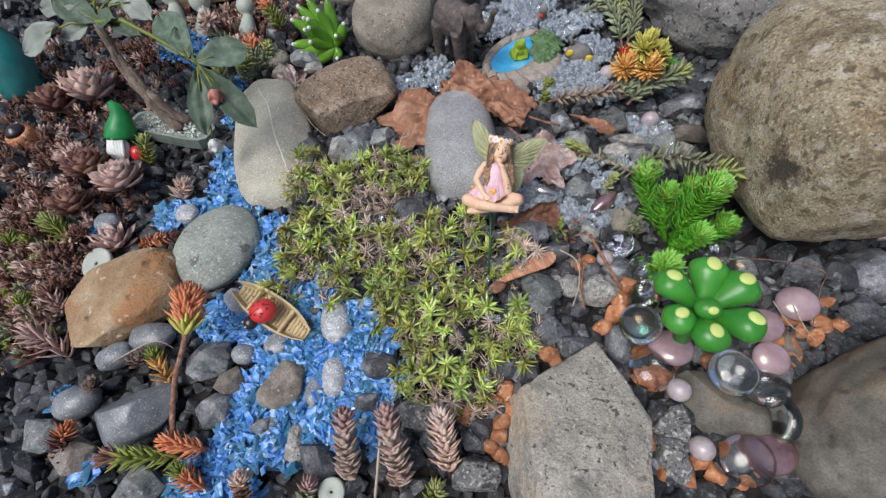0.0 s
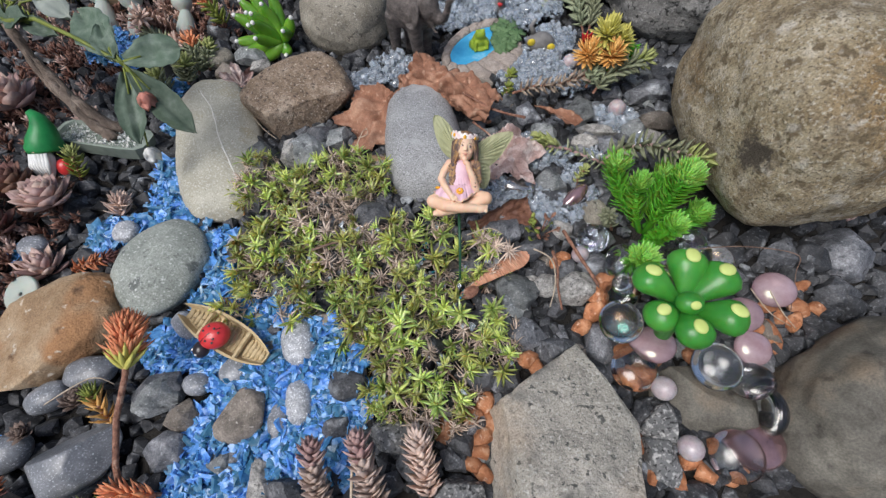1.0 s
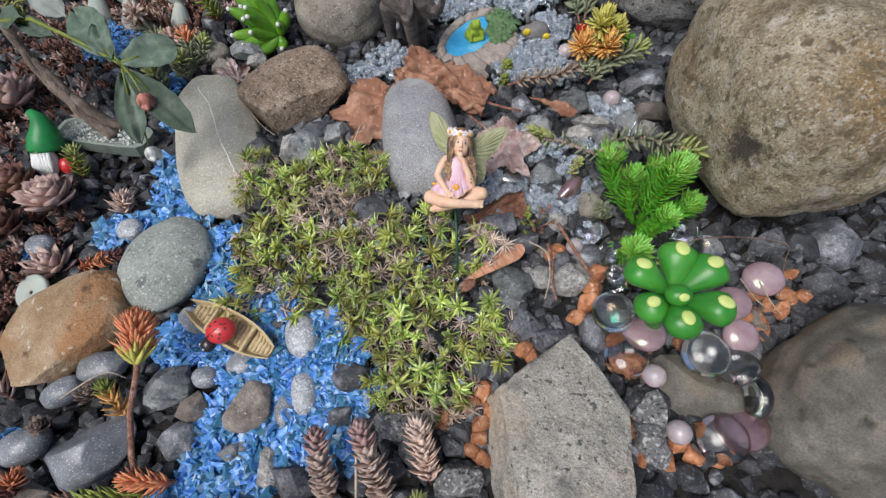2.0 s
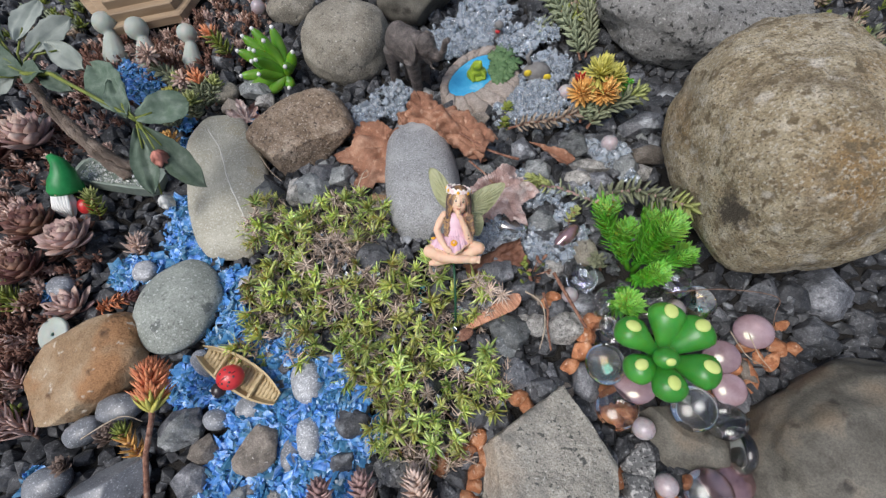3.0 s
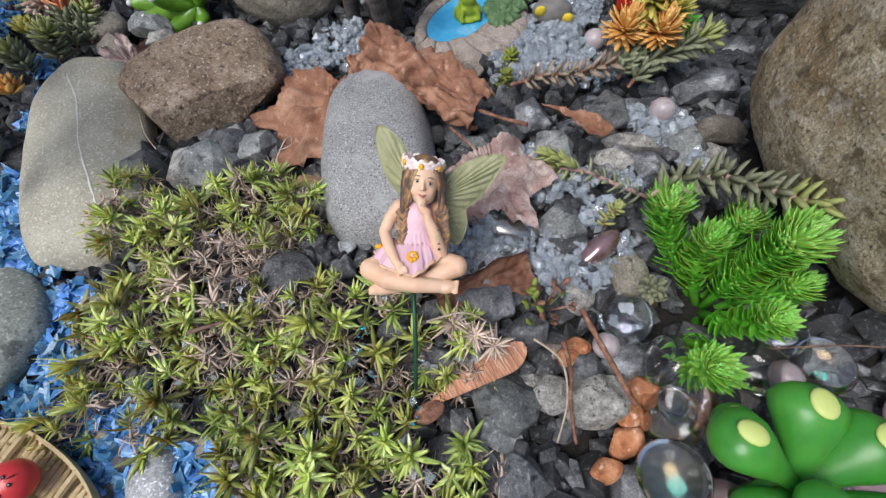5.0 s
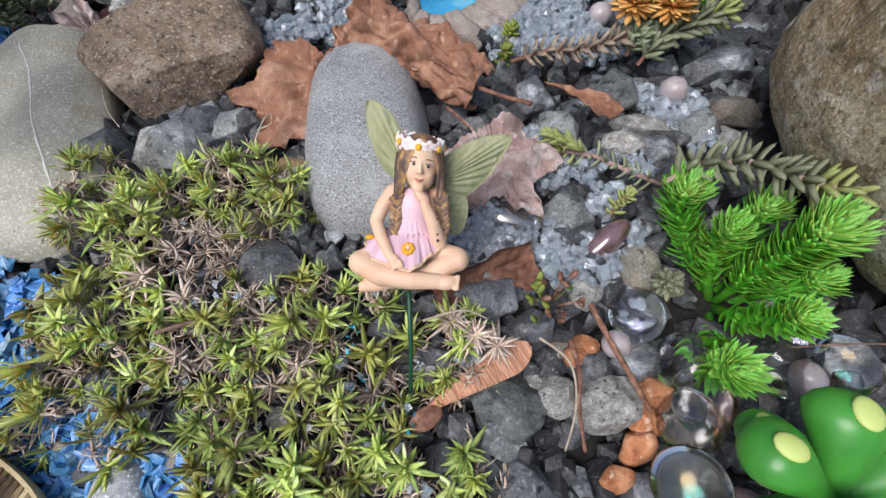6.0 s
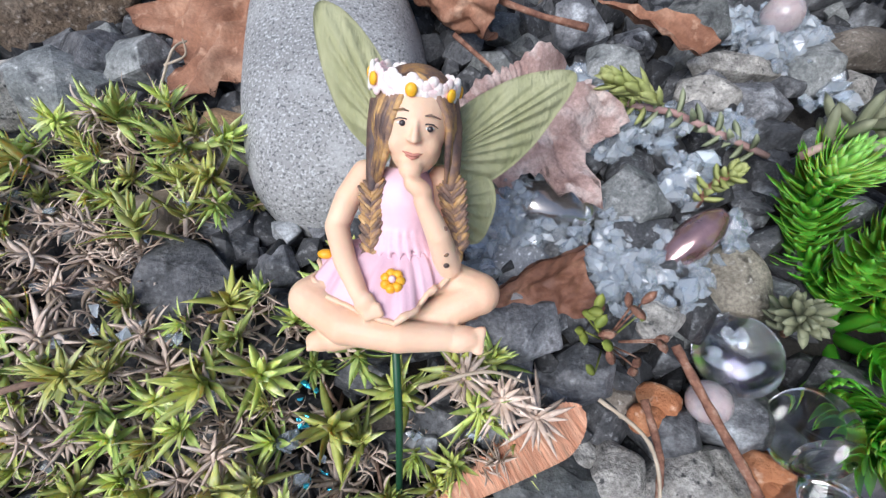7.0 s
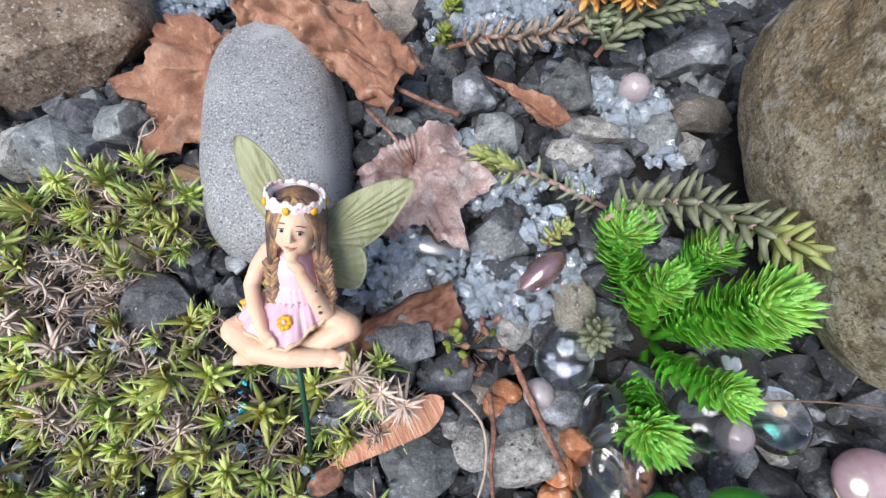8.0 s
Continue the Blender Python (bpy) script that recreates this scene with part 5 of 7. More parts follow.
        for s in (0, 1):
            for r in range(rows):
                for c in range(cols):
                    f = [s * m + r * (cols + 1) + c, s * m + r * (cols + 1) + c + 1, s * m + (r + 1) * (cols + 1) + c + 1, s * m + (r + 1) * (cols + 1) + c]
                    faces.append(f if s == 0 else f[::-1])
        g.faces(verts, faces)
        part("leaf", g, M_leafpale if pale else M_leafgreen, tree, "pale grey leaf" if pale else "")
        hub = V((66, -4, 79)) if i < 5 else V((-34, 46, 74))
        stems.tube([hub + V((0, 0, -3)), hub.lerp(a, 0.6) + V((0, 0, 1)), a + d * 0.3], [0.9, 0.8, 0.5], 6)
    stems.tube([(-34, 46, 74), (-2, 36, 82), (34, 14, 84), (66, -4, 79)], [1.6, 1.3, 1.2, 1.0], 8)
    for k in range(5):
        stems.tube([(66, -4, 79), (70 + k, -12 - 2 * k, 72), (69 + 3 * k, -24 + k, 62 + 2 * k)], [0.6, 0.5, 0.3], 5)
    stems.tube([(66, -4, 79), (70, -22, 66), (68, -38, 46)], [0.7, 0.6, 0.5], 6)
    stems.tube([(66, -4, 79), (78, -18, 82), (85, -28, 81)], [0.7, 0.6, 0.5], 6)
    part("stem", stems, M_sedum_green, tree)
    for p, mt, lab, s in (((68, -39, 45), M_white, "white bud", 6.0), ((85, -29, 80), M_blush, "pink bud", 6.0), ((-66, 70, 92), M_red, "red berry", 8.0)):
        g = Geo()
        for k in range(4):
            w = k * math.pi / 2
            g.leaf((0, 0, 0), (0.35 * math.cos(w), 0.35 * math.sin(w) - 0.3, -1 if s == 6.0 else 1), (math.cos(w), math.sin(w), 0.2), s * 1.7, s * 1.3, 1.0, 0.1, (0.5, 0.95, 1.0, 0.7))
        g.ball((0, -1, -s * 0.6 if s == 6.0 else s * 0.6), (s * 0.5, s * 0.5, s * 0.75), 10, 8)
        part("bud", g, mt, tree, lab, at(*p))


build_tree(-294.4, 98.5, -16)
footprint(-294.4, 98.5, 40, 14)

# teal bottle, red pot, hexagon tray, pale plain figurines
bottle = thing("bottle", -482.6, 153.6, -20, "teal glazed bottle lying among red sedum", "bottle", rx=-35, rz=10)
g = Geo()
g.tube([(0, 0, 0), (0, 0, 4), (0, 0, 40), (0, 0, 56), (0, 0, 66), (0, 0, 74)], [16, 19, 20, 15, 8, 8], 24)
part("body", g, M_teal, bottle)
g = Geo()
g.tube([(0, 0, 74), (0, 0, 76), (0, 0, 88), (0, 0, 90)], [9, 10, 10, 8], 20)
part("cap", g, M_orange, bottle, "orange cap")
lantern = thing("toy_lantern", -438.9, 88.6, -16, "small orange toy lantern with a dark cap", "toy lantern")
g = Geo()
g.tube([(0, 0, 0), (0, 0, 3), (0, 0, 16), (0, 0, 19)], [10, 12, 12, 9], 16)
part("body", g, M_orange, lantern)
g = Geo()
g.tube([(0, 0, 19), (0, 0, 22), (0, 0, 25)], [9, 7, 2], 16)
part("cap", g, M_black, lantern)
tray = thing("wooden_tray", -335.8, 354.0, -10, "stacked hexagonal tan wooden steps", "wooden tray", rz=12)
for k in range(4):
    g = Geo()
    r = 78 - 9 * k
    v = []
    for h, q in ((k * 9, r), (k * 9 + 8, r), (k * 9 + 9, r - 1.5)):
        v += [(q * math.cos(math.pi / 3 * i), q * math.sin(math.pi / 3 * i), h) for i in range(6)]
    g.faces(v, [[i, (i + 1) % 6, 6 + (i + 1) % 6, 6 + i] for i in range(6)] + [[6 + i, 6 + (i + 1) % 6, 12 + (i + 1) % 6, 12 + i] for i in range(6)] + [list(range(12, 18))], smooth=False)
    part("step", g, M_wood, tray)
footprint(-335.8, 354.0, 70, 70)


def build_pale(x, y, z, lean, s):
    g = Geo()
    g.tube([(0, 0, 0), (0, 0, 8), (0, 0, 22), (0, 0, 27)], [8, 9.5, 6, 3.5], 14)
    g.ball((-2, -2, 34), (9.5, 8.5, 9), 16, 12)
    ob = part("plain_figurine", melt(g, 0.9, 3), M_glow, None, "", at(x, y, z, -60, lean, 0, s))
    tagged(ob, "plain pale glow-plastic figurine in red sedum", "figurine", "pale figurines")


for x, y, lean, s in ((-353.1, 251.7, -14, 1.05), (-313.4, 241.3, -20, 1.05), (-266.6, 237.9, 0, 0.85)):
    build_pale(x, y, gh(x, y) + 9, lean, s * 1.2)


def build_disc(x, y, z, r, rx, ry, label):
    g = Geo()
    n, verts, faces = 32, [], []
    for q, h in ((0.10, 0.8), (0.13, 1.3), (0.88, 1.5), (0.97, 1.1), (0.97, -1.1), (0.10, -1.2)):
        verts += [(q * r * math.cos(2 * math.pi * k / n), q * r * math.sin(2 * math.pi * k / n), h) for k in range(n)]
    for i in range(6):
        for k in range(n):
            faces.append([i * n + k, i * n + (k + 1) % n, (i + 1) % 6 * n + (k + 1) % n, (i + 1) % 6 * n + k])
    g.faces(verts, faces)
    ob = part("disc", g, M_glow, None, "", at(x, y, z, rx, ry, 0))
    tagged(ob, label, "disc", "pale discs")


build_disc(-299.8, -39.5, 2, 13, 12, -6, "pale glow-plastic disc with a small hole")
build_disc(-89.3, -176.8, 6, 8, 10, 0, "pale glow-plastic disc with a small hole")


# ---------------------------------------------------------------- rubber and plastic succulents
def build_jelly(x, y, z):
    """Glossy rubber succulent: rounded petals with a pale dot at each tip."""
    ob = thing("toy_succulent", x, y, z, "glossy green rubber succulent with pale green dots on its petals", "artificial plant", rx=-14)
    ob.scale = (0.95, 0.95, 0.95)
    # turn, tilt up from flat, length, width
    for turn, tilt, ln, w, h in ((76, 34, 31, 25, 12), (27, 30, 33, 25, 11), (-33, 26, 31, 24, 9), (-100, 28, 29, 22, 9), (-152, 28, 27, 21, 8), (148, 30, 31, 23, 12),
                                 (115, 14, 28, 18, 4), (52, 12, 32, 18, 3)):
        petal = Geo()
        a, b = radians(turn), radians(tilt)
        way = V((math.cos(a) * math.cos(b), math.sin(a) * math.cos(b), math.sin(b)))
        side = way.cross(V((0, 0, 1))).normalized()
        nor = side.cross(way)
        rows = [(0.0, 0.28), (0.12, 0.34), (0.3, 0.52), (0.5, 0.80), (0.68, 1.0), (0.82, 1.0), (0.92, 0.76), (0.98, 0.42), (1.0, 0.10)]
        n, verts, faces = 16, [], []
        for t, r in rows:
            c = V((0, 0, h)) + way * (2 + ln * t) - nor * 3.0 * t * t
            for k in range(n):
                q = 2 * math.pi * k / n
                verts.append(c + side * (w * 0.44 * r * math.cos(q)) + nor * (w * 0.36 * r * math.sin(q)))
        for i in range(len(rows) - 1):
            for k in range(n):
                faces.append([i * n + k, i * n + (k + 1) % n, (i + 1) * n + (k + 1) % n, (i + 1) * n + k])
        faces += [list(range(n))[::-1], list(range((len(rows) - 1) * n, len(rows) * n))]
        petal.faces(verts, faces)
        pt = part("petal", petal, M_jelly, ob)
        if tilt > 13:
            dot = Geo()
            tip = V((0, 0, h)) + way * (2 + ln * 0.86) - nor * 2.2 + nor * w * 0.315
            turnm = Matrix((side, way, nor)).transposed()
            dot.ball(tip, (w * 0.165, w * 0.2, 1.5), 14, 8, turn=Matrix.Rotation(0.0, 3, "X") @ turnm @ Matrix.Rotation(-0.55, 3, "X"))
            part("dot", dot, M_dot, pt, "pale green painted dot")
    bud = Geo()
    bud.ball((-3, -6, 24), (7.5, 6.5, 6.0), 16, 12)
    pt = part("bud", bud, M_jelly, ob)
    dot = Geo()
    dot.ball((-3, -10.2, 28.2), (3.0, 2.4, 0.9), 12, 8, turn=Matrix.Rotation(0.75, 3, "X"))
    part("dot", dot, M_dot, pt, "pale green painted dot")
    stem = Geo()
    stem.tube([(0, 0, -34), (0, 0, -10), (0, 0, 12)], [5, 5, 7], 12)
    part("stem", stem, M_jelly, ob)


build_jelly(117.3, -73.6, 30)


def leafy_shoot(g, pts, n, length, width, open_=55, slot=0, tip_slot=None, thick=0.5, rnd=None, curve=0.25, head=10, bare=0.0, profile=(0.5, 1.0, 0.85, 0.4)):
    """Leaves in a spiral up an axis, with a rosette at its end."""
    rnd = rnd or random.Random(1)
    pts = [V(p) for p in pts]
    total = len(pts) - 1
    for i in range(n + head):
        t = (bare + (1 - bare) * i / n) if i < n else 1.0
        s = min(t * total, total - 1e-6)
        k = int(s)
        p = pts[k].lerp(pts[k + 1], s - k)
        d = (pts[k + 1] - pts[k]).normalized()
        a = d.orthogonal().normalized()
        b = d.cross(a)
        w = i * 2.39996 + rnd.uniform(-0.2, 0.2)
        out = a * math.cos(w) + b * math.sin(w)
        o = radians(open_ + rnd.uniform(-10, 10)) if i < n else radians(max(8, open_ * (1 - (i - n + 1) / (head + 1))))
        way = d * math.cos(o) + out * math.sin(o)
        ln = length * rnd.uniform(0.85, 1.1) * (1.0 if i < n else 0.9)
        g.leaf(p, way, d - out * 0.2 if o > 0.3 else -out, ln, width, thick, curve, slot=(tip_slot if tip_slot is not None and t > 0.82 else slot), profile=profile)


def build_bright(x, y, z):
    """Bright plastic plant: bottle-brush arms that rise from one root, each ending in a rosette."""
    ob = thing("plastic_plant", x, y, z, "bright green plastic succulent with spiky leafy arms", "artificial plant")
    rnd = random.Random(4)
    for ex, ey, ez, r, n in ((108.8, 34, 17, 13, 120), (117.5, 15, 22, 11, 70), (137, 8, 38, 13.5, 170), (130, -17, 26, 10.5, 70), (114, -31, 10, 13.5, 150), (159, 3, 4, 12, 130), (141, 29, 12, 12, 110)):
        end = V((ex - x, ey - y, ez - z))
        mid = V((end.x * 0.62, end.y * 0.62, end.z * 0.42 + 2))
        lip = end + (end - mid) * 0.12 + V((0, 0, 5))
        g = Geo()
        g.tube([(0, 0, 0), mid, end], [2.4, 2.2, 1.6], 8)
        leafy_shoot(g, [(0, 0, 2), mid, end, lip], int(n * 1.6), r, 3.8, 64, tip_slot=1, rnd=rnd, head=56, thick=0.3, curve=0.4, bare=0.2, profile=(0.8, 1.0, 0.95, 0.8, 0.5))
        part("arm", g, [M_plastic, M_plastic_tip], ob)


build_bright(131, -1, -16)
footprint(131, -1, 12, 12)


def build_agave(x, y, z):
    """Rubber agave that lies over to one side: fat leaves fan out from one crown, each with a painted tip."""
    ob = thing("toy_agave", x, y, z, "bright green rubber agave with white-dotted leaf tips", "artificial plant")
    side, rise, near = V((1, 0, 0)), V((0, 0.68, 0.73)), V((0, -0.73, 0.68))
    # reach sideways, upwards and out of the fan
    for a, b, c in ((-38, 40, 4), (-27, 47, 2), (-5, 47, 3), (-45, 26, 8), (-12, 34, 14), (-30, 27, 12), (-22, 25, 20), (-28, 15, 17), (-20, 16, 25), (-21, 2, 22), (-46, 1, 10), (-35, -9, 14), (-19, -18, 12), (8, 8, 20), (13, 22, 4), (3, -14, 6)):
        tip = (side * a + rise * b + near * c) * 0.86
        way = tip.normalized()
        bulge = (near - way * near.dot(way)).normalized()
        g = Geo()
        pts = [V((0, 0, 3)) + tip * t - bulge * 4.5 * math.sin(math.pi * t) for t in (0, 0.15, 0.35, 0.55, 0.75, 0.9, 0.97, 1.0)]
        r = 0.75 + 0.006 * tip.length
        g.tube(pts, [q * r for q in (2.8, 4.4, 5.9, 6.3, 5.5, 3.9, 2.5, 1.0)], 12, flat=0.72, up=bulge)
        lf = part("leaf", g, M_agave, ob)
        cap = Geo()
        cap.ball(pts[-1], (2.0, 2.0, 2.0), 10, 7)
        part("tip", cap, M_white, lf, "white painted tip")


build_agave(-159, 207, -6)
footprint(-160, 214, 16, 16)


def sedum(x, y, z, pts, label, mats, n=34, length=8, width=2.2, open_=62, tip=True, bare=0.1, stem=None, head=12, category="sedum", profile=(0.6, 1.0, 0.9, 0.5), thick=0.9, seed=1):
    ob = thing("sedum", x, y, z, label, category, "sedum stems")
    pts = [V(p) for p in pts]
    g = Geo()
    g.tube(pts, [1.1 if bare < 0.5 else 1.7] * len(pts), 7)
    if bare > 0.5:
        # scars and withered scales on the long bare stalk
        leafy_shoot(g, pts[:-1], 90, 4.5, 2.0, 35, 0, None, 0.5, random.Random(seed + 7), head=0, profile=(0.8, 1.0, 0.6))
    part("stem", g, stem or M_redtwig, ob)
    g = Geo()
    leafy_shoot(g, pts, n, length, width, open_, 0, 1 if tip else None, thick, random.Random(seed), head=head, bare=bare, profile=profile)
    part("leaves", g, mats, ob)
    return ob


GREY = [M_sedum_grey, M_sedum_tip]
BOULDER_SEDUMS = [
    (98.5, 39.3, 26, [(0, 0, 0), (14, 6, 5), (30, 4, 9), (44, -4, 11), (58, -12, 13)], "grey-green sedum stem leaning against the boulder", GREY, 44, 11, 2.6),
    (110.9, 52.2, 2, [(0, 0, 0), (-14, 6, 2), (-30, 13, 4), (-46, 15, 6)], "sparse sedum stem with a pink stalk and yellow-green tip", GREY, 20, 8, 2.2),
    (46.0, 127.1, 2, [(0, 0, 0), (18, 1, 6), (36, 0, 8), (52, 4, 10), (68, 8, 12)], "sedum stem with brown lower leaves", [M_dry, M_sedum_grey], 46, 9, 2.2),
    (111.0, 122.0, 4, [(0, 0, 0), (10, 10, 8), (26, 16, 12), (42, 22, 14)], "grey-green sedum stem with yellow-green tips", [M_sedum_grey, M_sedum_tip], 50, 12, 2.6),
    (106.2, 128.3, 4, [(0, 0, 0), (4, 8, 10), (10, 18, 18)], "grey-green sedum shoot", GREY, 40, 11, 2.6),
    (85.0, 35.3, 2, [(0, 0, 0), (2, 4, 6), (4, 5, 12)], "small sedum rosette among glass chips", [M_sedum_tip, M_sedum_tip], 12, 5.5, 2.0),
]
GOLD_SEDUMS = [
    (103.7, -3.3, 2, [(0, 0, 0), (-3, 6, 8), (-8, 2, 18)], "pale grey-green sedum shoot beside the plastic plant", [M_sedum_grey, M_sedum_grey], 26, 7.5, 1.9),
    (79.7, 260.1, -16, [(0, 0, 0), (14, 2, 6), (30, 0, 10), (46, -2, 12)], "grey-green sedum stem", GREY, 40, 11, 2.6),
    (122.8, 216.0, -14, [(0, 0, 0), (-4, 20, 10), (-14, 44, 16), (-26, 66, 20)], "grey-green spruce-like sedum stem", [M_sedum_grey, M_sedum_grey], 60, 12, 2.6),
    (128.2, 219.0, -14, [(0, 0, 0), (6, 22, 10), (4, 48, 16)], "grey-green spruce-like sedum stem", [M_sedum_grey, M_sedum_grey], 50, 12, 2.6),
    (45.4, 150.7, -12, [(0, 0, 0), (2, 2, 6), (3, 3, 10)], "tiny green sedum rosette", [M_sedum_green, M_sedum_green], 14, 7, 2.4),
    (41.5, 133.7, -10, [(0, 0, 0), (2, 2, 6), (3, 3, 10)], "tiny green sedum rosette", [M_sedum_green, M_sedum_green], 12, 6, 2.2),
]
BACK_SEDUMS = [
    (-272.3, 238.9, -14, [(0, 0, 0), (-8, -8, 12), (-14, -14, 24), (-10, -22, 34)], "red-brown spiky sedum stem", [M_sedum_red, M_sedum_pink], 44, 13, 2.4),
    (-259.8, 223.4, -14, [(0, 0, 0), (8, -16, 14), (10, -30, 24)], "red-brown spiky sedum stem", [M_sedum_red, M_sedum_pink], 44, 12, 2.4),
    (-225.5, 246.9, -14, [(0, 0, 0), (-6, 4, 12), (-14, 10, 20)], "orange-tipped sedum shoot", [M_sedum_green, M_sedum_orange], 30, 12, 2.2),
    (-245.2, 187.6, -14, [(0, 0, 0), (-4, 6, 10), (-10, 10, 20)], "grey sedum shoot", GREY, 30, 11, 2.6),
    (-250, 196, -8, [(0, 0, 0), (-14, 8, 8), (-30, 18, 12), (-44, 28, 14)], "grey-pink spiky sedum stem", [M_sedum_grey, M_sedum_pink], 50, 11, 2.4),
    (-233, 174, -8, [(0, 0, 0), (1, 8, 10), (-1, 18, 20)], "pink-orange spiky sedum shoot", [M_sedum_grey, M_sedum_orange], 44, 12, 2.4),
]
TREE_SEDUMS = [
    (-240, 162, -8, [(0, 0, 0), (2, 4, 10), (4, 6, 18)], "grey-green sedum rosette behind the olive stone", GREY, 34, 12, 2.8),
    (-256, 154, -8, [(0, 0, 0), (-2, 3, 8), (-4, 4, 14)], "grey-green sedum rosette beside the toy tree", GREY, 30, 12, 2.8),
    (-224, 178, -8, [(0, 0, 0), (0, 6, 10), (4, 12, 16)], "pale green sedum shoot behind the olive stone", [M_sedum_grey, M_sedum_tip], 34, 10, 2.4),
]
for i, (x, y, z, pts, lab, mats, n, ln, w) in enumerate(BOULDER_SEDUMS + GOLD_SEDUMS + BACK_SEDUMS + TREE_SEDUMS):
    sedum(x, y, z, pts, lab, mats, int(n * (1.6 if i == 0 else 1.4)), ln * (1.0 if i == 0 else 0.95), w * 1.25, open_=84 if i == 0 else 74, stem=M_sedum_pink if i < 2 else M_redtwig, thick=1.9, head=30 if i == 1 else 12, profile=(0.7, 0.95, 1.0, 1.0, 0.8), seed=i)

bud = thing("sedum", 66, 66, 14, "plump yellow-green sedum bud at the end of a pink stalk", "sedum", "sedum stems")
g = Geo()
leafy_shoot(g, [(8, -2, -2), (2, 0, 1), (-5, 2, 3)], 22, 9.5, 3.6, 30, thick=1.3, rnd=random.Random(15), curve=0.1, head=14, profile=(0.6, 0.9, 1.0, 0.8))
part("leaves", g, M_sedum_tip, bud)

# golden flower-like sedum with a red tip, beside the boulder
gold = thing("sedum", 116, 140, 2, "golden yellow sedum head with one red tip", "sedum", "sedum stems")
rnd = random.Random(12)
for dx, dy, dz, r, mt, count in ((2, 10, 34, 17, M_sedum_lime, 90), (-11, 1, 24, 15, M_sedum_gold, 90), (7, -1, 24, 15, M_sedum_gold, 90), (14, 10, 28, 14, M_sedum_lime, 60), (26, 16, 12, 12, M_plastic, 60)):
    g = Geo()
    g.tube([(0, 0, 0), (dx * 0.6, dy * 0.6, dz * 0.5), (dx, dy, dz)], [1.5, 1.2, 0.8], 7)
    for k in range(count):
        t = k / count
        w, tilt = k * 2.39996, radians(-20 + 100 * t) + rnd.uniform(-0.2, 0.2)
        way = V((math.cos(w) * math.cos(tilt), math.sin(w) * math.cos(tilt), math.sin(tilt)))
        g.leaf((dx, dy, dz - 3 + 5 * t), way, (0, 0, 1), r * rnd.uniform(0.65, 1.05), 3.3, 1.0, rnd.uniform(-0.05, 0.35), (0.6, 0.8, 1.0, 1.0, 0.8))
    part("head", g, mt, gold)
g = Geo()
for k in range(7):
    g.leaf((-14, 8, 30), (-0.4 + 0.15 * k - 0.2, -0.25 * (k % 3), 1), (0, -1, 0.2), 11, 4, 1.4, 0.1)
part("red_tip", g, M_red, gold, "red tip")

# pink and orange sedums along the front and the side
FRONT_SEDUMS = [
    (-80, -167, 0, [(0, -6, 0), (0, 4, 12), (-1, 14, 22), (-2, 26, 28)], "plump pink sedum stem", [M_sedum_blush, M_sedum_pink], 80, 10.5, 5.4),
    (-50, -168, 0, [(0, -6, 0), (-1, 4, 12), (-4, 16, 22), (-8, 30, 28)], "plump pink-green sedum stem with a pink tip", [M_sedum_blush, M_sedum_pink], 80, 11, 5.4),
    (-26, -151, 2, [(4, -14, 0), (2, -4, 8), (0, 6, 14), (-2, 14, 18)], "plump pink sedum stem", [M_sedum_pink, M_sedum_blush], 70, 12, 5.0),
    (-138.5, -183.1, 0, [(0, -10, 0), (0, 0, 10), (0, 8, 18)], "pink-tipped sedum stem", [M_sedum_red, M_sedum_pink], 40, 9, 3.6),
    (-103.5, -181.8, 0, [(0, -8, 0), (0, 0, 8), (2, 6, 12)], "grey-pink sedum rosette", [M_sedum_grey, M_sedum_pink], 34, 9, 3.6),
    (-31.4, -176.2, 2, [(0, -8, 0), (0, 0, 8), (2, 4, 12)], "green sedum tuft", [M_sedum_green, M_sedum_tip], 34, 9, 2.4),
]
ORANGE_SEDUMS = [
    (-194.8, -155.1, -4, [(0, -10, 0), (-2, 10, 12), (-2, 34, 22), (2, 56, 30), (0, 78, 36)], "orange-headed sedum on a long brown stem", [M_sedum_lime, M_sedum_orange], 90, 16, 4.0),
    (-211.8, -119.8, -4, [(0, -4, 0), (-4, 4, 10), (-8, 12, 16)], "golden-green sedum shoot", [M_sedum_gold, M_sedum_green], 34, 10, 2.4),
    (-203.6, -164.2, -2, [(20, 0, 0), (4, -2, 8), (-10, -3, 12), (-22, -4, 14)], "yellow-green sedum shoot with an orange stalk", [M_sedum_green, M_sedum_red], 60, 11, 2.6),
    (-183.1, -159.6, -2, [(10, 0, 0), (0, 0, 6), (-10, 2, 10)], "orange sedum shoot", [M_sedum_orange, M_sedum_orange], 40, 10, 2.4),
    (-176.5, -177.4, -2, [(10, -4, 0), (0, 0, 6), (-4, 4, 10)], "orange-green sedum shoot", [M_sedum_orange, M_sedum_green], 40, 10, 2.4),
    (-313.0, -100.0, -10, [(16, -10, 0), (8, -2, 10), (0, 2, 18)], "pink spiky sedum rosette", [M_sedum_pink, M_sedum_pink], 26, 16, 3.0),
]
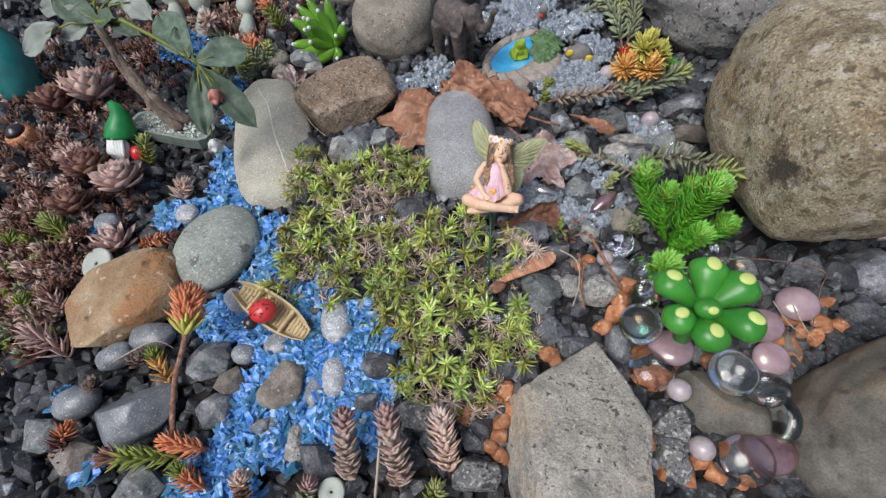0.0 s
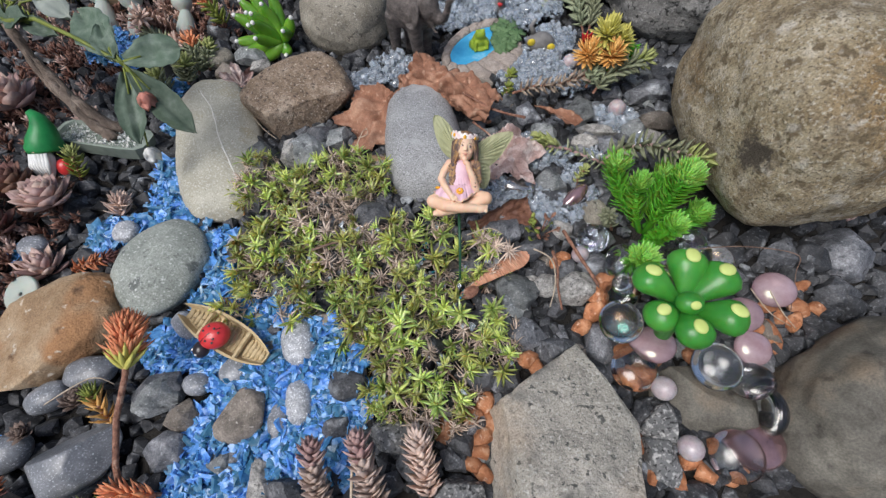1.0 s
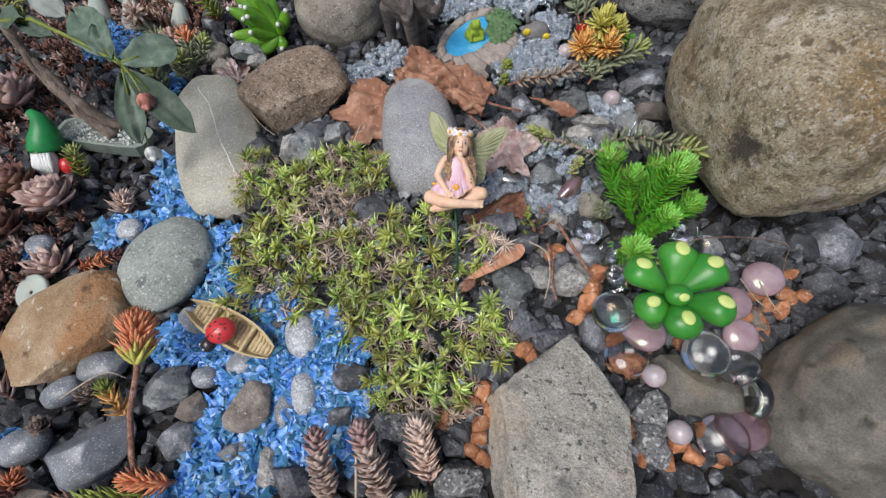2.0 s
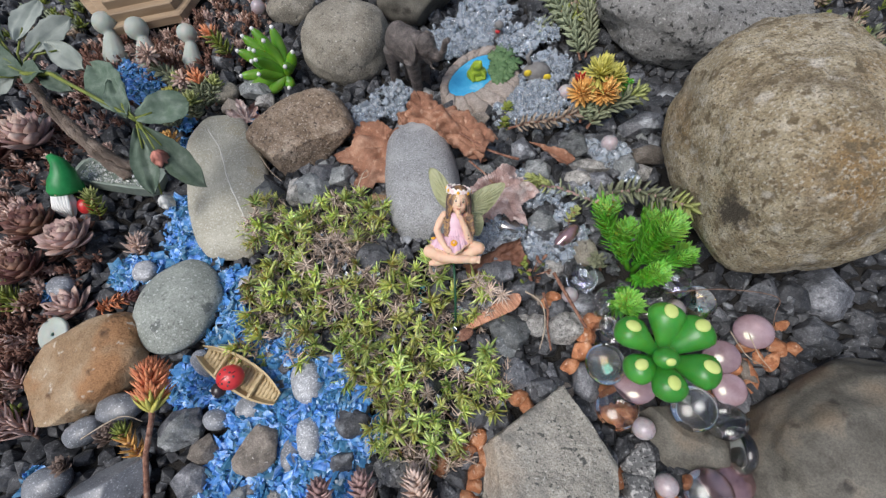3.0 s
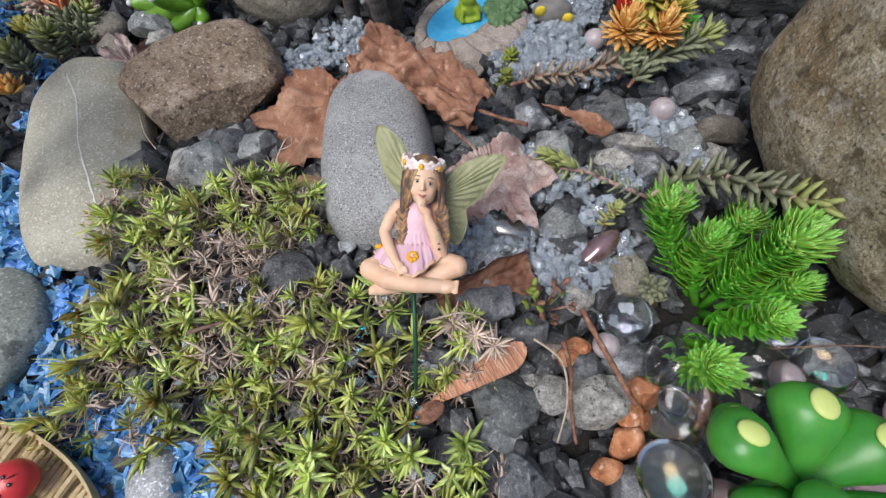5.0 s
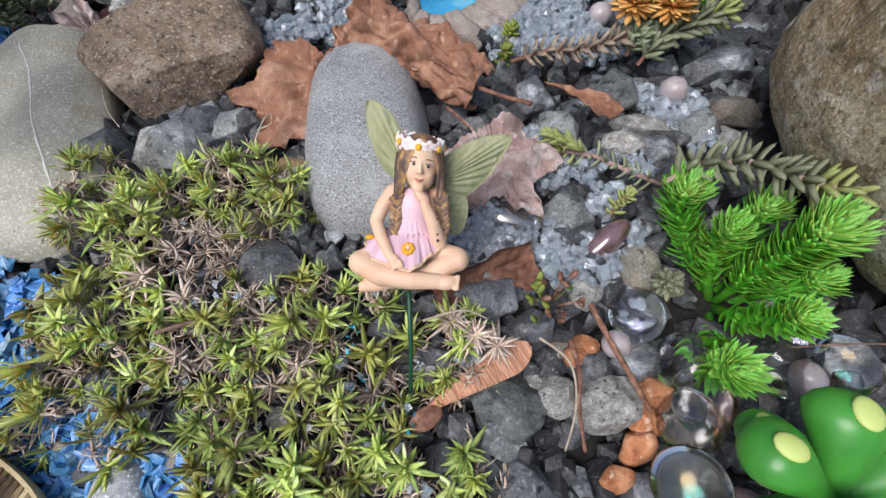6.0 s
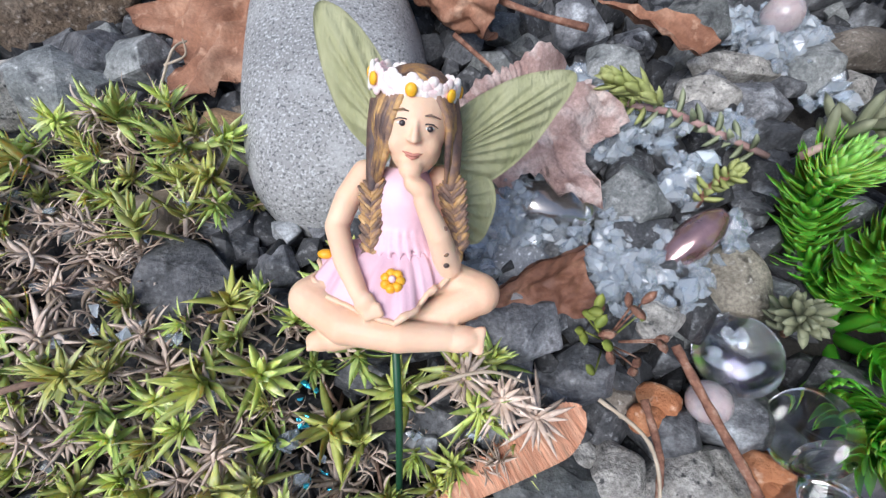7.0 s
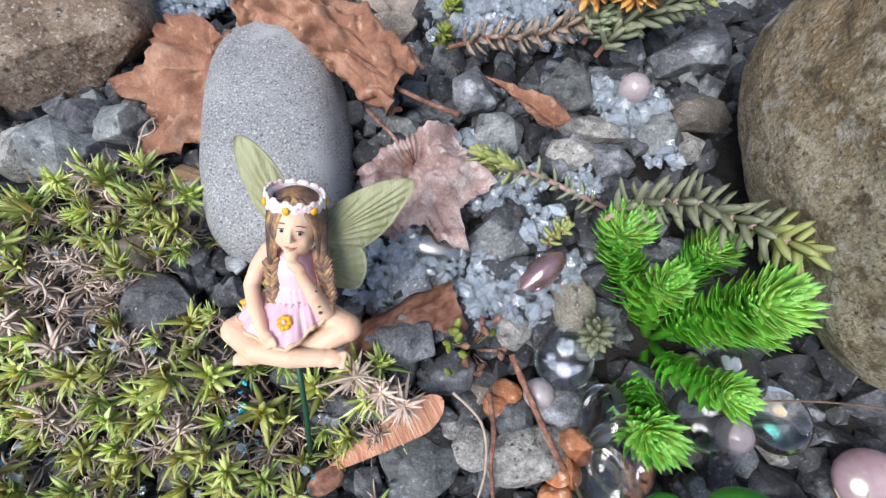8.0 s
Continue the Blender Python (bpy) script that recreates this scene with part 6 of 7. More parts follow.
STREAM_SEDUMS = [
    (-320.8, -71.8, -12, [(0, -6, 0), (0, 0, 8), (-6, 6, 14)], "red-pink sedum shoot", [M_sedum_pink, M_sedum_red], 34, 12, 2.6),
    (-343.4, -13.1, -14, [(0, -6, 0), (-4, 2, 10), (-8, 6, 18)], "yellow-green sedum shoot", [M_sedum_green, M_sedum_tip], 40, 14, 2.6),
    (-262.2, 31.9, -14, [(0, -4, 0), (0, 0, 6), (2, 2, 10)], "pale pink sedum rosette", [M_sedum_pink, M_sedum_pink], 24, 13, 3.4),
    (-309.8, 69.1, -16, [(0, -4, 0), (4, 2, 14), (8, 4, 24)], "yellow-green sedum shoot beside the gnome", [M_sedum_green, M_sedum_tip], 34, 11, 2.4),
    (-271.0, -14.8, -14, [(-14, -6, 0), (0, 0, 8), (16, 4, 10)], "orange-brown sedum shoot", [M_sedum_orange, M_sedum_red], 40, 10, 2.4),
    (-269.6, -165.5, -8, [(0, -10, 0), (0, 0, 8), (4, 8, 14)], "red-brown sedum shoot", [M_sedum_red, M_sedum_orange], 40, 11, 2.6),
]
SIDE_SEDUMS = [
    (-348.0, -82.1, -12, [(0, -10, 0), (0, 0, 8), (4, 8, 14)], "green sedum shoot", [M_sedum_red, M_sedum_green], 40, 12, 2.6),
    (-387.6, -31.4, -14, [(0, -10, 0), (0, 0, 8), (4, 8, 14)], "green-brown sedum shoot", [M_sedum_red, M_sedum_green], 40, 14, 2.6),
]
for i, (x, y, z, pts, lab, mats, n, ln, w) in enumerate(FRONT_SEDUMS + ORANGE_SEDUMS + STREAM_SEDUMS + SIDE_SEDUMS):
    sedum(x, y, z, pts, lab, mats, n, ln, w, bare=0.78 if "long" in lab else 0.1, head=70 if "long" in lab else 26, seed=50 + i, profile=(0.6, 1.0, 0.95, 0.55), thick=1.6)


# hen-and-chicks rosettes and a cone on the side
def rosette(name, x, y, z, label, r, mat, n=34, category="succulent", rx=-20, fat=1.0, group="rosettes"):
    ob = thing(name, x, y, z, label, category, group, rx=rx)
    for i in range(n):
        t = i / n
        a, tilt = i * 2.39996, radians(12 + 70 * t)
        g = Geo()
        way = V((math.cos(a) * math.cos(tilt), math.sin(a) * math.cos(tilt), math.sin(tilt)))
        g.leaf(V((0, 0, r * 0.25 * t)), way, V((0, 0, 1)), r * (1 - 0.45 * t), r * 0.42 * fat * (1 - 0.3 * t), r * 0.07, 0.3, (0.45, 0.8, 1.0, 0.8))
        part("leaf" if name != "pine_cone" else "scale", g, mat, ob)


rosette("houseleek", -352, 50, -8, "dark red houseleek rosette", 27, M_sedum_red, 40, fat=1.4)
rosette("houseleek", -313, 34, -4, "dusky pink houseleek rosette with broad leaves", 27, M_sedum_pink, 38, fat=1.5)
rosette("houseleek", -344, 10, -4, "red-brown houseleek rosette with broad leaves", 24, M_sedum_red, 34, fat=1.5)
rosette("houseleek", -268, 186, -6, "yellow-green houseleek rosette with red leaf edges", 14, M_sedum_lime, 26)
rosette("houseleek", -254, 131, -2, "golden-green houseleek rosette beside the toy tree", 14, M_sedum_gold, 26)
rosette("houseleek", -378.0, 66.4, -14, "pink-red houseleek rosette", 22, M_sedum_pink, 30)
rosette("houseleek", -302.4, -18.0, -14, "dull pink houseleek rosette", 24, M_sedum_pink, 30)
rosette("houseleek", -395.4, 143.9, -12, "dull pink houseleek rosette", 34, M_sedum_pink, 36, fat=1.2)
rosette("houseleek", -424.6, 128.6, -12, "dull pink houseleek rosette", 30, M_sedum_red, 36, fat=1.2)
rosette("houseleek", -322.7, -106.7, -12, "grey-pink houseleek rosette", 22, M_sedum_red, 30)
rosette("pine_cone", -236.1, -110.8, 0, "small open brown pine cone on gravel", 12, M_cone, 40, "pine cone", -30, 1.2, "cones")
rosette("pine_cone", -263.0, -127.2, 0, "small open brown pine cone on gravel", 9, M_cone, 34, "pine cone", -10, 1.2, "cones")

# low red sedum carpet on the side and the back: too many to count
def carpet(name, discs, n, mats, label, seed, length=9):
    rnd = random.Random(seed)
    g = Geo()
    for _ in range(n):
        a, b, r = rnd.choice(discs)
        w, q = rnd.uniform(0, 2 * math.pi), r * math.sqrt(rnd.random())
        x, y = a + q * math.cos(w), b + q * math.sin(w)
        if covered(x, y, 2):
            continue
        h = rnd.uniform(6, 16)
        base = V((x, y, gh(x, y) + 1))
        top = base + V((rnd.uniform(-6, 6), rnd.uniform(-6, 6), h))
        leafy_shoot(g, [base, top], 8, length * rnd.uniform(0.7, 1.2), 3.0, 60, rnd.randrange(len(mats)), None, 0.9, rnd, head=7, bare=0.2, profile=(0.6, 1.0, 0.8))
    tagged(part(name, g, mats), label, "ground cover", kind="stuff")


carpet("red_sedum_carpet", [(-407.7, 36.7, 60), (-434.2, 189.7, 90), (-292.1, 284.9, 80), (-401.9, 155.3, 90), (-356.4, 17.8, 60), (-338.1, 241.9, 50), (-356.5, -54.1, 40)], 620, [M_sedum_red, M_sedum_pink, M_sedum_red], "low red-brown sedum carpet", 31)
carpet("red_sedum_carpet", [(-240.2, 310.7, 60), (-273.7, 322.3, 70), (-322.5, 275.9, 60)], 260, [M_sedum_pink, M_sedum_red], "low dusky pink sedum carpet", 32, 7)
carpet("green_sedum_carpet", [(357.7, 192.6, 50), (364.1, 232.5, 60), (-441.9, 322.7, 50), (127.3, 279.4, 25), (-345.2, -94.9, 25), (-371.9, -40.9, 20)], 220, [M_sedum_green, M_sedum_grey, M_dry], "low green-brown sedum carpet", 33)


# ---------------------------------------------------------------- moss phlox cushion
MOSS = [(-118.9, 22.1, 28), (-134.1, -12.5, 25), (-84.2, -15.3, 31), (-47.1, -16.5, 25), (-83.1, 33.9, 21), (-62.1, -55.8, 27), (-28.1, -49.4, 27), (-33.8, -81.2, 26), (-16.6, -107.9, 23), (11.8, -79.3, 21), (-146.8, -50.6, 14), (-103.9, -49.7, 17), (-31.1, -110.3, 16), (-16.4, 4.6, 12), (11.3, -25.3, 17), (-7.8, -62.1, 19), (18.2, -88.4, 12), (-156.3, 53.2, 12), (-47.4, -112.9, 12)]
MOSS_EDGE = [(-148.0, 57.0, 11), (-130.0, 42.0, 12), (-109.0, 50.0, 12), (-99.0, 58.0, 10), (-78.0, 61.0, 9), (-66.0, 49.0, 10), (-58.0, 37.0, 9), (-155.0, 39.0, 12), (-87.0, 49.0, 10)]


DRY = (-92.0, 15.0)
BARE = [(-64, 12, 13), (-75, 33, 10)]


def moss_height(x, y):
    """Top of the cushion: a dome over each lobe."""
    best = 0.0
    for a, b, r in MOSS + MOSS_EDGE:
        q = ((x - a) ** 2 + (y - b) ** 2) / (r * 1.15) ** 2
        if q < 1:
            best = max(best, 1 - q * q)
    return max(gh(x, y), -8) + 4 + 13 * best


def curl(g, base, way, length, r, turn, rnd, slot):
    """A withered leaf: a thin strip that curls up along its length."""
    p, d = V(base), V(way).normalized()
    spin = Matrix.Rotation(turn / 5, 3, d.cross(V((rnd.uniform(-1, 1), rnd.uniform(-1, 1), rnd.uniform(-0.5, 1)))))
    pts = [p.copy()]
    for _ in range(5):
        p = p + d * length / 5
        pts.append(p.copy())
        d = spin @ d
    g.tube(pts, [r * q for q in (0.7, 1.0, 1.1, 0.9, 0.6, 0.15)], 4, slot, flat=0.22, smooth=True)


def rosette_geo(seed, dry=False):
    """A shoot: broad pointed leaves, the inner ones bright and upright, the outer ones darker, over withered ones."""
    rnd = random.Random(seed)
    g = Geo()
    blade = (0.6, 0.85, 1.0, 0.95, 0.75, 0.42)
    n = rnd.randint(19, 29)
    lean = rnd.uniform(0, 6.28)
    for i in range(n if not dry else 0):
        t = i / (n - 1)
        a = i * 2.39996 + rnd.uniform(-0.6, 0.6)
        tilt = radians(rnd.uniform(-14, 30) + 62 * t + 12 * math.cos(a - lean))
        way = V((math.cos(a) * math.cos(tilt), math.sin(a) * math.cos(tilt), math.sin(tilt)))
        ln = rnd.uniform(6.0, 11.5) * (1 - 0.35 * t)
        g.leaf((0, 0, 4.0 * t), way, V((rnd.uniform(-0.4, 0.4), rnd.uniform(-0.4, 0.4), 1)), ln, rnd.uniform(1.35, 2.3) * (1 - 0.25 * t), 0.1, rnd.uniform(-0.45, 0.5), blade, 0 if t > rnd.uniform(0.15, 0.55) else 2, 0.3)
    for i in range(18 if not dry else 50):
        a = rnd.uniform(0, 6.28)
        curl(g, (0, 0, rnd.uniform(-6, 0.5) if not dry else rnd.uniform(-6, 3)), (math.cos(a), math.sin(a), rnd.uniform(-0.8, 0.8) if not dry else rnd.uniform(-0.8, 1.2)), rnd.uniform(4, 9), rnd.uniform(0.22, 0.6) if not dry else rnd.uniform(0.3, 0.7), rnd.choice((-1, 1)) * (rnd.uniform(0.6, 3.4) if not dry else rnd.uniform(0.2, 1.5)), rnd, 1 if not dry else rnd.choice((0, 0, 1)))
    g.tube([(0, 0, 1), (0.4, 0.2, -5), (rnd.uniform(-2, 2), rnd.uniform(-2, 2), -14)], [0.6, 0.55, 0.5], 5, 1)
    return g


def build_moss():
    ob = thing("moss_phlox", -50, -25, gh(-50, -25), "yellow-green moss phlox cushion with dry leaves between its rosettes", "plant")
    inv = ob.matrix_basis.inverted()
    rnd = random.Random(77)
    green = [rosette_geo(i).mesh("rosette", [M_moss if i % 4 else M_moss_dark, M_husk, M_moss_dark]) for i in range(16)]
    brown = [rosette_geo(40 + i, True).mesh("dry_rosette", [M_husk, M_dry]) for i in range(3)]
    spots, tries = [], 0
    while len(spots) < 300 and tries < 30000:
        tries += 1
        a, b, r = rnd.choice(MOSS + MOSS_EDGE)
        w, q = rnd.uniform(0, 2 * math.pi), r * math.sqrt(rnd.random())
        x, y = a + q * math.cos(w), b + q * math.sin(w)
        if not in_discs(x, y, MOSS_EDGE) and noise.noise(V((x / 19, y / 19, 7.7))) < -0.34 or in_discs(x, y, BARE) or covered(x, y, -4):
            continue
        if all((x - u) ** 2 + (y - v) ** 2 > 8.0 ** 2 for u, v in spots):
            spots.append((x, y))
    for i, (x, y) in enumerate(spots):
        e = 3.0
        nx, ny = moss_height(x - e, y) - moss_height(x + e, y), moss_height(x, y - e) - moss_height(x, y + e)
        tx, ty = max(-40, min(40, -ny * 9)) + rnd.uniform(-22, 22) + 16, max(-40, min(40, nx * 9)) + rnd.uniform(-22, 22)
        dry = rnd.random() < 0.15 or (x - DRY[0]) ** 2 + (y - DRY[1]) ** 2 < 15 ** 2
        m = at(x, y, moss_height(x, y) + rnd.uniform(-7, 4), tx, ty, rnd.uniform(0, 360), rnd.uniform(0.75, 1.4))
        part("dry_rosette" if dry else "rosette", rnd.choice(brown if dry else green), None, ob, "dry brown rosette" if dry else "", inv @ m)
    # wiry stems and loose dry leaves under the rosettes
    g = Geo()
    for x, y in spots[::2]:
        z = moss_height(x, y)
        u, v = x + rnd.uniform(-18, 18), y + rnd.uniform(-18, 18)
        g.tube([(x, y, z - 3), ((x + u) / 2, (y + v) / 2, z - rnd.uniform(5, 9)), (u, v, moss_height(u, v) - 11)], [0.5, 0.6, 0.5], 5)
    tagged(part("stem_tangle", g, M_twig, ob, "wiry brown stems", inv), kind="stuff")
    g = Geo()
    for _ in range(2000):
        x, y = rnd.choice(spots)
        x, y = x + rnd.uniform(-7, 7), y + rnd.uniform(-7, 7)
        z = moss_height(x, y) - rnd.uniform(3, 11)
        a = rnd.uniform(0, 6.28)
        curl(g, (x, y, z), (math.cos(a), math.sin(a), rnd.uniform(-0.4, 0.6)), rnd.uniform(4, 10), rnd.uniform(0.22, 0.5), rnd.uniform(-3.0, 3.0), rnd, 0)
    tagged(part("leaf_litter", g, M_husk, ob, "loose dry brown leaves", inv), kind="stuff")


build_moss()

# ---------------------------------------------------------------- fallen leaves, seed, twigs
def maple_leaf(x, y, z, size, mat, label, rx, ry, rz, seed, crumple=5.0, fold=0.0, curl=0.0, stalk=True, span=(0.0, 1.0), slim=1.0, web=0.56):
    leaf = thing("maple_leaf", x, y, z, label, "fallen leaf", "fallen leaves", rx=rx, ry=ry, rz=rz)
    n, rings = 120, 12
    verts, faces = [], []
    rnd = random.Random(seed)
    o = V((rnd.uniform(-5, 5), rnd.uniform(-5, 5), seed))

    def radius(w):
        r = web - (web - 0.20) * max(0.0, -math.sin(w))
        for c, h, s in ((90, 1.0, 29), (38, 0.96, 28), (142, 0.96, 28), (-8, 0.74, 22), (188, 0.74, 22)):
            d = (math.degrees(w) - c + 180) % 360 - 180
            r = max(r, h * math.exp(-(d / s) ** 2) * (1 + 0.10 * abs(math.sin(d * 0.33))))
        return r * (1 + 0.10 * noise.noise(V((math.cos(w) * 6, math.sin(w) * 6, seed))) + 0.07 * noise.noise(V((math.cos(w) * 19, math.sin(w) * 19, seed))))

    for side in (0.16, -0.16):
        for i in range(rings + 1):
            for k in range(n):
                w = -math.pi / 2 + 2 * math.pi * (span[0] + (span[1] - span[0]) * k / (n - 1))
                r = size * radius(w) * i / rings
                px, py = slim * r * math.cos(w), r * math.sin(w)
                pz = crumple * (noise.noise(V((px / 17, py / 17, 0)) + o) + 0.45 * noise.noise(V((px / 7, py / 7, 3)) + o))
                vein = min(abs((math.degrees(w) - c + 180) % 360 - 180) for c in (90, 38, 142, -8, 188))
                pz += -2.0 * math.exp(-(vein * r / 90) ** 2) * min(1, i / 3) + 0.75 * math.sin(r * 0.75 - vein * 0.3) * min(1, i / 4) + 0.05 * vein * min(1, i / 4)
                pz += fold * abs(px) + curl * (r / size) ** 2 * size * 0.4
                if curl:
                    a = curl * (px / size)
                    px, pz = size * math.sin(a) / max(0.2, abs(curl)), pz + size * (1 - math.cos(a)) / max(0.2, abs(curl))
                verts.append((px, py, pz + side))
    m = (rings + 1) * n
    for s in (0, 1):
        for i in range(rings):
            for k in range(n - 1):
                f = [s * m + i * n + k, s * m + i * n + k + 1, s * m + (i + 1) * n + k + 1, s * m + (i + 1) * n + k]
                faces.append(f if s == 0 else f[::-1])
    for k in range(n - 1):
        faces.append([rings * n + k + 1, rings * n + k, m + rings * n + k, m + rings * n + k + 1])
    g = Geo()
    g.faces(verts, faces)
    part("blade", g, mat, leaf)
    if stalk:
        g = Geo()
        g.tube([(0, 0, 0), (2, -size * 0.35, 2), (6, -size * 0.75, 3)], [0.9, 0.75, 0.9], 7)
        part("stalk", g, M_redtwig, leaf, "reddish stalk")


maple_leaf(-57, 119, 5, 50, M_rust, "rust-brown dry maple leaf leaning on the grey stone", -8, 6, 152, 3, 9, stalk=False, slim=0.85, web=0.78)
maple_leaf(31, 69, 8, 39, M_pinkleaf, "crumpled pinkish-brown maple leaf on gravel", 4, 4, 208, 8, 13, fold=-0.12, slim=0.76, web=0.74)
maple_leaf(62, 112.0, 4, 38, M_rust, "narrow strip of rust-brown leaf", 10, 5, -132, 14, 4, fold=0.5, stalk=False, span=(0.472, 0.528))
maple_leaf(-190.5, 158.4, -6, 18, M_pinkleaf, "torn pale brown leaf between rocks", 40, 10, 30, 17, 6, stalk=False)
maple_leaf(273.6, 21.9, 4, 34, M_pinkleaf, "dry brown leaf at the foot of the boulder", 12, 10, 60, 19, 6, stalk=False)


def rolled_leaf(x, y, z, length, r0, r1, arc, mat, label, rz, rx=0, ry=0, seed=1, stalk=0, crumple=1.0):
    """A dry leaf rolled up along its length, with a ragged edge."""
    leaf = thing("rolled_leaf", x, y, z, label, "fallen leaf", "fallen leaves", rx=rx, ry=ry, rz=rz)
    n, k, verts, faces = 80, 50, [], []
    o = V((seed * 3.7, 0, 0))
    for side in (0.2, -0.2):
        for i in range(n + 1):
            t = i / n
            r = r0 + (r1 - r0) * t
            lo = 0.22 * noise.noise(V((t * 5, 1, 0)) + o) + 0.05 * noise.noise(V((t * 12, 2, 0)) + o)
            hi = 0.30 * noise.noise(V((t * 4, 7, 0)) + o) + 0.06 * noise.noise(V((t * 11, 9, 0)) + o)
            for j in range(k + 1):
                u = lo + (1 + hi - lo) * j / k
                a = radians(-arc / 2 + arc * u)
                q = r * (1 - 0.35 * max(0, u - 0.6)) * (1 + crumple * (0.34 * noise.noise(V((t * 4, u * 4, 5)) + o) + 0.15 * noise.noise(V((t * 11, u * 9, 2)) + o) - 0.16 * abs(noise.noise(V((t * 8, u * 5, 9)) + o)))) + side
                fold = abs(noise.noise(V((t * 5, u * 6, 4)) + o)) * 0.8 + abs(noise.noise(V((t * 11 + u * 4, u * 12, 6)) + o)) * 0.45
                q += r * 0.75 * max(0.0, crumple - 0.9) * (fold - 0.32)
                verts.append(((t - 0.5) * length + 2.5 * noise.noise(V((u * 5, t * 3, 8)) + o), q * math.sin(a), -q * math.cos(a) + r * 0.8))
    m = (n + 1) * (k + 1)
    for s in (0, 1):
        for i in range(n):
            for j in range(k):
                f = [s * m + i * (k + 1) + j, s * m + (i + 1) * (k + 1) + j, s * m + (i + 1) * (k + 1) + j + 1, s * m + i * (k + 1) + j + 1]
                faces.append(f if s == 0 else f[::-1])
    g = Geo()
    g.faces(verts, faces)
    part("blade", g, mat, leaf)
    if stalk:
        g = Geo()
        g.tube([(length * 0.1, 0, 0), (length * 0.5, 1, 0.5), (length * 0.5 + stalk * 0.5, -1, 0), (length * 0.5 + stalk, -4, -1)], [1.0, 1.0, 0.9, 1.2], 8)
        part("stalk", g, M_redtwig, leaf, "reddish stalk")


rolled_leaf(-5, 119, 20, 80, 15, 13, 200, M_rust, "curled rust-brown maple leaf over the grey stone", -37, rx=-150, seed=2, stalk=26, crumple=1.7)
rolled_leaf(-34, 143, 12, 28, 8, 7, 230, M_rust, "curled rust-brown leaf scrap above the grey stone", 25, rx=150, seed=6)
rolled_leaf(28, 4, 9, 46, 14, 17, 80, M_darkleaf, "dark brown folded leaf behind the fairy", 24, rx=28, seed=4, crumple=0.45)


def build_samara(x, y, z, rz):
    s = thing("maple_seed", x, y, z, "orange-brown winged maple seed lying on moss and gravel", "maple seed", rz=rz, rx=-12)
    n, rows, verts, faces = 120, 8, [], []
    for side in (0.3, -0.3):
        for i in range(n + 1):
            t = i / n
            wd = 12.5 * min(1, (0.04 + t * 1.2)) ** 0.7 * math.sqrt(max(0.02, 1 - max(0, (t - 0.72) / 0.28) ** 2))
            mid = 1.5 + 1.2 * t
            up = mid + wd * 0.42 + 2.4 * math.sin(math.pi * t) * abs(noise.noise(V((i * 0.73, 0, 0)))) - 0.9 * (i % 2) * math.sin(math.pi * t)
            lo = mid - wd * 0.58
            for k in range(rows + 1):
                u = k / rows
                rib = 0.08 * math.sin(i * 1.9 + 3 * u) + 0.42 * noise.noise(V((i * 0.37, u * 1.5, 3))) + 2.0 * (u - 0.5) ** 2
                verts.append((t * 46 - 8, lo + (up - lo) * u, 1.5 * math.sin(t * 3) + side * (1 + 2.2 * u ** 4) + rib))
    m = (n + 1) * (rows + 1)
    for sd in (0, 1):
        for i in range(n):
            for k in range(rows):
                f = [sd * m + i * (rows + 1) + k, sd * m + (i + 1) * (rows + 1) + k, sd * m + (i + 1) * (rows + 1) + k + 1, sd * m + i * (rows + 1) + k + 1]
                faces.append(f if sd == 0 else f[::-1])
    g = Geo()
    g.faces(verts, faces)
    part("wing", g, M_samara, s)
    g = Geo()
    g.ball((-10, -1, 0), (7, 4.2, 2.6), 14, 9)
    part("seed", g, M_redtwig, s, "reddish brown seed")


build_samara(11.5, -43.0, 8, 29)


def strand(name, pts, r, mat, label, category="twig", taper=0.6):
    g, fine = Geo(), []
    q = [V(pts[0])] + [V(p) for p in pts] + [V(pts[-1])]
    for i in range(1, len(q) - 2):
        for j in range(6):
            u = j / 6
            p0, p1, p2, p3 = q[i - 1], q[i], q[i + 1], q[i + 2]
            fine.append(0.5 * (2 * p1 + (p2 - p0) * u + (2 * p0 - 5 * p1 + 4 * p2 - p3) * u * u + (3 * p1 - p0 - 3 * p2 + p3) * u ** 3))
    fine.append(q[-1])
    k = len(fine)
    g.tube(fine, [r * (1 - (1 - taper) * i / (k - 1)) * (1 + 0.12 * math.sin(i * 2.3)) for i in range(k)], 7)
    ob = part(name, g, mat)
    tagged(ob, label, category, "twigs and grass")


strand("twig", [(68.3, -6.7, 10), (75.0, -23.1, 10), (80.8, -36.2, 10), (85.8, -45.9, 8)], 1.25, M_redtwig, "straight reddish-brown twig leaning on gravel", taper=0.9)
strand("twig", [(60.2, -20.1, 6), (61.4, -33.5, 8), (60.4, -45.2, 6), (61.5, -60.2, 4)], 1.1, M_redtwig, "thin orange-brown plant stalk")
strand("dry_grass", [(47.0, -19.8, 10), (56.5, -29.4, 14), (57.8, -44.4, 12), (53.2, -59.7, 8)], 0.6, M_straw, "curved dry grass stem", "dry grass")
strand("dry_grass", [(143.8, -23.5, 8), (179.1, -23.0, 12), (215.0, -28.8, 10), (211.5, -41.3, 8), (200.1, -67.0, 6)], 0.4, M_twig, "long bent dry grass stem over the gems", "dry grass")
strand("dry_grass", [(178.7, -51.3, 10), (183.6, -67.5, 12), (197.6, -74.7, 6)], 0.4, M_straw, "dry grass stem", "dry grass")
strand("dry_grass", [(189.8, -51.4, 10), (191.3, -67.5, 12), (200.2, -76.3, 6)], 0.4, M_straw, "dry grass stem", "dry grass")
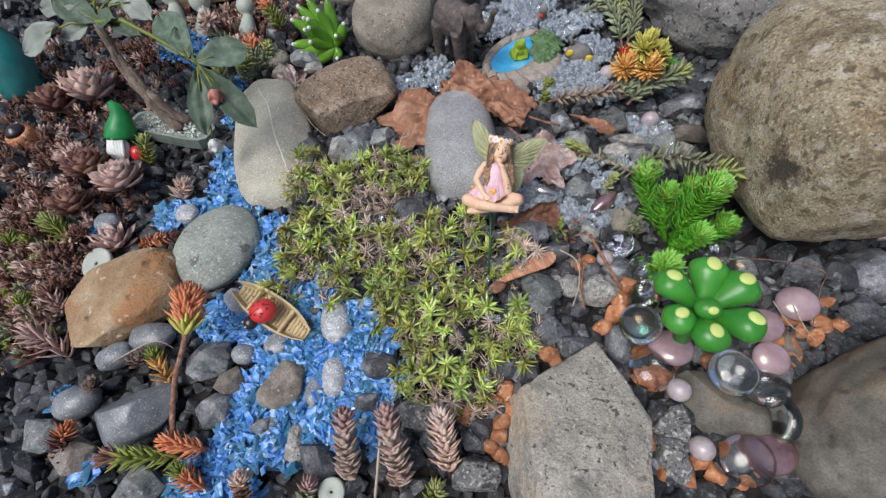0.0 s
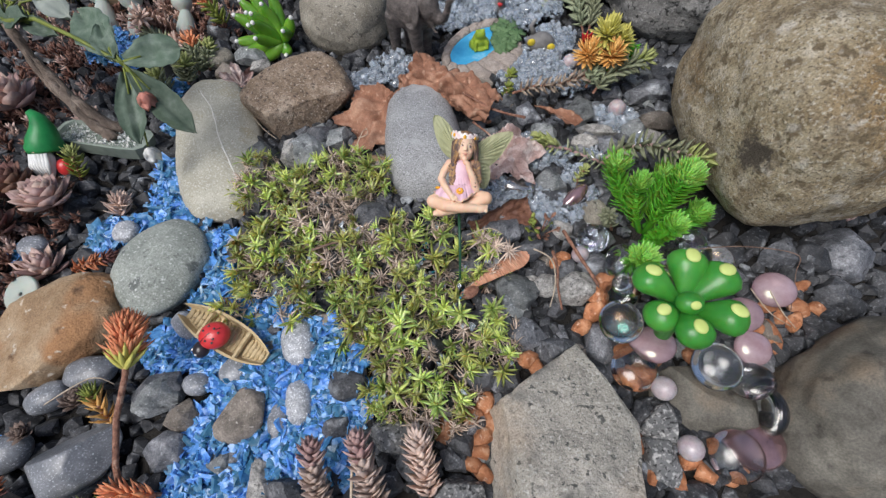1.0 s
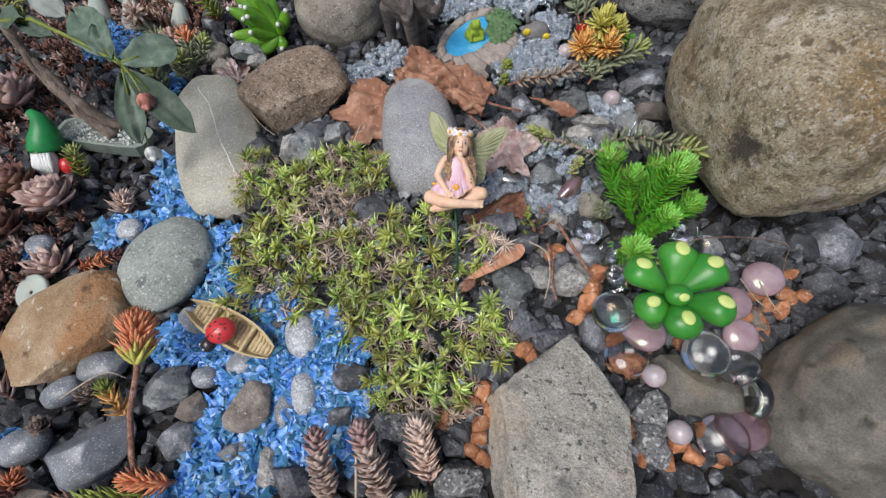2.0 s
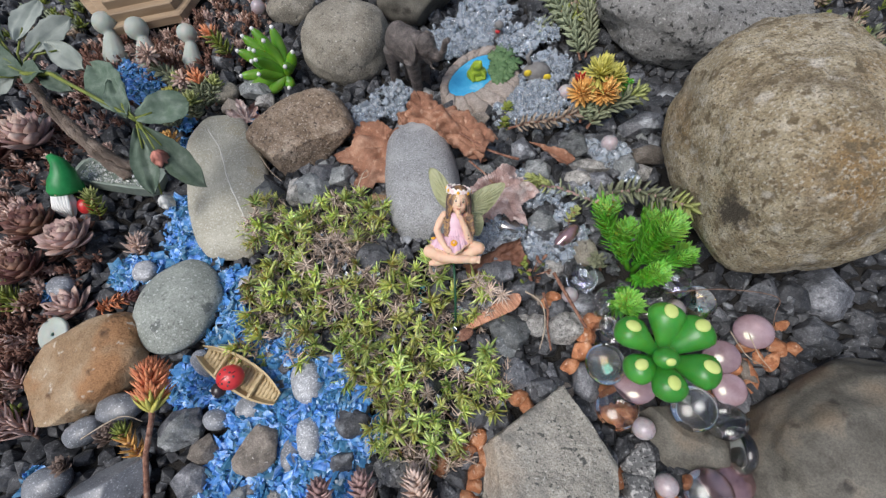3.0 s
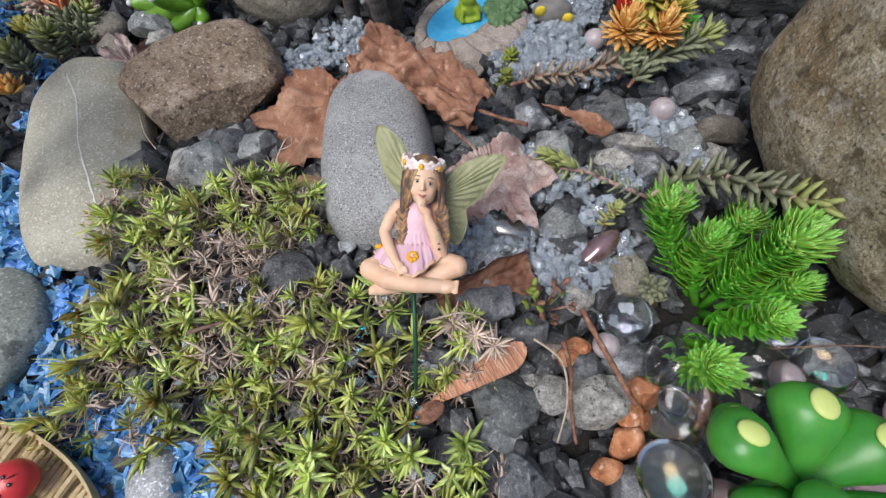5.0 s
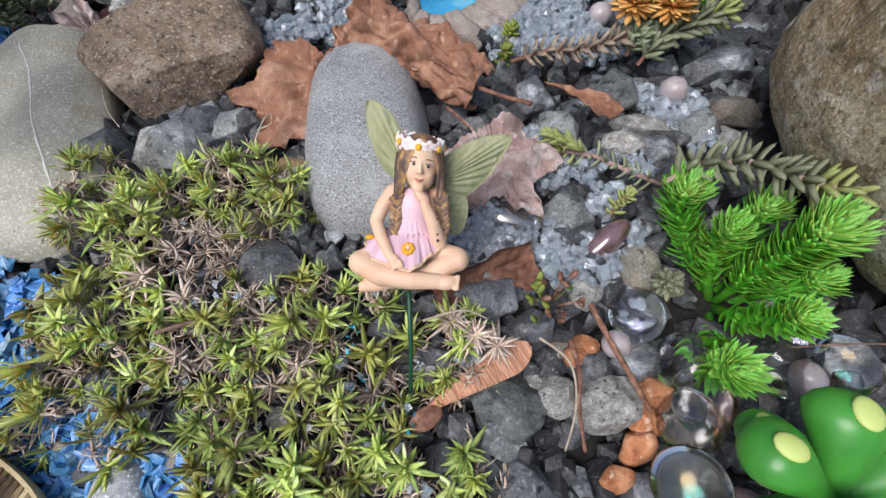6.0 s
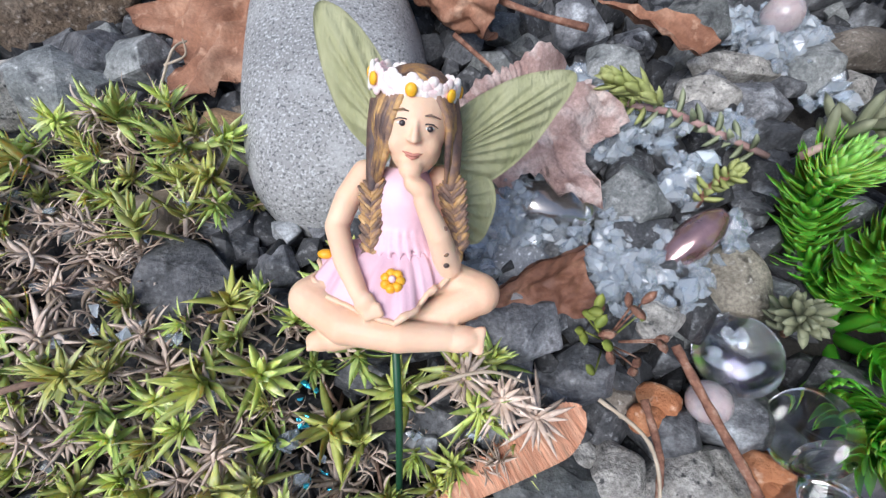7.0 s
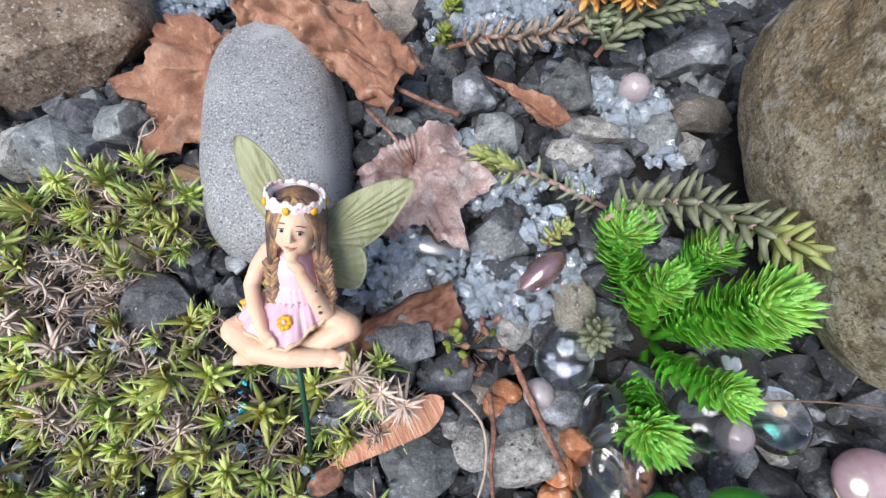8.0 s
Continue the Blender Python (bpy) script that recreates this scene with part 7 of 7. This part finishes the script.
strand("dry_grass", [(-168.7, 112.6, 0), (-152.0, 90.1, 10), (-138.0, 75.6, 16)], 0.4, M_straw, "thin dry grass blade", "dry grass")
strand("dry_grass", [(-84, 58, 2), (-78, 70, 10), (-73, 80, 15), (-70, 84, 14)], 0.5, M_straw, "thin dry wisp standing in the moss", "dry grass")
strand("dry_grass", [(-76, 76, 13), (-69, 78, 15), (-70, 83, 16)], 0.4, M_straw, "thin dry wisp standing in the moss", "dry grass")
strand("dry_grass", [(2.6, -16.3, 26), (16.6, -13.0, 28), (25.8, -15.3, 24)], 0.5, M_straw, "pale dry stem beside the fairy", "dry grass")
strand("dry_grass", [(-63.0, -178.2, 10), (-62.3, -137.7, 22)], 0.8, M_straw, "straight pale dry stalk", "dry grass", 0.9)
strand("dry_grass", [(-260.0, -112.5, 0), (-226.9, -97.8, 10), (-213.2, -100.6, 6)], 0.5, M_straw, "thin dry grass blade", "dry grass")
strand("twig", [(-360.0, -89.9, -4), (-337.8, -76.3, 0), (-335.3, -47.1, -2), (-353.6, -15.6, -6)], 1.6, M_redtwig, "red-brown trailing sedum stem")
strand("twig", [(-100, -18, 14), (-82, -14, 17), (-68, -13, 14)], 1.0, M_twig, "brown twig lying in the moss")

# small weed with green and red leaves, and dry tufts, near the glass gems
weed = thing("weed", 54.1, -5.0, 2, "small seedling with green and reddish leaves", "weed")
rnd = random.Random(3)
for i in range(18):
    g = Geo()
    a = i * 2.4
    b = V((rnd.uniform(-9, 10), rnd.uniform(-9, 10), rnd.uniform(3, 9)))
    g.leaf(b, (math.cos(a), math.sin(a), 0.35), (0, 0, 1), rnd.uniform(3.6, 5.2), rnd.uniform(2.2, 3.2), 0.3, 0.2, (0.4, 0.85, 1.0, 0.8))
    g.tube([(b.x * 0.3, b.y * 0.3, 0), (b.x * 0.7, b.y * 0.7, b.z * 0.6), b], [0.3, 0.28, 0.22], 5)
    part("leaf", g, M_sedum_green if i % 2 else M_redtwig, weed, "" if i % 2 else "reddish leaf")
tuft = thing("dry_tuft", 22.0, -19.5, 12, "dry straw-coloured sedum tuft", "dry plant")
for k, (dx, dy) in enumerate(((0, 0), (-9, 5), (8, -4))):
    g = Geo()
    g.tube([(dx, dy, -12), (dx, dy, 4)], [0.7, 0.5], 6)
    for i in range(24 - 6 * (k > 0)):
        a = i * 2.39996 + k
        up = 0.1 + 0.05 * i
        g.leaf((dx, dy, 3), (math.cos(a), math.sin(a), up), (0, 0, 1), rnd.uniform(6, 11), rnd.uniform(1.1, 1.7), 0.15, rnd.uniform(-1.1, 0.6), (0.6, 0.8, 1.0, 0.9, 0.7, 0.4), 0, 0.3)
    part("leaves", g, M_husk, tuft)


# ---------------------------------------------------------------- glass gems, balls
def gem_geo(r, h, seed=0):
    g = Geo()
    g.ball((0, 0, 0), (r, r * (1 + 0.06 * math.sin(seed)), h), 32, 18)
    return g


GEM = {m.name: gem_geo(12, 6.4, i).mesh("glass_gem", m) for i, m in enumerate((M_glass, M_lilac, M_mauve, M_chrome, M_glass_lustre, M_spark))}
for x, y, z, m, rx, ry, s, lab in [
    (90.0, -8.5, 1, M_spark, -18, 8, 1.0, "clear flat glass gem"),
    (100.8, -27.9, 7, M_glass, -62, 40, 0.95, "clear flat glass gem standing on edge"),
    (106.1, -42.4, 9, M_glass, -60, 30, 1.05, "clear flat glass gem standing on edge"),
    (100.4, -50.1, 6, M_glass, -40, 20, 1.0, "clear flat glass gem"),
    (94.0, -70.8, 11, M_glass_lustre, -24, 6, 1.12, "clear iridescent glass gem"),
    (99.2, -97.6, 4, M_glass, -6, 4, 1.12, "clear glass gem on orange gravel"),
    (143.1, -98.6, 12, M_glass, -8, -4, 1.15, "clear bluish glass gem on a grey stone"),
    (162.6, -106.5, 8, M_glass, -20, 30, 1.0, "clear dark glass gem"),
    (165.5, -122.8, 8, M_glass, -70, 60, 1.1, "clear glass gem standing on edge"),
    (143.6, -145.3, 6, M_glass, -14, -8, 1.15, "large clear glass gem"),
    (165.0, -29.8, 6, M_glass_lustre, -14, 10, 1.0, "clear golden lustre glass gem"),
    (140.0, -30.2, 4, M_glass, -14, 10, 1.0, "clear flat glass gem"),
    (169.7, -67.4, 8, M_lilac, -14, -10, 0.9, "pink iridescent glass gem"),
    (170.8, -87.6, 6, M_lilac, 0, -8, 0.85, "pink glass gem"),
    (196.0, -51.1, 6, M_lilac, -10, 0, 0.98, "lilac glass gem with a swirl"),
    (112.8, -83.7, 5, M_lilac, -10, 20, 1.05, "pink lustre glass gem under the rubber succulent"),
    (157.6, -138.7, 2, M_mauve, -6, 20, 1.2, "mauve glass gem"),
    (154.0, -15.0, 2, M_spark, -20, 10, 1.0, "silvery glass gem under the plastic plant"),
]:
    ob = part("glass_gem", GEM[m.name], None, None, "", at(x, y, z, rx, ry, 13 * s * 7, s))
    tagged(ob, lab if len(lab.split()) > 3 else lab + " among the stones", "glass gem", "glass gems")
    if m is M_spark:
        # added lumps imitate the broken sky reflections; the gem itself is plain clear glass
        base = Geo()
        for k in range(6):
            w = k * 1.9
            base.ball((4.6 * math.cos(w), 4.2 * math.sin(w), -3.2 + 0.3 * math.sin(k * 2.1)), (2.6 + math.sin(k), 1.6, 0.8), 10, 8, turn=Euler((0.3 * math.sin(k), 0.3 * math.cos(k * 2), k)).to_matrix())
        part("lustre_base", base, M_glint, ob, "added bright lumps for sky reflections in the glass")

tagged(part("glass_gem", stone_geo((13, 5.6, 6.0), 71, level=4, lump=0.07, fine=0.0), M_mauve, None, "", at(82.5, 24.5, 2, 12, -14, 40)), "long mauve lustre glass pebble", "glass gem", "glass gems")
tagged(part("glass_gem", stone_geo((13.5, 7, 5.2), 73, level=4, lump=0.06, fine=0.0, square=0.3), M_chrome, None, "", at(42.5, 36.1, 1, -8, 6, -6)), "flat silver lustre pebble under the maple leaf", "glass gem", "glass gems")
BALL = gem_geo(6.8, 6.8).mesh("glass_ball", M_pearl)
for x, y, z, s in [(112.1, -109.6, 8, 1.0), (119.3, -140.9, 8, 1.0), (128.7, 108.3, 1, 1.0), (79.4, -21.1, 2, 0.85), (148.3, -34.9, 6, 1.0), (102.4, 172.5, -8, 1.0), (-204.6, 309.2, -8, 1.1)]:
    tagged(part("glass_ball", BALL, None, None, "", at(x, y, z, 0, 0, 0, s)), "pale pinkish pearl ball", "ball", "pearl balls")

# ---------------------------------------------------------------- loose orange gravel
ORANGE = [stone_geo((8.0, 5.8, 5.0), 700 + i, level=3, cuts=7, lump=0.10, fine=0.02, square=0.3).mesh("orange_stone", M_orange) for i in range(6)]
rnd = random.Random(21)
for x, y in [(85.6, -46.2), (90.5, -50.6), (68.4, -21.1), (93.5, -38.5), (43.0, -94.3), (38.0, -89.3), (1.7, -122.0), (10.1, -114.9), (-14.9, -129.5), (6.9, -132.8),
             (0.6, -146.9), (7.1, -150.8), (13.5, -124.5), (5.4, -140.6), (74.3, -69.8), (83.6, -59.1), (98.3, -100.9), (103.5, -98.9), (65.5, -25.9), (84.6, -155.1), (88.1, -161.6),
             (82.0, -163.5), (92.5, -151.7), (215.4, -61.2), (208.0, -69.5), (224.3, -63.3), (204.9, -53.3), (190.5, -73.4), (190.7, -83.7), (121.0, -146.8), (137.7, -138.5), (154.4, -148.6),
             (86.1, -48.4), (98.0, -39.7), (97.7, -86.7), (115.5, -91.0), (138.8, -89.6), (164.3, -91.6), (192.8, -58.1), (178.7, -73.4), (155.3, -88.7), (199.2, -65.8), (221.7, -46.1), (98.4, -156.8), (88.3, -143.5), (93.8, -137.2), (113.4, -155.7), (142.4, -156.2), (128.3, -154.6)]:
    z = max(gh(x, y), -8) + 4.5
    ob = part("orange_stone", rnd.choice(ORANGE), None, None, "", at(x, y, z, rnd.uniform(0, 40), rnd.uniform(0, 40), rnd.uniform(0, 360), rnd.uniform(0.75, 1.15)))
    tagged(ob, "orange-brown tumbled gravel stone", "stone", "orange gravel")


# ---------------------------------------------------------------- glass chips
def chips(name, discs, n, size, flat, mat, label, seed, lift=2.0, layers=4.0):
    rnd = random.Random(seed)
    g = Geo()
    weights = [r * r for _, _, r in discs]
    for _ in range(n):
        a, b, r = rnd.choices(discs, weights)[0]
        w, q = rnd.uniform(0, 2 * math.pi), r * math.sqrt(rnd.random()) * (1.0 if rnd.random() < 0.93 else 1.25)
        x, y = a + q * math.cos(w), b + q * math.sin(w)
        if covered(x, y, -1):
            continue
        s = size * rnd.uniform(0.45, 1.0) * (1.5 if rnd.random() < 0.2 else 1.0)
        m = Euler((rnd.gauss(0, 0.6), rnd.gauss(0, 0.6), rnd.uniform(0, 6.28))).to_matrix()
        k = rnd.choice((3, 4, 4, 5)) if flat < 0.5 else rnd.choice((4, 5, 6))
        if flat > 0.5:
            r3 = V((s * rnd.uniform(0.75, 1.25), s * rnd.uniform(0.7, 1.1), s * flat * rnd.uniform(0.8, 1.3)))
            o = V((rnd.uniform(-9, 9), rnd.uniform(-9, 9), 0))
            c = V((x, y, max(gh(x, y), -20) + lift + rnd.uniform(0, layers)))
            g.faces([c + m @ V([a * b for a, b in zip(p * (1 + 0.9 * noise.noise(p * 2.1 + o)), r3)]) for p in ICO[1][0]], ICO[1][1], smooth=False)
            continue
        ring = [(math.cos(2 * math.pi * (i + rnd.uniform(-0.3, 0.3)) / k) * rnd.uniform(0.6, 1.2), math.sin(2 * math.pi * (i + rnd.uniform(-0.3, 0.3)) / k) * rnd.uniform(0.5, 1.0)) for i in range(k)]
        z = max(gh(x, y), -20) + lift + rnd.uniform(0, layers)
        q = rnd.uniform(0.5, 0.95)
        top = [V((x, y, z)) + m @ V((u * s * q + rnd.uniform(-0.2, 0.2) * s, v * s * q + rnd.uniform(-0.2, 0.2) * s, flat * s * rnd.uniform(0.4, 1.5))) for u, v in ring]
        bot = [V((x, y, z)) + m @ V((u * s * 1.12, v * s * 1.12, -flat * s * rnd.uniform(0.6, 1.0))) for u, v in ring]
        g.faces(top + bot, [list(range(k)), list(range(k, 2 * k))[::-1]] + [[i, k + i, k + (i + 1) % k, (i + 1) % k] for i in range(k)], smooth=False)
    tagged(part(name, g, mat), label, "glass chips", kind="stuff")


STREAM_HEAD = [(-222.0, 29.8, 13), (-203.2, 13.2, 12), (-176.0, 1.8, 10), (-173.6, -21.5, 11), (-177.3, -46.3, 10), (-181.7, -72.9, 14), (-199.6, -79.3, 12), (-159.7, -87.6, 16), (-139.3, -59.5, 16), (-125.7, -52.1, 14), (-130.0, -88.5, 16), (-109.9, -82.0, 14), (-93.0, -75.2, 14), (-76.7, -89.9, 12), (-96.9, -99.2, 16), (-116.5, -105.4, 16), (-137.2, -105.1, 14), (-151.2, -120.7, 14), (-157.3, -138.5, 16), (-137.2, -135.9, 16), (-118.8, -130.2, 14), (-96.3, -127.5, 14), (-70.8, -115.8, 13), (-60.9, -110.0, 9), (-94.7, -115.3, 14), (-124.0, -152.9, 16)]
STREAM_RUN = [(-149.7, -155.5, 16), (-102.4, -150.3, 14), (-74.3, -145.0, 12), (-164.9, -158.1, 12), (-264.3, 11.5, 15), (-248.4, 15.8, 12), (-221.3, 57.2, 10), (-265.9, 9.8, 12), (-323.4, -1.6, 8), (-177.8, -179.0, 18), (-150.6, -184.2, 14), (-255.6, -177.2, 8), (-289.5, -135.5, 7), (-167.6, -26.5, 9), (-159.8, -43.8, 10), (-153.6, -60.3, 10), (-165.9, -60.2, 8), (-194.9, -67.1, 9), (-174.6, -79.2, 9), (-186.4, -84.2, 8), (-256.7, 165.2, 9), (-248.4, 119.0, 7), (-234.8, 69.1, 10), (-225.3, 52.6, 12), (-233.3, 43.0, 12), (-209.2, 34.3, 8)]
BLUE = STREAM_HEAD + STREAM_RUN
chips("blue_glass_chips", BLUE, 10000, 5.3, 0.15, M_blue, "bright blue glass chips laid as a little stream", 41, 4.5, 5.0)
chips("blue_glass_chips", [(-335.0, 222.7, 22), (-309.4, 213.9, 20), (-248.3, 141.6, 6), (-192.2, 164.4, 5), (-250.7, 158.5, 6)], 640, 4.0, 0.18, M_blue, "bright blue glass chips among the plants at the back", 42, 4.5, 5.0)
ICE_BACK = [(-59.7, 173.3, 18), (-78.5, 160.0, 14), (-92.1, 149.8, 8), (-45.3, 187.3, 14), (12.2, 248.8, 30), (-14.9, 243.4, 16), (70.1, 184.7, 22), (62.8, 158.1, 18), (92.1, 206.5, 20), (77.8, 166.5, 20), (65.0, 242.5, 20), (92.1, 251.6, 16), (35.2, 281.8, 26), (51.3, 74.5, 14), (59.2, 63.3, 12), (54.7, 25.8, 12), (64.3, 18.8, 12)]
ICE_FRONT = [(74.7, 14.3, 12), (64.3, 9.3, 9), (18.8, 22.4, 12), (30.4, 30.2, 10), (76.8, 63.6, 9), (83.5, 44.2, 8), (92.0, 26.3, 8), (117.1, 107.8, 10), (132.5, 104.7, 10), (139.7, 75.5, 6), (103.7, 63.0, 7), (46.6, 151.4, 14), (98.7, 150.9, 14), (125.8, 96.6, 10), (35.5, 36.1, 10), (26.5, 15.3, 8), (132.2, 155.4, 8)]
ICE = ICE_BACK + ICE_FRONT
chips("clear_glass_chips", ICE, 4300, 3.0, 0.75, M_ice, "pale icy glass chips scattered over dark gravel", 43, 7.5, 5.5)
chips("turquoise_foil_flakes", [(-25.3, -17.9, 3.0), (-39.8, -31.4, 3.0), (-20.7, -37.9, 3.5), (-23.9, -22.0, 4), (-1.9, -50.8, 3)], 18, 1.3, 0.12, M_flake, "turquoise foil flakes caught in the moss", 44, 15.0, 5.0)
chips("white_chips", [(a, b, r * 0.8) for a, b, r in MOSS], 120, 2.3, 0.4, M_ice, "small pale glass chips caught in the moss", 45, 11.0, 7.0)


# ---------------------------------------------------------------- gravel bed
def build_gravel():
    rnd = random.Random(99)
    kinds = [hull_geo((11.5 * rnd.uniform(0.85, 1.2), 9 * rnd.uniform(0.8, 1.2), 7.5 * rnd.uniform(0.8, 1.15)), 900 + i, rnd.choice((12, 14, 16)), 0.08) for i in range(18)]
    meshes = [(k.mesh("gravel_stone", M_gravel), "dark blue-grey angular gravel stone") for k in kinds] + [(k.mesh("gravel_stone", M_gravel_mid), "mid-grey angular gravel stone among darker ones") for k in kinds[::2]]
    meshes += [(k.mesh("gravel_stone", M_gravel_pale), "rough pale grey gravel stone among darker ones") for k in kinds[1::6]] + [(k.mesh("gravel_stone", M_gravel_brown), "brown-grey angular gravel stone among darker ones") for k in kinds[3::5]]
    low = [hull_geo((10.0, 8, 7), 950 + i, 11, 0.07, 0.0) for i in range(10)]
    spots, tries = [], 0
    wet = [(a, b, r * 0.75) for a, b, r in BLUE]
    while len(spots) < 300 and tries < 60000:
        tries += 1
        x, y = rnd.uniform(-150, 190), rnd.uniform(-150, 200)
        if covered(x, y, 1) or in_discs(x, y, wet) or (in_discs(x, y, MOSS) and rnd.random() < 0.9):
            continue
        if all((x - u) ** 2 + (y - v) ** 2 > 11.0 ** 2 for u, v in spots):
            spots.append((x, y))
    for x, y in spots:
        m = at(x, y, max(gh(x, y), -22) + rnd.uniform(2.0, 5.0), rnd.uniform(-35, 35), rnd.uniform(-35, 35), rnd.uniform(0, 360), rnd.uniform(0.55, 1.15))
        me, lab = rnd.choice(meshes)
        tagged(part("gravel_stone", me, None, None, "", m), lab, "stone", "gravel")
    # the rest of the bed, joined, its colour darkened as shade between stones
    verts, faces = [], []
    n = 0
    step = 9.5
    for j in range(-24, 50):
        for i in range(-66, 50):
            x, y = i * step + rnd.uniform(-4, 4), j * step + rnd.uniform(-4, 4)
            if covered(x, y, -6) or in_discs(x, y, [(a, b, r * 0.8) for a, b, r in BLUE]) and rnd.random() < 0.93:
                continue
            if rnd.random() < ((x + 70) / 600) ** 8 + ((y - 100) / 400) ** 8:
                continue
            g = rnd.choice(low)
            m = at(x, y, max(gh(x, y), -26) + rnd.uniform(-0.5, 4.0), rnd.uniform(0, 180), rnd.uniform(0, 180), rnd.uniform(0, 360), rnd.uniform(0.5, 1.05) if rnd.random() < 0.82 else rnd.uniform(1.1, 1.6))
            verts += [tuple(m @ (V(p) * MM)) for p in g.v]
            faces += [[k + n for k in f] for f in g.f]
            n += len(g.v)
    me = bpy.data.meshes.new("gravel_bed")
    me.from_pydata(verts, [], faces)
    me.materials.append(M_gravel_shaded)
    tagged(part("gravel_bed", me, None), "bed of dark blue-grey angular gravel, darkened further as gap shade", "gravel", kind="stuff")


build_gravel()
